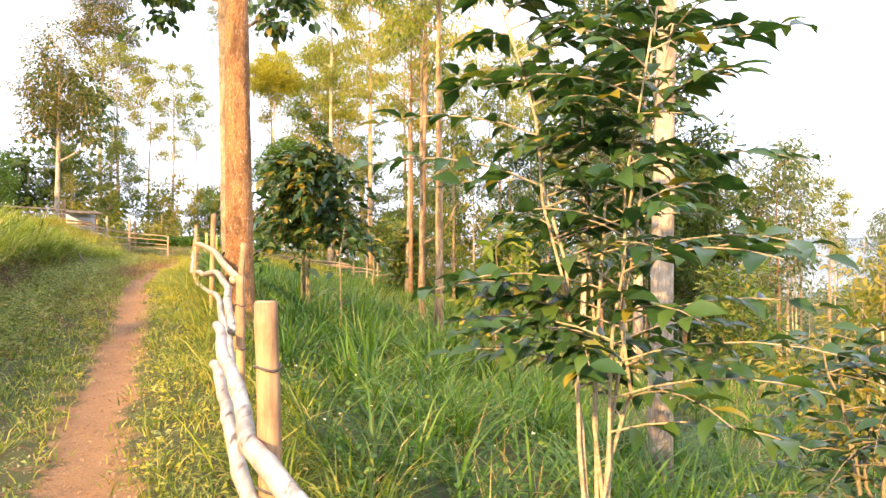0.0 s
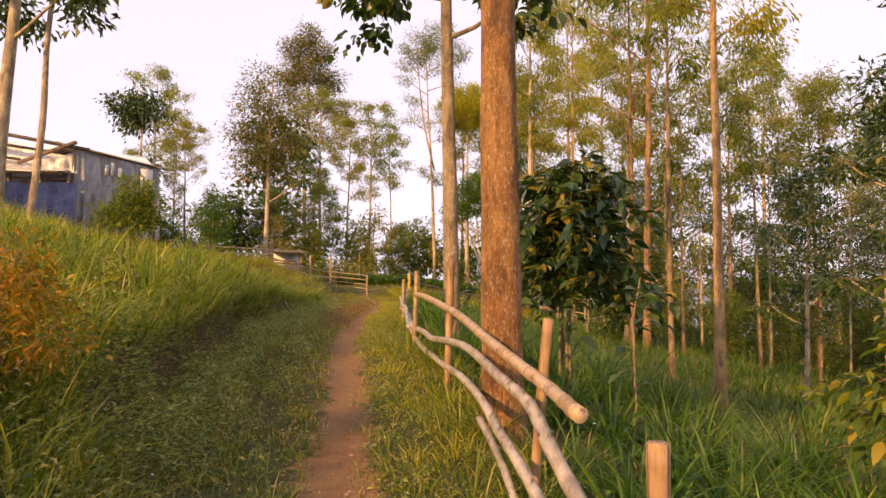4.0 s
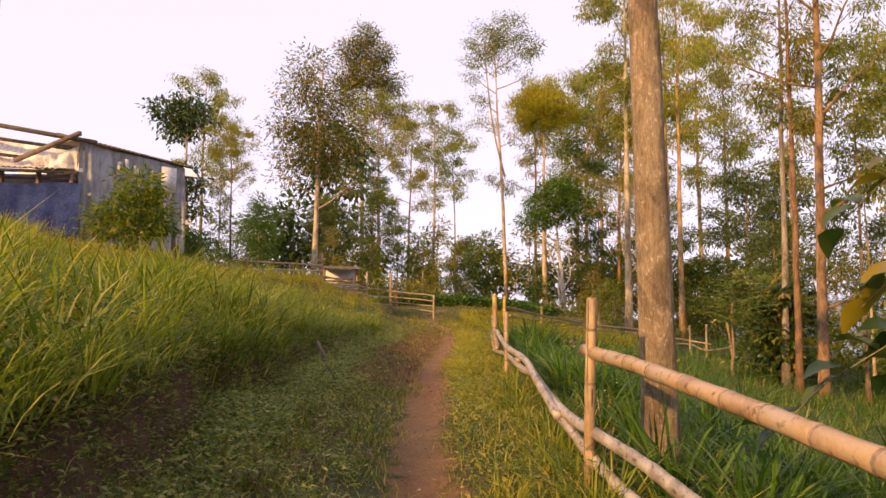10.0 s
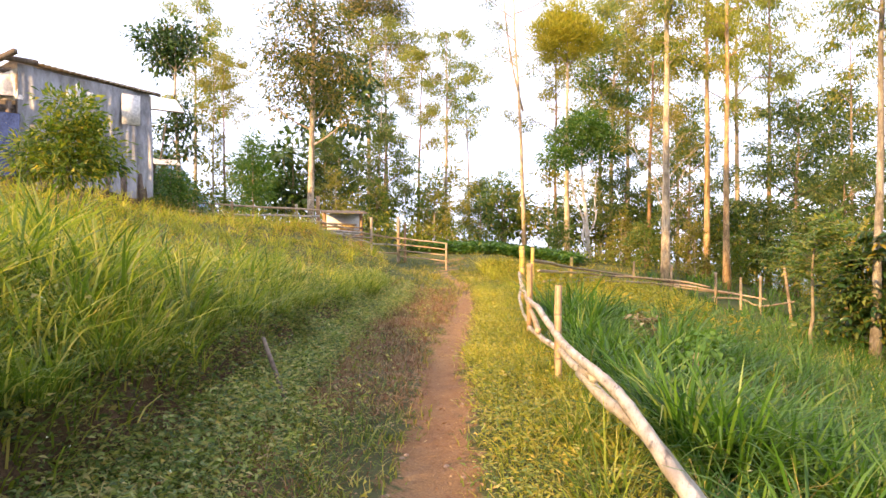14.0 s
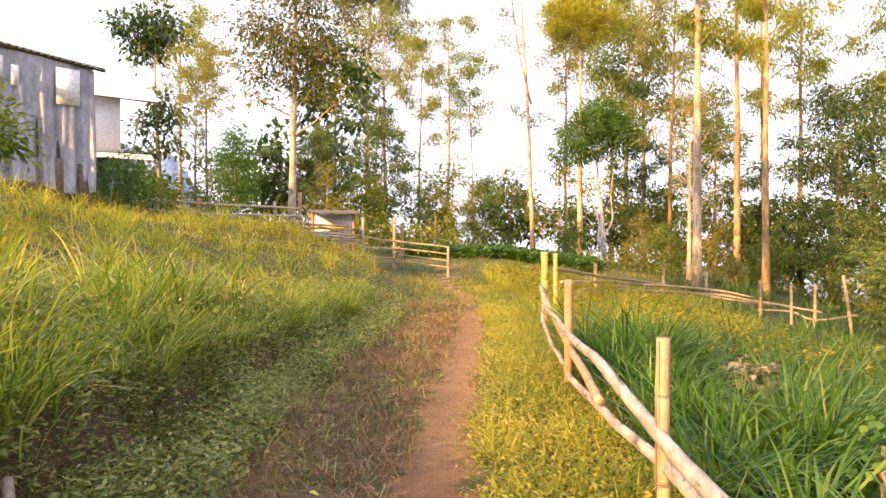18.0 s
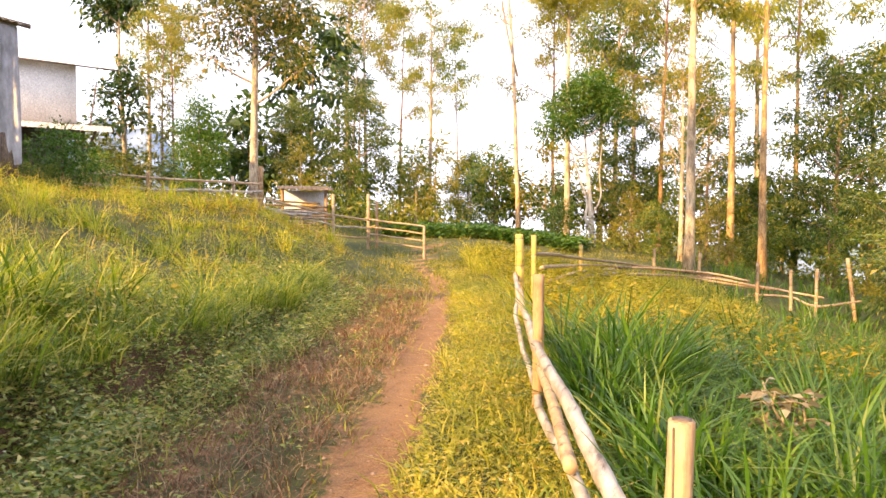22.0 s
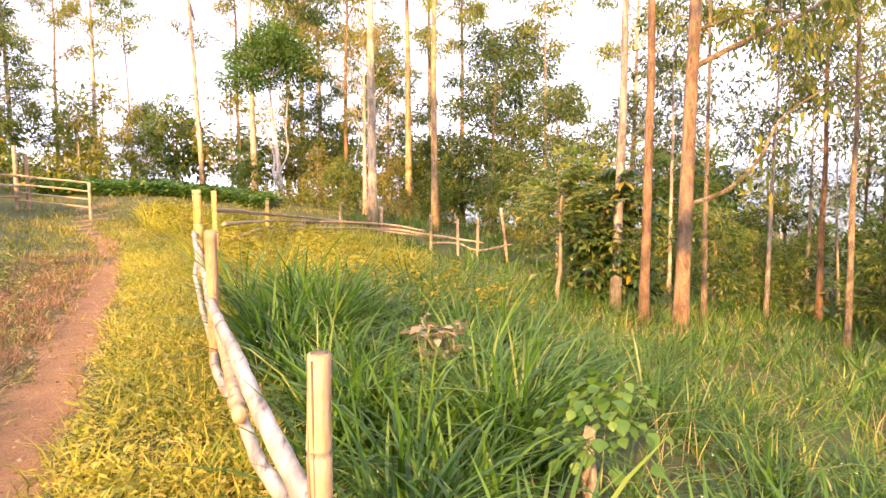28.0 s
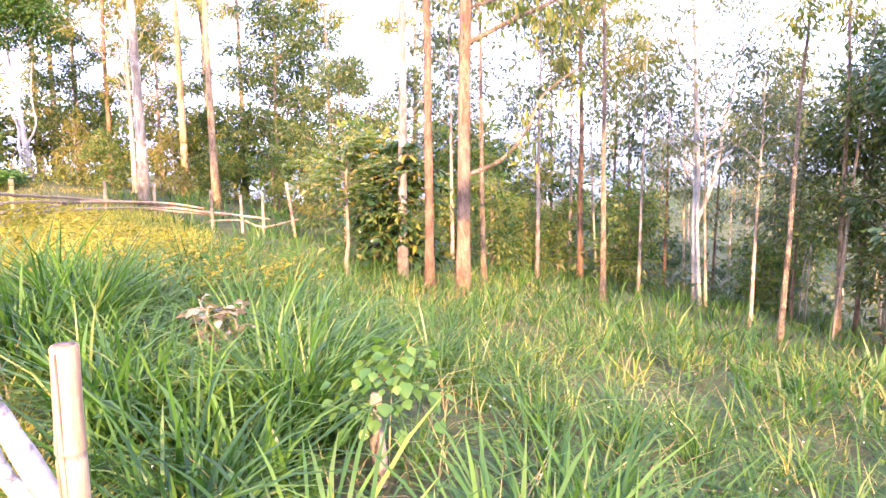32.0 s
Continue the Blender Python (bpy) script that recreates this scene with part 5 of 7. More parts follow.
fence("long low bamboo fence along the edge of the pasture", [
    ([(-9.2, 27.6, 1.78), (-9.33, 33.5, 1.42), (-8.6, 37, 1.1), (-7.7, 38.6, 0.9)], 0.04, BAMBOO_FAR),
    ([(-8.8, 36.4, 1.02), (-7.9, 38.4, 0.9), (-6.5, 39.2, 0.68), (-5.6, 38.6, 0.55)], 0.045, WOOD_DARK),
    ([(-7.4, 38.9, 0.55), (-6.6, 39.2, 0.62), (-5.0, 38.05, 0.48), (-4.1, 37.4, 0.36), (-3.4, 37.3, 0.26)], 0.035, BAMBOO),
    ([(-9.2, 28.2, 1.5), (-9.3, 33.5, 1.25), (-8.6, 37, 1.0), (-6.6, 39.1, 0.78), (-5.2, 38.2, 0.6)], 0.036, BAMBOO),
    ([(-9.3, 31, 1.0), (-9.0, 35, 0.92), (-7.4, 38.5, 0.68), (-6.2, 38.9, 0.5), (-4.6, 37.8, 0.4)], 0.045, BAMBOO_FAR),
    ([(-9.25, 29, 1.2), (-9.33, 33.5, 1.08), (-8.7, 36.8, 0.95)], 0.033, BAMBOO),
    ([(-5.2, 38.2, 0.2), (-4.2, 37.5, 0.24), (-3.6, 37.3, 0.02), (-2.5, 37.4, 0.2)], 0.035, BAMBOO_FAR),
], [(-9.35, 33.5, 1.75, 0, 0, 0.05, BAMBOO_GOLD), (-7.9, 38.4, 1.5, 0.03, 0, 0.045, BAMBOO), (-6.6, 39.2, 1.35, 0.05, 0, 0.05, BAMBOO), (-5.0, 38.0, 1.15, 0, 0, 0.05, BAMBOO), (-4.2, 37.4, 1.0, 0, 0.05, 0.045, BAMBOO), (-3.6, 37.3, 1.05, 0.02, 0, 0.045, BAMBOO), (-2.6, 37.4, 1.35, -0.25, 0, 0.05, BAMBOO)])
gl, gr = (-17.98, 38.97), (-14.91, 36.85)
fence("open bamboo gate of four thin rails beside the footpath", [
    ([(gl[0], gl[1], 1.64 + 0.26 * k), (gr[0], gr[1], 1.48 + 0.235 * k)], 0.028, BAMBOO) for k in range(4)],
    [(gl[0], gl[1], 3.35, 0, 0, 0.07, BAMBOO), (gl[0] + 0.15, gl[1] + 0.4, 3.1, 0, 0, 0.06, WOOD_POST), (gr[0], gr[1], 2.2, 0, 0, 0.045, BAMBOO)], name="bamboo_gate")
fence("bamboo rail fence running up the slope towards the house", [
    (pts, 0.036, (BAMBOO, BAMBOO_GREY)[k % 2]) for k in range(3) for pts in (
        [(-17.9, 38.9, 1.75 + 0.32 * k), (-18.2, 36.6, 1.9 + 0.34 * k), (-18.45, 33.3, 2.5 + 0.24 * k)],
        [(-18.2, 32.8, 2.97 + 0.205 * k), (-20.6, 31.0, 2.88 + 0.32 * k), (-23.8, 31.5, 3.12 + 0.33 * k), (-26.0, 33.0, 3.2 + 0.33 * k)])],
    [(-18.1, 36.6, 3.25, 0, 0, 0.06, BAMBOO), (-18.4, 33.0, 3.9, 0, 0, 0.07, WOOD_POST), (-18.9, 32.5, 3.6, -0.1, 0, 0.05, BAMBOO), (-20.6, 31.0, 3.65, 0, 0, 0.05, WOOD_POST), (-22.4, 31.2, 3.8, 0, 0, 0.05, WOOD_POST)])

# ---- distant hills behind the trees ----
def hill(name, az, dist, width, height, label):
    a = np.linspace(-1, 1, 60)
    v, q = [], []
    for i, s in enumerate(a):
        b = radians(az) + s * width / dist
        h = height * max(0.0, 1 - s * s) ** 0.8 * (1 + 0.12 * math.sin(7 * s + az) + 0.06 * math.sin(19 * s))
        for k, (dd, hh) in enumerate(((0, -60), (60, h * 0.6 - 10), (120, h), (260, -60))):
            v.append((-math.sin(b) * (dist + dd), math.cos(b) * (dist + dd), hh))
    for i in range(59):
        for k in range(3):
            q.append((i * 4 + k, i * 4 + k + 1, i * 4 + k + 5, i * 4 + k + 4))
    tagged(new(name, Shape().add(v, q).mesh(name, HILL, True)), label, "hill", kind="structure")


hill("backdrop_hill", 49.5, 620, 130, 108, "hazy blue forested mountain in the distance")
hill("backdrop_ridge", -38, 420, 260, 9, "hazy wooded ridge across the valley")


# ---- farm buildings on the slope ----
def place(o, *axes):
    """A function that turns (along, inward, z) into world metres."""
    (ox, oy), (ax, ay), (bx, by) = o, axes[0], axes[1]
    return lambda s, d, z: (ox + ax * s + bx * d, oy + ay * s + by * d, z)


def panel(shape, at, s0, s1, d0, d1, z0, z1):
    """A block in a building's own directions; z0 and z1 may be pairs for the two ends."""
    z0, z1 = (z0, z0) if np.isscalar(z0) else z0, (z1, z1) if np.isscalar(z1) else z1
    v = [at(s0, d0, z0[0]), at(s1, d0, z0[1]), at(s1, d1, z0[1]), at(s0, d1, z0[0]), at(s0, d0, z1[0]), at(s1, d0, z1[1]), at(s1, d1, z1[1]), at(s0, d1, z1[0])]
    return shape.add(v, [(3, 2, 1, 0), (4, 5, 6, 7), (0, 1, 5, 4), (1, 2, 6, 5), (2, 3, 7, 6), (3, 0, 4, 7)])


def sheet(at, s0, s1, z_low, z_top, d, folds=14, amp=0.05, seed=1, nx=70, nz=14, thick=0.012):
    """A hanging sheet with uneven folds; z_low and z_top are functions of the share along it."""
    rng = np.random.RandomState(seed)
    ph = rng.uniform(0, 6.3, 4)
    rows = []
    for side in (0, thick):
        for j in range(nz + 1):
            for i in range(nx + 1):
                f, g = i / nx, j / nz
                o = amp * (math.sin(folds * f * 6.28 + ph[0] + 1.2 * math.sin(2 * g + ph[1])) + 0.6 * math.sin(folds * 2.3 * f * 6.28 + ph[2] + 2 * g)) * (0.35 + 0.65 * (1 - g))
                o += amp * 0.8 * math.sin(5 * g + 9 * f + ph[3])
                rows.append(at(s0 + (s1 - s0) * f, d - o + side, z_low(f) + (z_top(f) - z_low(f)) * g))
    n, q = (nx + 1) * (nz + 1), []
    for side in range(2):
        for j in range(nz):
            for i in range(nx):
                a = side * n + j * (nx + 1) + i
                c = (a, a + 1, a + nx + 2, a + nx + 1)
                q.append(c if side == 0 else c[::-1])
    return Shape().add(rows, q)


def corrugated(at, s0, s1, d0, d1, za, zb, waves=30, amp=0.02):
    """A corrugated roof sheet from the eave (d0, za) to the upper edge (d1, zb); za and zb give both ends."""
    v, q, n = [], [], waves * 6
    for top in (0.0, 0.012):
        for i in range(n + 1):
            f = i / n
            w = amp * math.sin(f * waves * 6.283) + top
            v += [at(s0 + (s1 - s0) * f, d0, za[0] + (za[1] - za[0]) * f + w), at(s0 + (s1 - s0) * f, d1, zb[0] + (zb[1] - zb[0]) * f + w)]
    m = 2 * (n + 1)
    for i in range(n):
        q += [(2 * i, 2 * i + 1, 2 * i + 3, 2 * i + 2), (m + 2 * i, m + 2 * i + 2, m + 2 * i + 3, m + 2 * i + 1)]
    q += [(0, m, m + 1, 1), (2 * n, 2 * n + 1, m + 2 * n + 1, m + 2 * n)]
    q += [(2 * i, 2 * i + 2, m + 2 * i + 2, m + 2 * i) for i in range(n)]
    return Shape().add(v, q)


def beam(a, b, w=0.09, h=0.12):
    a, b = Vector(a), Vector(b)
    d = b - a
    m = Matrix.Translation(a) @ d.to_track_quat("X", "Z").to_matrix().to_4x4()
    return Shape().box((0, -w / 2, -h / 2), (d.length, w / 2, h / 2), m)


def farm_house():
    hc, e1, e2 = (-21.79, 24.13), (0.443, 0.896), (-0.896, 0.443)
    at = place(hc, e1, e2)
    house = thing("farm_house", 0, 0, 0, "raised wooden farm hut wrapped in dusty grey plastic sheeting", "hut")
    zr = lambda f: 6.82 - 0.34 * f
    w = Shape()
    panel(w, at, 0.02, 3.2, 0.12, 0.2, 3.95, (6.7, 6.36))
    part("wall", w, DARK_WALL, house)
    part("plastic_sheet", sheet(at, -0.05, 3.32, lambda f: 3.6 - 0.12 * math.sin(9 * f), zr, 0.03, 7, 0.06, 3, 120, 26), PLASTIC, house, "crumpled grey plastic sheet", True)
    for s, z, ww, hh in ((1.05, 5.95, 0.13, 0.42), (1.28, 5.98, 0.12, 0.5), (1.55, 5.85, 0.16, 0.45), (2.45, 5.55, 0.5, 0.85)):
        p = Shape()
        panel(p, at, s, s + ww, -0.10, -0.085, z, z + hh)
        part("patch", p, PLASTIC_PALE, house, "pale plastic patch")
    for k in range(11):
        p = Shape()
        panel(p, at, 0.05 + k * 0.29, 0.05 + k * 0.29 + 0.26, 0.06, 0.10, 3.3, 4.1 + 0.1 * (k % 3))
        part("plank", p, WOOD_DARK, house)
    for s in (0.0, 1.6, 3.2):
        part("post", beam(at(s, 0.16, 2.5), at(s, 0.16, 6.7 - 0.1 * s), 0.1, 0.1), WOOD_DARK, house)
    part("eave_beam", beam(at(-0.7, 0.02, 6.98), at(3.55, 0.02, 6.52), 0.07, 0.09), WOOD_DARK, house)
    part("roof", corrugated(at, -0.1, 3.36, -0.12, 4.0, (6.93, 6.52), (7.25, 6.9), 24), TIN, house, "grey corrugated roof sheet")
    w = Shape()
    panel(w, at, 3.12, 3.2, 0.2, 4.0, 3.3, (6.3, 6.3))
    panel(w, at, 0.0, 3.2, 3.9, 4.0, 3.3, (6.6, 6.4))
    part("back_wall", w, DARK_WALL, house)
    # the open wing with its pitched poles
    eL, eN = (-0.93, -0.37), (-0.37, 0.93)
    al = place(hc, eL, eN)
    wing = thing("farm_shed", 0, 0, 0, "open timber shed with corrugated lean-to roof and blue tarpaulin side", "shed")
    part("ridge_pole", beam(al(-0.55, -0.2, 6.78), al(7.5, 0.3, 8.25), 0.11, 0.13), WOOD_DARK, wing)
    part("pole", beam(al(-0.2, -0.5, 7.0), al(2.3, 0.5, 6.35), 0.11, 0.12), WOOD_DARK, wing)
    part("pole", beam(al(0.6, 0.6, 6.75), al(7.5, 1.0, 7.75), 0.09, 0.1), WOOD_DARK, wing)
    part("pole", beam(al(2.4, 0.9, 6.55), al(7.5, 1.2, 7.2), 0.08, 0.1), WOOD_DARK, wing)
    part("cover_sheet", sheet(al, 0.1, 7.4, lambda f: 6.15 + 0.28 * f, lambda f: 6.72 + 1.35 * f, 1.25, 5, 0.07, 8, 50, 10), PLASTIC_PALE, wing, "sagging white plastic sheet", True)
    part("corner_sheet", sheet(al, -0.05, 1.2, lambda f: 5.9 + 0.1 * f, lambda f: 6.75 - 0.35 * f, 0.1, 3, 0.08, 9, 20, 8), PLASTIC_PALE, wing, "torn white plastic corner", True)
    part("roof", corrugated(al, 0.25, 7.6, -0.75, 1.2, (5.86, 6.12), (6.2, 6.5), 46), TIN, wing, "sunlit corrugated roof sheet")
    part("eave_rail", beam(al(0.2, -0.6, 5.78), al(7.5, -0.6, 6.0), 0.07, 0.09), WOOD_DARK, wing)
    part("tarpaulin", sheet(al, -0.25, 7.4, lambda f: 3.9 - 0.1 * f, lambda f: 5.45 + 0.12 * f + 0.05 * math.sin(20 * f), -0.45, 6, 0.06, 5), TARP, wing, "creased dark blue tarpaulin", True)
    for s in (0.1, 1.1, 2.2, 3.6, 5.0, 6.4, 7.4):
        part("post", beam(al(s, -0.3, 3.3), al(s, -0.3, 5.8 + 0.03 * s), 0.1, 0.1), WOOD_DARK, wing)
    part("cross_rail", beam(al(0.0, -0.28, 5.62), al(7.4, -0.28, 5.8), 0.06, 0.07), WOOD_DARK, wing)
    w = Shape()
    panel(w, al, 0.0, 7.5, 2.6, 2.7, 3.3, 6.3)
    part("back_wall", w, DARK_WALL, wing)
    for s, zz in ((1.6, 5.35), (4.2, 5.45), (6.0, 5.4)):
        w = Shape()
        panel(w, al, s, s + 0.5, 1.2, 1.6, zz - 1.4, zz + 0.3)
        part("crate", w, WOOD_POST, wing, "stacked wooden crate in the shade")


farm_house()


def white_house():
    at = place((-31.4, 38.3), (-0.66, -0.75), (-0.75, 0.66))
    ob = thing("white_house", 0, 0, 0, "white-walled house on stilts with two thin sheet roofs", "house")
    w = Shape()
    panel(w, at, 0.0, 7.0, 0.0, 0.12, 6.5, (9.0, 9.3))
    part("wall", w, WHITE_WALL, ob)
    w = Shape()
    panel(w, at, 0.0, 0.12, 0.12, 5.0, 6.5, 9.0)
    part("side_wall", w, WHITE_WALL, ob)
    # dark panel closes the void below the deck, its shade put in the colour
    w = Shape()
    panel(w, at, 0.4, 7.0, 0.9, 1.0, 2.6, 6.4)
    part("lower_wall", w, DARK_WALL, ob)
    w = Shape()
    panel(w, at, -0.1, 7.0, -0.1, 5.0, 6.32, 6.48)
    part("floor_deck", w, WOOD_DARK, ob, "dark timber deck under the upper storey")
    part("roof", corrugated(at, -1.6, 7.4, -0.45, 3.4, (8.85, 9.15), (10.2, 10.5), 60, 0.012), ROOF_WHITE, ob, "white painted sheet roof")
    w = Shape()
    panel(w, at, -1.6, 7.4, -0.47, -0.43, (8.78, 9.08), (8.84, 9.14))
    part("eave_board", w, WOOD_DARK, ob, "dark eave edge")
    part("awning", corrugated(at, -1.3, 7.2, -1.65, 0.0, (6.02, 6.12), (6.45, 6.55), 56, 0.012), TIN, ob, "thin pale sheet awning")
    for s in (-0.2, 2.2, 4.6, 7.0):
        part("post", beam(at(s, -0.2, 2.5), at(s, -0.2, 6.3), 0.12, 0.12), WOOD_DARK, ob)
    part("strut", beam(at(-0.2, -0.2, 5.0), at(-0.7, -1.25, 6.1), 0.07, 0.07), WOOD_DARK, ob)
    part("strut", beam(at(-0.2, -0.2, 4.8), at(0.9, -1.25, 6.1), 0.07, 0.07), WOOD_DARK, ob)
    part("downpipe", beam(at(-0.45, -0.25, 6.2), at(-0.75, -0.25, 8.2), 0.06, 0.06), WOOD_DARK, ob)


white_house()


def wood_stall():
    at = place((-21.95, 39.4), (0.66, 0.45), (-0.45, 0.66))
    ob = thing("wood_stall", 0, 0, 0, "small roofed stall with a white board by the fence", "stall")
    part("roof", corrugated(at, -0.25, 2.45, -0.85, 1.3, (3.6, 3.56), (3.8, 3.78), 12, 0.015), DARK_WALL, ob)
    w = Shape()
    panel(w, at, 0.1, 2.1, 0.9, 0.96, 2.5, 3.6)
    part("board", w, WHITE_WALL, ob, "white painted board")
    for s in (0.0, 2.1):
        for d in (-0.3, 1.1):
            part("post", beam(at(s, d, 1.9), at(s, d, 3.65), 0.09, 0.09), WOOD_POST, ob)
    w = Shape()
    panel(w, at, 0.1, 2.0, 0.1, 0.8, 2.75, 2.85)
    part("shelf", w, WOOD_DARK, ob)
    for s0, s1, d, z0, z1 in ((-0.9, 2.2, -0.38, 3.0, 2.92), (-0.7, 2.0, -0.46, 2.72, 2.8), (-0.5, 1.8, -0.42, 3.14, 3.05), (0.1, 2.3, -0.36, 2.55, 2.58)):
        part("front_pole", culm([at(s0, d, z0), at(s1, d, z1)], 0.045, seed=int(s1 * 10)), WOOD_DARK, ob, "", True)
    pile = thing("pole_pile", 0, 0, 0, "heap of grey bamboo poles and boards stacked beside the stall", "pile")
    rng = np.random.RandomState(3)
    ap = place((-18.75, 34.6), (0.75, 0.66), (-0.66, 0.75))
    for k in range(13):
        s0, row = rng.uniform(-1.7, -0.7), k // 4
        z = float(ground(-18.75, 34.6)) + 0.08 + 0.11 * row
        d = -0.25 + 0.15 * (k % 4) + 0.05 * row
        part("pole", culm([ap(s0, d, z + 0.1 + rng.uniform(-0.05, 0.05)), ap(s0 + rng.uniform(1.5, 2.4), d + rng.uniform(-0.15, 0.15), z - 0.02 + rng.uniform(-0.04, 0.04))], rng.uniform(0.04, 0.06), seed=k), (BAMBOO_GREY, WOOD_DARK, BAMBOO_FAR)[k % 3], pile, "", True)
    sack = thing("yellow_sack", 0, 0, 0, "crumpled yellow sack lying on the stall shelf", "sack")
    bm = bmesh.new()
    bmesh.ops.create_icosphere(bm, subdivisions=3, radius=0.3)
    for vv in bm.verts:
        vv.co = Vector((vv.co.x * 1.4, vv.co.y * 0.8, vv.co.z * 0.45)) * (1 + 0.12 * noise.noise(vv.co * 6))
    me = bpy.data.meshes.new("bag")
    bm.to_mesh(me)
    bm.free()
    me.materials.append(BAMBOO_GOLD)
    o = new("bag", me)
    o.parent = sack
    o.location = at(1.3, 0.4, 2.96)


wood_stall()


# ---- shrubs ----
def leaf_mesh(material, width=0.45, name="leaf"):
    tv, tf = LEAF_FULL
    v = tv * np.array([1, width, 1])
    return mesh_from(name, v, tf, material, True)


def leafy_shrub(label, x, y, H, R, stems, branches, per, leaf, material, seed, lean=0.25, width=0.45, droop=0.5, name="coffee_shrub", start=0.25, single=True, bark=TWIG, stem_r=0.018, side=(0, 0), rest=LEAF_COFFEE):
    """Several stems with spreading side branches; each large leaf is an object of its own."""
    rng = np.random.RandomState(seed)
    g = float(ground(x, y))
    ob = thing(name, x, y, g, label, "shrub")
    spots, ways = [], []
    for i in range(stems):
        a = i * 2.4 + rng.uniform(-0.4, 0.4)
        l = lean * rng.uniform(0.3, 1.2) if stems > 1 else 0.05
        h = H * rng.uniform(0.8, 1.05)
        pts = np.array([(0.06 * math.cos(a) + s * s * l * h * math.cos(a) * 0.6 + side[0] * s * h + 0.02 * rng.normal(), 0.06 * math.sin(a) + s * s * l * h * math.sin(a) * 0.6 + side[1] * s * h + 0.02 * rng.normal(), s * h - (0.1 if s == 0 else 0)) for s in np.linspace(0, 1, 9)])
        part("stem", Shape().tube(pts, np.linspace(stem_r, stem_r * 0.35, 9), 7, True, 0.05, i), bark, ob, "", True)
        for b in range(branches):
            f = start + (1 - start) * (b + rng.uniform(0.1, 0.9)) / branches
            p0 = np.array([np.interp(f, np.linspace(0, 1, 9), pts[:, c]) for c in range(3)])
            aa = rng.uniform(0, 6.283)
            ln = R * rng.uniform(0.5, 1.1) * (1 - 0.55 * f * f)
            line = np.array([p0 + np.array([math.cos(aa) * ln * s, math.sin(aa) * ln * s, ln * (0.45 * s - droop * 0.8 * s * s)]) for s in np.linspace(0, 1, 6)])
            part("branch", Shape().tube(line, np.linspace(0.005, 0.002, 6), 5, False), bark, ob, "", True)
            for k in range(per):
                s = 0.12 + 0.88 * (k + rng.uniform(0, 1)) / per
                spots.append([np.interp(s, np.linspace(0, 1, 6), line[:, c]) for c in range(3)])
                sd = aa + (1 if k % 2 else -1) * rng.uniform(0.4, 1.2)
                ways.append((math.cos(sd), math.sin(sd), rng.uniform(-0.9, 0.2) * droop * 1.4 + 0.1))
    spots, ways = np.array(spots), unit(np.array(ways))
    nor = rng.normal(0, 0.35, spots.shape) + np.array([0, 0, 1.0])
    size = leaf * rng.uniform(0.6, 1.2, len(spots))
    many = 0 if not single else min(len(spots), 280)
    me = leaf_mesh(material, width)
    for i in range(many):
        ax = ways[i]
        sd = unit(np.cross(nor[i], ax))
        up = np.cross(ax, sd)
        o = new("leaf", me)
        o.parent = ob
        o.matrix_basis = Matrix(((ax[0] * size[i], sd[0] * size[i], up[0] * size[i], spots[i][0]), (ax[1] * size[i], sd[1] * size[i], up[1] * size[i], spots[i][1]), (ax[2] * size[i], sd[2] * size[i], up[2] * size[i], spots[i][2]), (0, 0, 0, 1)))
    if many < len(spots):
        sh = Shape()
        scatter(sh, LEAF_FULL if leaf > 0.12 else LEAF_PLAIN, spots[many:], ways[many:], nor[many:], size[many:], width)
        tagged(part("foliage", sh, material if not single else rest, ob), kind="stuff")
    return ob


leafy_shrub("tall many-stemmed shrub with toothed dark green leaves in long grass", 0.66, 2.9, 2.9, 0.92, 7, 17, 12, 0.145, LEAF_SHRUB, 61, 0.36, 0.5, 0.45, "shrub", 0.3, stem_r=0.011, bark=TWIG_PALE, rest=LEAF_SHRUB)
leafy_shrub("dense coffee shrub with big drooping dark leaves, some yellow", -2.35, 11.65, 3.0, 1.55, 7, 20, 17, 0.23, LEAF_SINGLE, 62, 0.16, 0.46, 1.05, "coffee_shrub", 0.5)
leafy_shrub("young coffee shrub with yellowing leaves in the pasture", 0.75, 9.6, 2.4, 0.95, 4, 15, 9, 0.22, LEAF_HUT, 63, 0.2, 0.42, 0.8, "coffee_shrub", 0.3, single=False)
leafy_shrub("leafy green shrub at the edge of the pasture", 2.9, 4.6, 1.7, 1.1, 6, 13, 8, 0.17, LEAF_COFFEE, 64, 0.35, 0.42, 0.6, "shrub", 0.1, single=False)
MODELS["hut_bush"] = mass_tree("rounded bushy shrub with olive gold-tipped leaves in front of the hut", 65, 1.9, 0.04, TWIG, LEAF_HUT, [(0, 0, 1.35, 0.72, 0.6, 900), (-0.5, -0.2, 1.2, 0.55, 0.5, 500), (0.5, 0.2, 1.25, 0.55, 0.5, 500), (0.1, 0, 1.95, 0.5, 0.45, 500), (0.2, -0.4, 0.9, 0.6, 0.35, 350)],
                                0.2, 0.4, 0.2, (0, 0), "shrub", "shrub", spray=0.12, fork=[([(0.1, 0, -0.2), (0.25, 0.1, 0.5), (0.5, 0.2, 1.2)], 0.025), ([(-0.1, 0, -0.2), (-0.2, -0.1, 0.5), (-0.5, -0.2, 1.2)], 0.025), ([(0.05, -0.1, -0.2), (0.15, -0.25, 0.5), (0.2, -0.4, 0.9)], 0.02)])
plant("hut_bush", -17.1, 21.6, 1.0, 20)
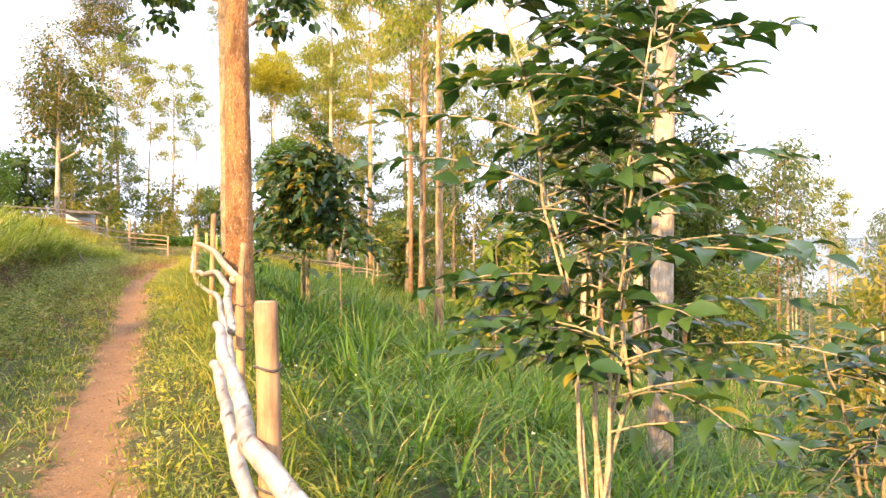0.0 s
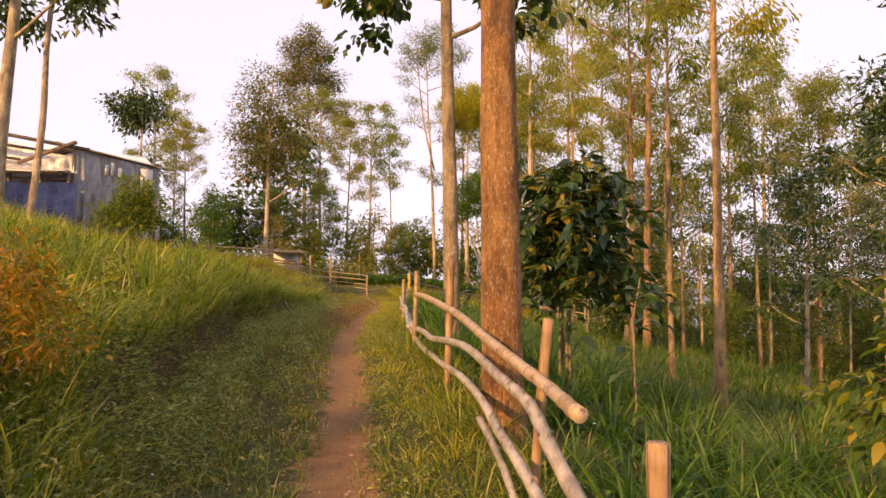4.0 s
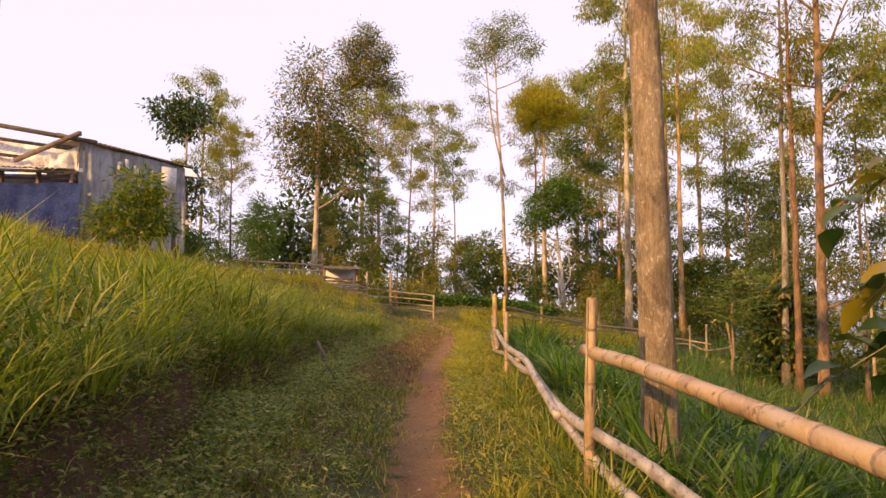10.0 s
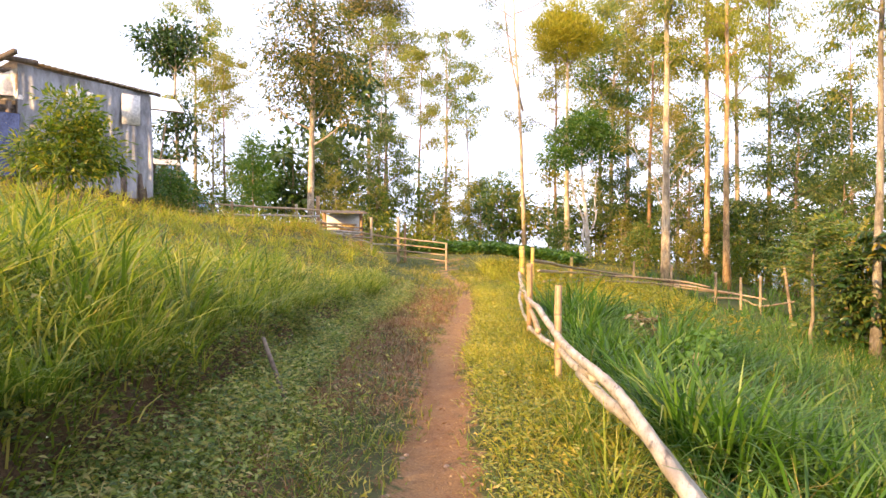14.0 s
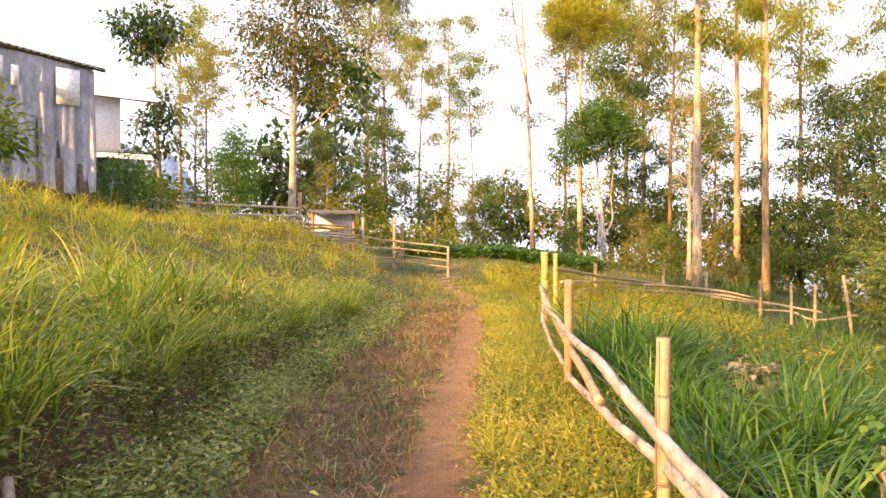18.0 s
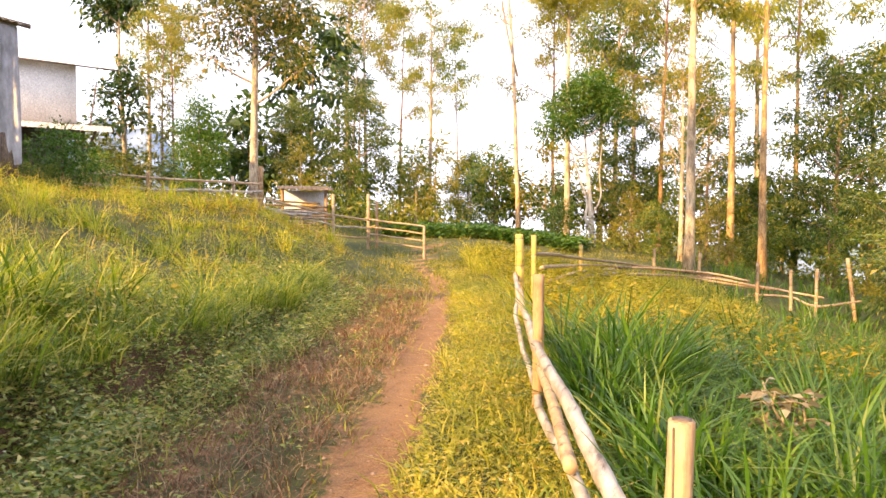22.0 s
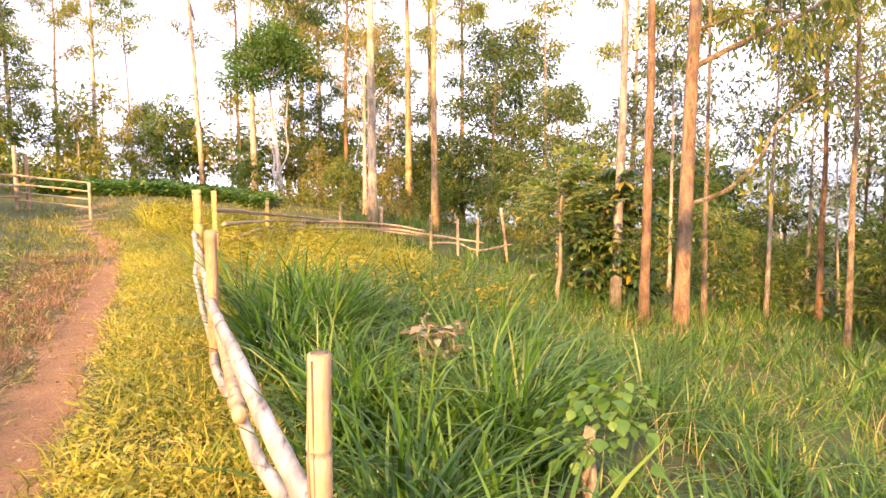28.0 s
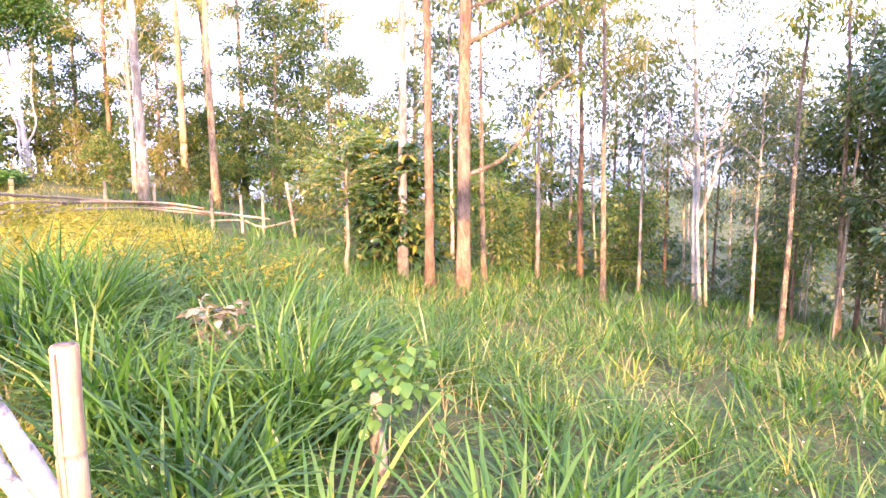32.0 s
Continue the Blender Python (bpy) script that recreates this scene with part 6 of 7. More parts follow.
MODELS["rust_bush"] = mass_tree("bush with rusty orange and yellow leaves on the grassy bank", 66, 1.2, 0.03, TWIG, LEAF_RUST, [(0, 0, 0.95, 0.42, 0.36, 650), (-0.38, -0.1, 0.75, 0.4, 0.32, 480), (0.36, 0.1, 0.7, 0.4, 0.3, 480), (0.1, 0.2, 1.25, 0.3, 0.22, 260), (-0.15, -0.3, 0.45, 0.4, 0.26, 380)],
                                 0.1, 0.36, 0.2, (0, 0), "shrub", "shrub", spray=0.09)
plant("rust_bush", -5.4, 6.4, 0.8, 0)
plant("green_bush", -21.6, 29.2, 1.15, 0)
plant("bush", -21.6, 26.4, 0.24, 0)
plant("bush", -20.9, 27.6, 0.2, 80)
plant("bush", -22.6, 25.2, 0.22, 190)
plant("bush", -21.0, 28.4, 0.18, 190)
plant("green_bush", -23.4, 30.6, 0.9, 130)
plant("green_bush", -22.6, 27.9, 0.7, 60)
leafy_shrub("small umbrella-shaped tree with layered green leaves in the pasture", -3.1, 29.6, 2.7, 1.65, 1, 46, 30, 0.15, LEAF_MID, 69, 0.5, 0.42, 0.25, "young_tree", 0.58, single=False, stem_r=0.05)
leafy_shrub("dark coffee shrub growing round the bases of two trees", -1.5, 30.9, 3.0, 1.4, 6, 16, 22, 0.26, LEAF_COFFEE, 70, 0.35, 0.42, 0.7, "coffee_shrub", 0.05, single=False)
leafy_shrub("slim bare-stemmed seedling with a few leaves by the fence", -1.6, 10.2, 1.9, 0.5, 1, 7, 3, 0.18, LEAF_COFFEE, 71, 0.1, 0.42, 0.5, "seedling", 0.3, single=False)
leafy_shrub("dry withered plant with grey-brown leaves in the tall grass", -6.15, 21.3, 0.66, 0.35, 4, 6, 4, 0.10, LEAF_DRY, 72, 0.4, 0.6, 0.4, "withered_plant", 0.6, single=False)


def vine_stump():
    x, y = -5.45, 19.8
    g = float(ground(x, y))
    ob = thing("vine_stump", x, y, g, "short cut stem overgrown with heart-shaped vine leaves", "stump")
    part("stem", Shape().tube([(0, 0, -0.1), (0.01, 0, 0.15), (-0.01, 0.01, 0.4), (0, 0, 0.52)], [0.05, 0.042, 0.04, 0.03], 10, True, 0.08, 2), BARK_PALE, ob, "", True)
    rng = np.random.RandomState(9)
    me = leaf_mesh(LEAF_VINE, 0.95)
    for i in range(140):
        a, rr = rng.uniform(0, 6.283), rng.uniform(0.02, 0.36)
        p = (math.cos(a) * rr + 0.1, math.sin(a) * rr, 0.66 + rng.uniform(-0.2, 0.16) - 0.25 * rr)
        o = new("leaf", me)
        o.parent = ob
        s = rng.uniform(0.045, 0.095)
        o.matrix_basis = Matrix.LocRotScale(p, Euler((rng.uniform(-0.5, 0.5), rng.uniform(0.1, 0.9), a)), (s, s, s))


vine_stump()

# ---- ground cover ----
def stuff(name, shape, material, label):
    tagged(new(name, shape.mesh(name, material)), label, "grass" if "grass" in name else "undergrowth", kind="stuff")


def cover(name, material, label, xy, height, width, bend, lean=0.3, segments=2, droop=1.0, seed=1, hub=None, inland=0.0):
    rng = np.random.RandomState(seed)
    v, q, t = blades(rng, xy, height, width, bend, lean, segments, droop=droop, hub=hub, inland=inland)
    stuff(name, Shape().add(v, q, t), material, label)


def tufts(rng, centres, per, radius):
    """Places gathered round each centre."""
    c = np.repeat(centres, per, axis=0)
    return c + rng.normal(0, radius, c.shape)


rng = np.random.RandomState(77)
# trodden short grass on both sides of the footpath
xy = np.vstack([strip(rng, 48000, -1.5, 36, -1.75, 1.25), strip(rng, 8000, -1.5, 18, -1.2, -0.25), strip(rng, 5000, 26, 44, -6, 8), strip(rng, 6000, 30, 43, -7, -0.3)])
v = across(xy[:, 0], xy[:, 1])
keep = np.abs(v + 0.1 * wave(xy[:, 0], xy[:, 1], 0.3, 2.0)) > 0.11 + 0.15 * rng.rand(len(xy))
keep &= ~((v < -0.25) & (xy[:, 1] > 16.5) & (xy[:, 1] < 29) & (rng.rand(len(xy)) < 0.78))
keep &= (v > -0.3) | (wave(xy[:, 0], xy[:, 1], 0.24, 9.0) > rng.uniform(-0.2, 0.4, len(xy)))
keep &= wave(xy[:, 0], xy[:, 1], 0.55, 4.0) > -0.75 + 0.5 * rng.rand(len(xy)) - 0.4
xy = xy[keep]
h = rng.uniform(0.05, 0.15, len(xy)) * (1 + 0.6 * np.clip((np.abs(across(xy[:, 0], xy[:, 1])) - 0.5) / 0.6, 0, 1))
green = rng.rand(len(xy)) < np.interp(xy[:, 1], [12, 19], [0.6, 0.1])
cover("short_grass", GRASS_SHORT, "short trodden yellowish grass beside the footpath", xy[~green], h[~green], 0.011, 0.6, 0.6, 2, 1.0, 2)
cover("short_green_grass", GRASS_FRESH, "short green grass beside the footpath", xy[green], h[green], 0.011, 0.6, 0.6, 2, 1.0, 48)
# taller tufts under the fence
c = strip(rng, 300, 0, 30, 0.85, 1.5)
xy = tufts(rng, c, 26, 0.07)
cover("fence_grass", GRASS_FRESH, "rough arching grass growing under the bamboo fence", xy, rng.uniform(0.16, 0.5, len(xy)) * np.interp(xy[:, 1], [16, 20], [1.0, 0.6]), 0.011, 0.85, 0.45, 3, 1.0, 3, hub=c)
# bank top and hillside
c = np.vstack([strip(rng, 2900, -1, 33, -8, -2.15), strip(rng, 300, -1, 8.5, -2.1, -1.3)])
c = c[wave(c[:, 0], c[:, 1], 0.8, 6.0) > -0.2]
fresh = rng.rand(len(c)) < np.interp(c[:, 1], [7, 11, 17, 28], [0.75, 0.5, 0.15, 0.08])
for name, mat, label, hubs, seed in (("bank_grass", GRASS_BANK, "long sunlit yellow-green grass on the bank", c[~fresh], 4), ("bank_green_grass", GRASS_FRESH, "long fresh green grass on the bank", c[fresh], 44)):
    xy = tufts(rng, hubs, 24, 0.09)
    far_off = np.clip((xy[:, 1] - 18) / 10, 0, 1)
    h = rng.uniform(0.18, 0.62, len(xy)) * (1 - 0.58 * far_off) * (0.78 + 0.45 * wave(xy[:, 0], xy[:, 1], 1.1, 2.0))
    cover(name, mat, label, xy, h, 0.014, 0.65, 0.35, 2, 1.0, seed, hub=hubs)
c = np.vstack([strip(rng, 620, 3, 16, -6.0, -2.05), strip(rng, 46, 16, 22, -4.5, -2.2)])
xy = tufts(rng, c, 20, 0.07)
cover("bank_tall_grass", GRASS_FRESH, "tall arching tufts of bright grass along the lip of the bank", xy, rng.uniform(0.35, 0.85, len(xy)), 0.017, 0.75, 0.35, 3, 1.0, 24, hub=c)
c = strip(rng, 520, 6, 27, -2.45, -1.85)
xy = tufts(rng, c, 26, 0.07)
cover("lip_grass", GRASS_FRESH, "grass tufts hanging over the lip of the bank", xy, rng.uniform(0.22, 0.45, len(xy)), 0.011, 0.8, 0.5, 3, 1.2, 25, hub=c, inland=0.38)
c = np.vstack([strip(rng, 26, 18.3, 21.5, -3.6, -2.2), strip(rng, 40, 10, 17.5, -3.8, -2.15)])
xy = tufts(rng, c, 34, 0.05)
cover("tussock_grass", GRASS_FRESH, "tall broad-bladed tussocks on the lip of the bank", xy, rng.uniform(0.55, 1.0, len(xy)), 0.02, 0.75, 0.4, 4, 1.0, 50, hub=c)
c = strip(rng, 2300, 4, 40, -20, -6)
xy = tufts(rng, c, 11, 0.2)
cover("hill_grass", GRASS_BANK, "yellowish rough grass on the hillside", xy, rng.uniform(0.1, 0.3, len(xy)), 0.02, 0.6, 0.4, 2, 1.0, 5, hub=c)
c = strip(rng, 1400, 26, 46, -7, 9)
xy = tufts(rng, c, 12, 0.18)
cover("meadow_grass", GRASS_SHORT, "low yellow grass round the gate", xy, rng.uniform(0.1, 0.28, len(xy)), 0.02, 0.6, 0.5, 2, 1.0, 6, hub=c)
# pasture of tall fodder grass, lower and tufted further from the fence
c = np.vstack([strip(rng, 190, 6.5, 17, 1.45, 5.0), strip(rng, 330, 16, 30, 1.45, 2.9), strip(rng, 110, 22, 30, 2.9, 5)])
c = c[(wave(c[:, 0], c[:, 1], 1.1, 9.0) > -0.6) & (c[:, 1] < 21 + 1.75 * across(c[:, 0], c[:, 1]))]
c = c[(np.hypot(c[:, 0] + 5.45, c[:, 1] - 19.8) > 0.55) & (np.hypot(c[:, 0] + 5.72, c[:, 1] - 18.9) > 0.5) & (np.hypot(c[:, 0] + 6.2, c[:, 1] - 20.9) > 0.35)]
xy = tufts(rng, c, 42, 0.06)
cover("pasture_grass", GRASS_TALL, "tall broad-bladed green fodder grass in the pasture", xy, rng.uniform(0.45, 0.98, len(xy)) * (0.85 + 0.25 * wave(xy[:, 0], xy[:, 1], 2.0, 1.0)), 0.019, 0.8, 0.4, 4, 1.0, 7, hub=c)
c = np.vstack([strip(rng, 850, -1, 32, 4.2, 13), strip(rng, 330, 16, 28, 2.8, 6), strip(rng, 300, 24, 36, 3.5, 10), strip(rng, 420, -1, 7.5, 1.35, 6)])
c = c[(wave(c[:, 0], c[:, 1], 0.8, 9.0) > -0.4) & (np.hypot(c[:, 0] + 5.5, c[:, 1] - 19.6) > 0.5)]
xy = tufts(rng, c, 22, 0.06)
cover("tufted_grass", GRASS_TALL, "clumps of green grass on the falling pasture", xy, rng.uniform(0.3, 0.68, len(xy)), 0.014, 0.95, 0.5, 3, 1.0, 17, hub=c)
c = strip(rng, 620, -1, 32, 3.5, 13)
c = c[wave(c[:, 0], c[:, 1], 1.4, 3.0) > 0.0]
xy = tufts(rng, c, 24, 0.07)
cover("yellow_grass", GRASS_FRESH, "light yellow-green tufts of grass in the pasture", xy, rng.uniform(0.2, 0.5, len(xy)), 0.02, 0.85, 0.5, 3, 1.0, 18, hub=c)
c = strip(rng, 2000, 0, 44, 8, 24)
xy = tufts(rng, c, 9, 0.22)
cover("far_pasture_grass", GRASS_TALL, "tall green grass falling away under the trees", xy, rng.uniform(0.3, 0.8, len(xy)), 0.035, 0.7, 0.4, 2, 1.0, 8, hub=c)
xy = strip(rng, 9000, -1, 34, 1.3, 14)
cover("dry_grass", SEED, "scattered dry straw-coloured grass blades", xy, rng.uniform(0.2, 0.6, len(xy)), 0.01, 0.7, 0.6, 2, 1.0, 9)


xy = strip(rng, 6000, 0, 24, -6.5, -1.1)
cover("bank_straw", SEED, "dry straw-coloured blades among the bank grass", xy, rng.uniform(0.15, 0.5, len(xy)), 0.009, 0.7, 0.6, 2, 1.0, 27)
c = strip(rng, 260, 8, 36, -11, -2.3)
xy = tufts(rng, c, 30, 0.10)
cover("hill_tufts", GRASS_BANK, "coarse tussocks on the hillside", xy, rng.uniform(0.3, 0.62, len(xy)), 0.016, 0.6, 0.4, 3, 1.0, 28, hub=c)
xy = strip(rng, 1600, 6, 34, -10, -2.1)
cover("seed_stalks", SEED, "thin seed stalks standing above the hillside grass", xy, rng.uniform(0.45, 0.8, len(xy)), 0.007, 0.2, 0.2, 2, 1.0, 29)


# leafy weeds on the face of the bank and in the verge
def weeds(name, material, label, xy, per, size, tall, seed, width=0.5, flat=0.4, inland=0.0, hang=0.0, patch=None):
    if patch is not None:
        xy = xy[wave(xy[:, 0], xy[:, 1], 0.26, seed) > patch]
    rng = np.random.RandomState(seed)
    n = len(xy) * per
    c = np.repeat(xy, per, axis=0)
    p = np.column_stack([c + rng.normal(0, 0.06, (n, 2)), np.zeros(n)])
    p[:, 2] = ground(p[:, 0] - inland, p[:, 1]) + rng.uniform(0.0, 1.0, n) * np.repeat(rng.uniform(0.3, 1, len(xy)) * tall, per) - hang * rng.uniform(0, 1, n)
    a = rng.uniform(0, 6.283, n)
    way = np.column_stack([np.cos(a), np.sin(a), rng.uniform(-0.2, 0.7, n)])
    nor = rng.normal(0, flat, (n, 3)) + np.array([0, 0, 1.0])
    sh = Shape()
    scatter(sh, LEAF_PLAIN if size > 0.05 else LEAF_TIP, p, way, nor, size * rng.uniform(0.5, 1.3, n), width)
    stuff(name, sh, material, label)


weeds("bank_weeds", WEEDS, "dark leafy weeds covering the shaded cut bank", np.vstack([strip(rng, 1600, 7.5, 14, -2.15, -1.2), strip(rng, 1100, 13, 20, -2.1, -1.2), strip(rng, 800, 18, 28, -2.15, -1.3)]), 24, 0.05, 0.34, 11, 0.5, 0.7, patch=-0.42)
weeds("lip_weeds", WEEDS, "leafy weeds hanging over the dark cut of the bank", strip(rng, 1150, 4, 27, -2.3, -1.8), 26, 0.05, 0.18, 38, 0.48, 0.7, 0.38, 0.24)
weeds("bank_herbs", WEEDS, "upright leafy herbs growing out of the cut bank", np.vstack([strip(rng, 560, 5, 18, -2.15, -1.1), strip(rng, 330, 17, 27, -2.1, -1.2)]), 44, 0.05, 0.5, 40, 0.42, 0.8)
weeds("golden_weeds", LEAF_GOLD, "golden leafy weeds along the low pasture fence", strip(rng, 430, 25, 38.5, 1.4, 5.5), 44, 0.11, 0.75, 35, 0.4)
c = strip(rng, 1700, 22, 38.8, 1.35, 8.5)
c = c[c[:, 1] > 20.6 + 1.75 * across(c[:, 0], c[:, 1])]
xy = tufts(rng, c, 22, 0.08)
cover("golden_grass", GRASS_GOLD, "golden arching grass along the low pasture fence", xy, rng.uniform(0.3, 0.7, len(xy)), 0.02, 0.8, 0.5, 2, 1.0, 36, hub=c)
c = np.vstack([strip(rng, 110, 6, 17, 0.45, 1.35), strip(rng, 560, 17, 30, 0.3, 1.35)])
xy = tufts(rng, c, 18, 0.06)
cover("verge_tufts", GRASS_GOLD, "soft golden grass between the footpath and the fence", xy, rng.uniform(0.1, 0.26, len(xy)), 0.012, 0.9, 0.6, 2, 1.0, 37, hub=c)
spots = np.vstack([strip(rng, 420, -1, 15, -1.6, 0), strip(rng, 2400, -1, 33, 0, 1.25), strip(rng, 2000, 15, 30, 0.3, 1.2)])
spots = spots[np.abs(across(spots[:, 0], spots[:, 1])) > 0.27]
green = rng.rand(len(spots)) < np.interp(spots[:, 1], [15, 19], [0.75, 0.1])
weeds("verge_herbs", LEAF_VERGE, "low yellow-green herbs and clover in the verge", spots[~green], 15, 0.046, 0.15, 12, 0.45, 0.6)
weeds("verge_weeds", WEEDS, "low dark green herbs in the shaded verge", spots[green], 13, 0.042, 0.17, 47, 0.42, 0.6, patch=-0.2)
weeds("pasture_weeds", LEAF_FRESH, "leafy green weeds between the fodder grass", np.vstack([strip(rng, 1000, -1, 30, 1.3, 9), strip(rng, 800, -1, 8, 1.2, 6)]), 13, 0.06, 0.4, 13)
weeds("hill_weeds", LEAF_GOLD, "yellowish weeds scattered over the hillside", strip(rng, 900, 4, 36, -12, -2.2), 26, 0.075, 0.42, 14)
weeds("start_weeds", WEEDS, "tangled low weeds on the bank at the start of the path", strip(rng, 330, -1, 8.5, -2.1, -1.0), 18, 0.07, 0.26, 53, 0.4, 0.6)
weeds("hill_clumps", WEEDS, "dark leafy weed clumps dotted over the hillside", strip(rng, 620, 6, 34, -11, -2.2), 52, 0.05, 0.46, 23, 0.5, 0.6)
weeds("lip_herbs", WEEDS, "leafy herbs crowding the lip of the bank", np.vstack([strip(rng, 560, 5, 20, -3.4, -2.0), strip(rng, 260, 18, 30, -3.4, -2.0)]), 28, 0.065, 0.46, 45, 0.42, 0.7)
weeds("dead_clumps", LITTER, "brown withered weed clumps on the hillside", strip(rng, 300, 8, 33, -9, -2.15), 44, 0.045, 0.42, 49, 0.34, 0.8)
weeds("rust_weeds", LEAF_RUST, "rusty brown weed clumps on the hillside", strip(rng, 90, 8, 33, -9, -2.2), 40, 0.07, 0.4, 46, 0.4)
weeds("white_flowers", FLOWER, "tiny white weed flowers", np.vstack([strip(rng, 500, -1, 28, -3, -1.2), strip(rng, 900, -1, 28, 1.3, 7)]), 2, 0.022, 0.6, 15, 0.9)
weeds("path_litter", LITTER, "brown leaf scraps and crumbs lying on the footpath", strip(rng, 3000, -1, 36, -0.4, 0.36), 1, 0.04, 0.008, 41, 0.42, 0.25)
weeds("leaf_litter", LITTER, "dry leaf scraps on the footpath and verge", strip(rng, 5200, -1, 33, -1.5, 0.8), 1, 0.03, 0.012, 16, 0.55, 0.25)


c = np.vstack([strip(rng, 500, 8, 17, -1.75, -0.35), strip(rng, 2900, 16.5, 29, -1.9, -0.25)])
xy = tufts(rng, c, 11, 0.05)
cover("withered_grass", LITTER, "brown withered stems tangled along the foot of the bank", xy, rng.uniform(0.06, 0.2, len(xy)), 0.006, 1.1, 0.8, 2, 1.0, 19, hub=c)
c = np.vstack([strip(rng, 640, 2, 17, -1.7, -0.35), strip(rng, 130, 17, 29, -1.7, -0.35)])
c = np.vstack([c, strip(rng, 420, 2, 18, 0.35, 1.3)])
xy = tufts(rng, c, 16, 0.05)
cover("verge_grass", GRASS_FRESH, "soft green grass tufts in the verge on both sides of the footpath", xy, rng.uniform(0.08, 0.22, len(xy)), 0.008, 1.0, 0.6, 2, 1.0, 39, hub=c)
weeds("foot_herbs", WEEDS, "green herbs along the foot of the bank", np.vstack([strip(rng, 500, 7, 17, -1.7, -0.5), strip(rng, 160, 17, 30, -1.7, -0.4)]), 40, 0.042, 0.36, 20, 0.42, 0.7, patch=0.0)
weeds("dry_herbs", LITTER, "dusty brown seed heads of herbs at the foot of the bank", np.vstack([strip(rng, 190, 4, 17, -1.8, -0.45), strip(rng, 150, 17, 29, -1.8, -0.45)]), 22, 0.03, 0.36, 54, 0.4, 0.8)


def undergrowth(name, label, spots, material, seed, per=60, size=0.3, tall=2.0, radius=0.8):
    rng = np.random.RandomState(seed)
    c = np.repeat(spots, per, axis=0)
    n = len(c)
    p = np.column_stack([c + rng.normal(0, radius, (n, 2)), np.zeros(n)])
    p[:, 2] = ground(p[:, 0], p[:, 1]) + tall * rng.beta(1.2, 2.0, n) * np.repeat(rng.uniform(0.4, 1.2, len(spots)), per)
    sh = Shape()
    scatter(sh, LEAF_TIP, p, rng.normal(0, 1, (n, 3)) - np.array([0, 0, 0.3]), rng.normal(0, 0.5, (n, 3)) + np.array([0, 0, 1.0]), size * rng.uniform(0.6, 1.3, n), 0.5)
    stuff(name, sh, material, label)


und = np.random.RandomState(31)
sp = np.column_stack([und.uniform(6, 64, 900), und.uniform(18, 95, 900)])
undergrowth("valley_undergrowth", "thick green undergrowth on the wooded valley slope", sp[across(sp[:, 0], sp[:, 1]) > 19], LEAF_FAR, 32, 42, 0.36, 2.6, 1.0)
sp = np.column_stack([und.uniform(-13, 6, 110), und.uniform(46, 62, 110)])
undergrowth("wood_undergrowth", "olive undergrowth beneath the roadside trees", sp, LEAF_EUC, 33, 80, 0.18, 1.4, 0.7)
sp = np.column_stack([und.uniform(-36, -19, 110), und.uniform(42, 58, 110)])
undergrowth("hill_undergrowth", "olive undergrowth behind the fence on the hill", sp, LEAF_EUC, 34, 60, 0.26, 2.0, 0.7)


# crop bed behind the gate
rng = np.random.RandomState(8)
n = 9000
px, py = rng.uniform(-19.5, -11, n), rng.uniform(43.0, 46.5, n)
a = rng.uniform(0, 6.283, n)
sh = Shape()
scatter(sh, LEAF_PLAIN, np.column_stack([px, py, ground(px, py) + rng.uniform(0.05, 0.5, n)]), np.column_stack([np.cos(a), np.sin(a), rng.uniform(-0.3, 0.4, n)]), rng.normal(0, 0.4, (n, 3)) + np.array([0, 0, 1.0]), rng.uniform(0.12, 0.25, n), 0.7)
tagged(new("vegetable_bed", sh.mesh("vegetable_bed", LEAF_FRESH)), "bed of low dark green vegetable plants behind the gate", "crops", kind="stuff")


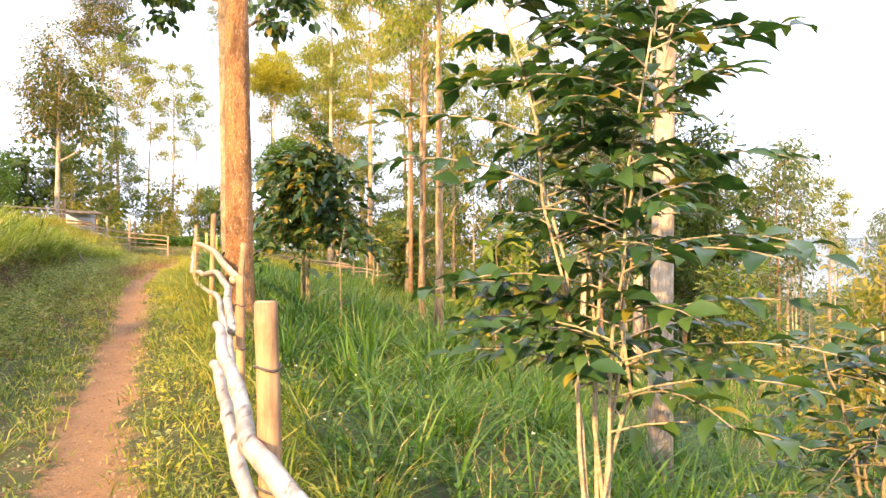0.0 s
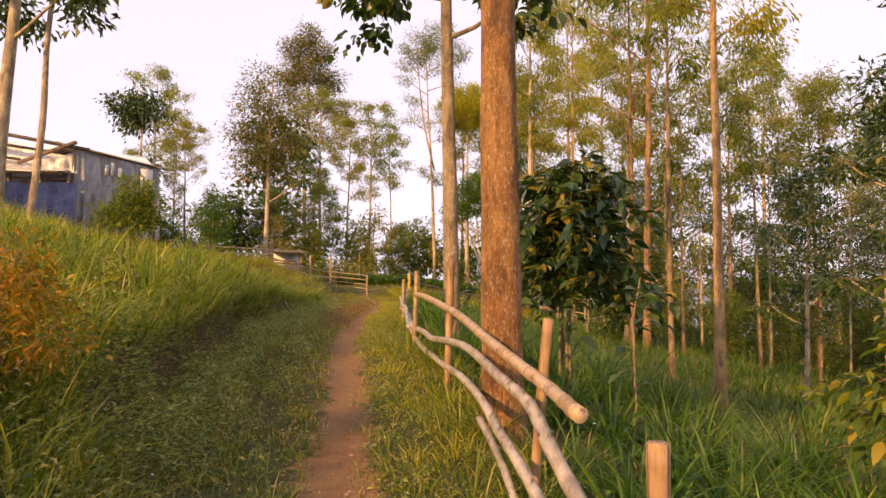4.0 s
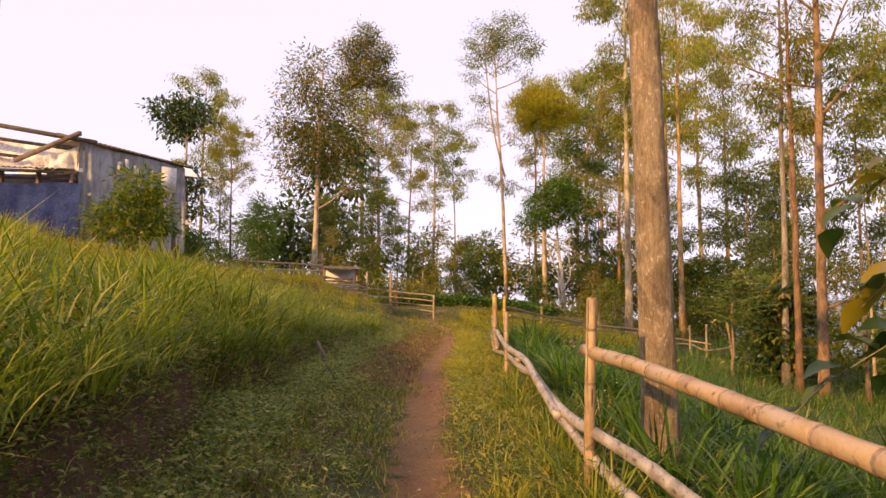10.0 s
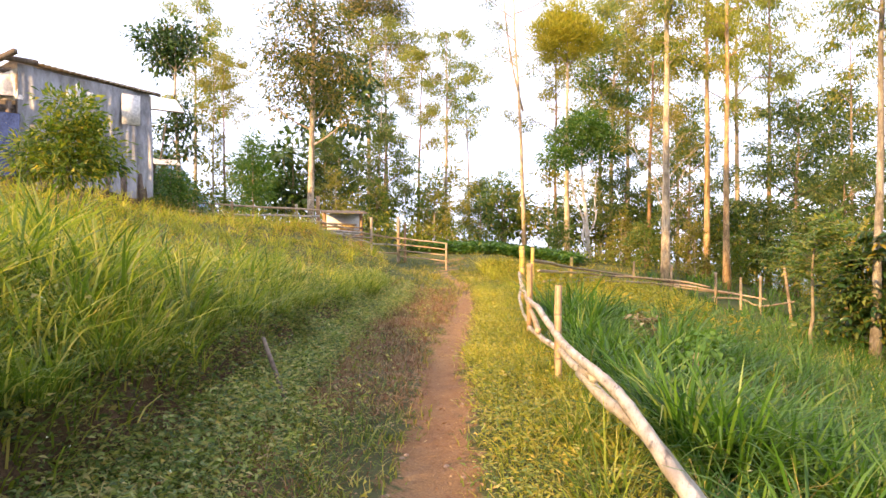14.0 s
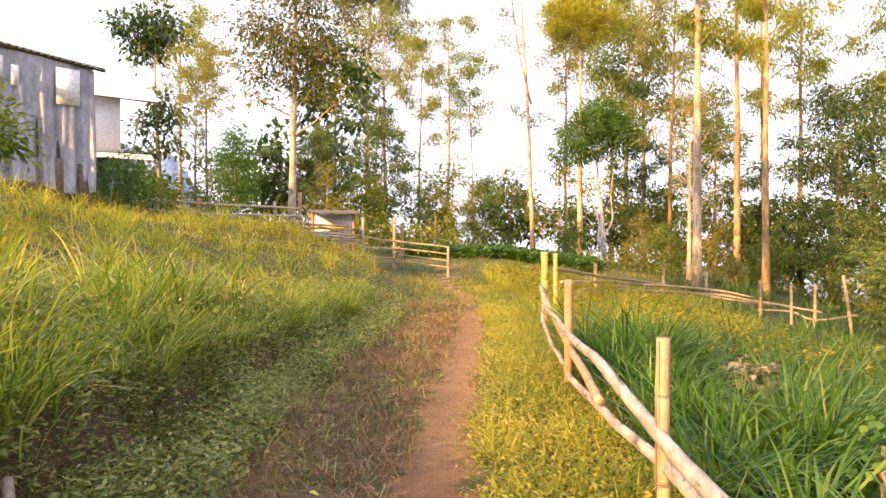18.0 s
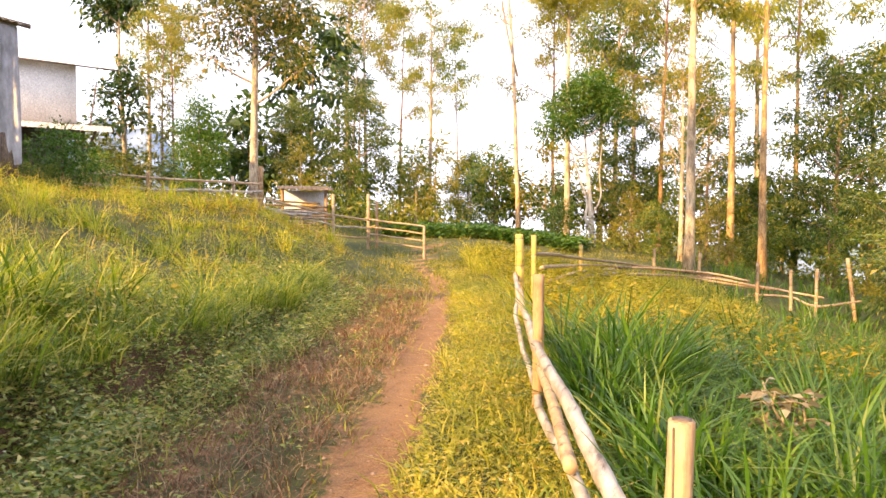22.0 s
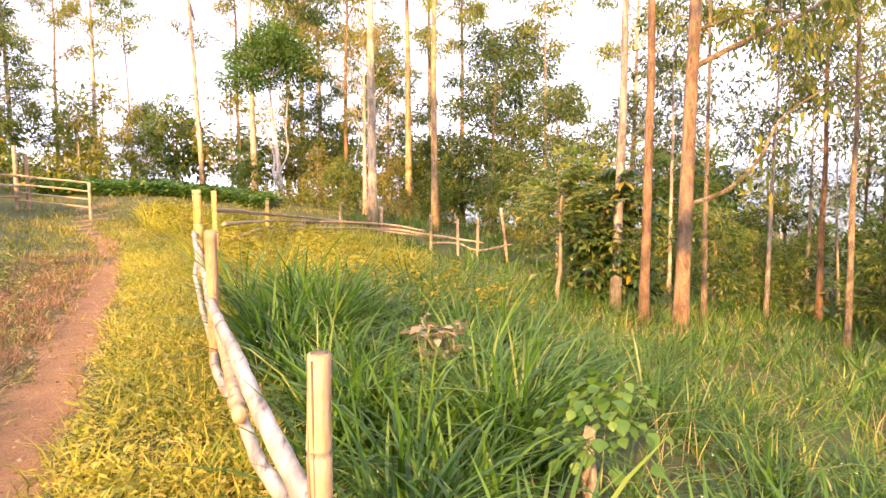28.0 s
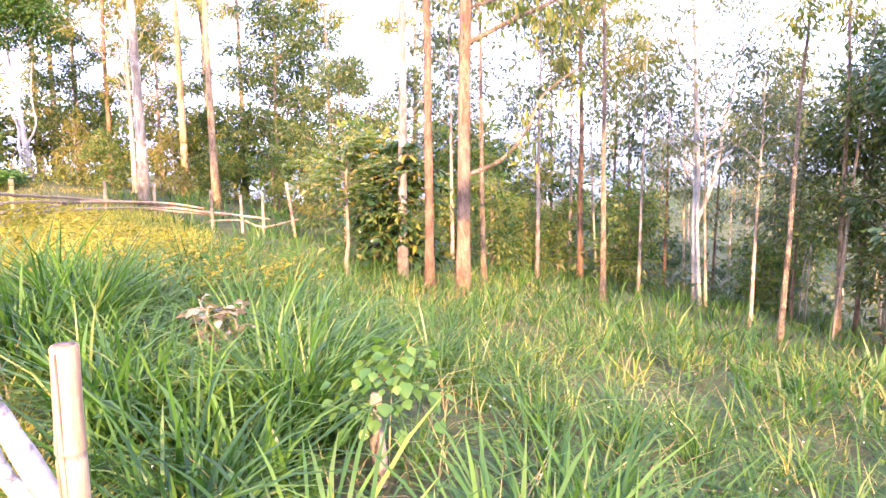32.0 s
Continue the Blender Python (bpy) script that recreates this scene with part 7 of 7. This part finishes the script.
# crumbs and clods of dry earth on the footpath
rng = np.random.RandomState(83)
CLOD = (np.array([(1, 0, 0), (-.8, .1, 0), (.1, .9, 0), (0, -1, .1), (.1, .1, .6)]), np.array([(0, 2, 4), (2, 1, 4), (1, 3, 4), (3, 0, 4)]))
xy = strip(rng, 5200, -1, 34, -0.42, 0.36)
xy = xy[rng.rand(len(xy)) < 0.35 + 0.65 * np.clip(np.abs(across(xy[:, 0], xy[:, 1])) / 0.3, 0, 1)]
n = len(xy)
a = rng.uniform(0, 6.283, n)
sh = Shape()
scatter(sh, CLOD, np.column_stack([xy, ground(xy[:, 0], xy[:, 1]) - 0.002]), np.column_stack([np.cos(a), np.sin(a), np.zeros(n)]), np.tile((0.0, 0.0, 1.0), (n, 1)), 0.006 + 0.022 * rng.beta(1, 4, n), 0.8)
stuff("soil_crumbs", sh, surface("dry_crumbled_earth", (0.2, 0.1, 0.045), (0.46, 0.3, 0.16), 6, 40, 0.95), "crumbs and clods of dry reddish earth on the footpath")


# stones on the footpath
def pebbles():
    rng = np.random.RandomState(21)
    bm = bmesh.new()
    bmesh.ops.create_icosphere(bm, subdivisions=2, radius=1.0)
    for vv in bm.verts:
        vv.co *= 1 + 0.25 * noise.noise(vv.co * 1.7)
    me = bpy.data.meshes.new("pebble")
    bm.to_mesh(me)
    bm.free()
    me.materials.append(surface("path_stone", (0.2, 0.12, 0.08), (0.42, 0.3, 0.22), 6, 40, 0.9))
    xy = strip(rng, 130, 2, 32, -0.5, 0.45)
    for i, (x, y) in enumerate(xy):
        s = rng.uniform(0.006, 0.02) * (2.2 if i % 23 == 0 else 1)
        o = new("pebble", me)
        o.matrix_basis = Matrix.LocRotScale((x, y, float(ground(x, y)) + s * 0.25), Euler((0, 0, rng.uniform(0, 6))), (s * 1.3, s, s * 0.6))
        tagged(o, "small reddish stone lying on the footpath", "stone", "footpath stones")


pebbles()


def stick(x0, y0, x1, y1, rise, r, mat, label):
    ob = thing("stick", 0, 0, 0, label, "stick")
    a, b = (x0, y0, float(ground(x0, y0)) + r), (x1, y1, float(ground(x1, y1)) + rise)
    part("shaft", Shape().tube([a, tuple((np.array(a) + np.array(b)) / 2), b], [r, r * 0.95, r * 0.85], 8, True, 0.04, 1), mat, ob, "", True)


stick(-8.4, 16.26, -8.86, 16.54, 0.58, 0.022, WOOD_DARK, "dark wooden pole leaning against the bank")
stick(-9.9, 27.4, -8.9, 28.2, 0.05, 0.03, BAMBOO_GREY, "pale bamboo pole lying across the verge")
stick(-10.2, 27.7, -9.1, 27.9, 0.05, 0.025, BAMBOO_GREY, "pale bamboo pole lying across the verge")
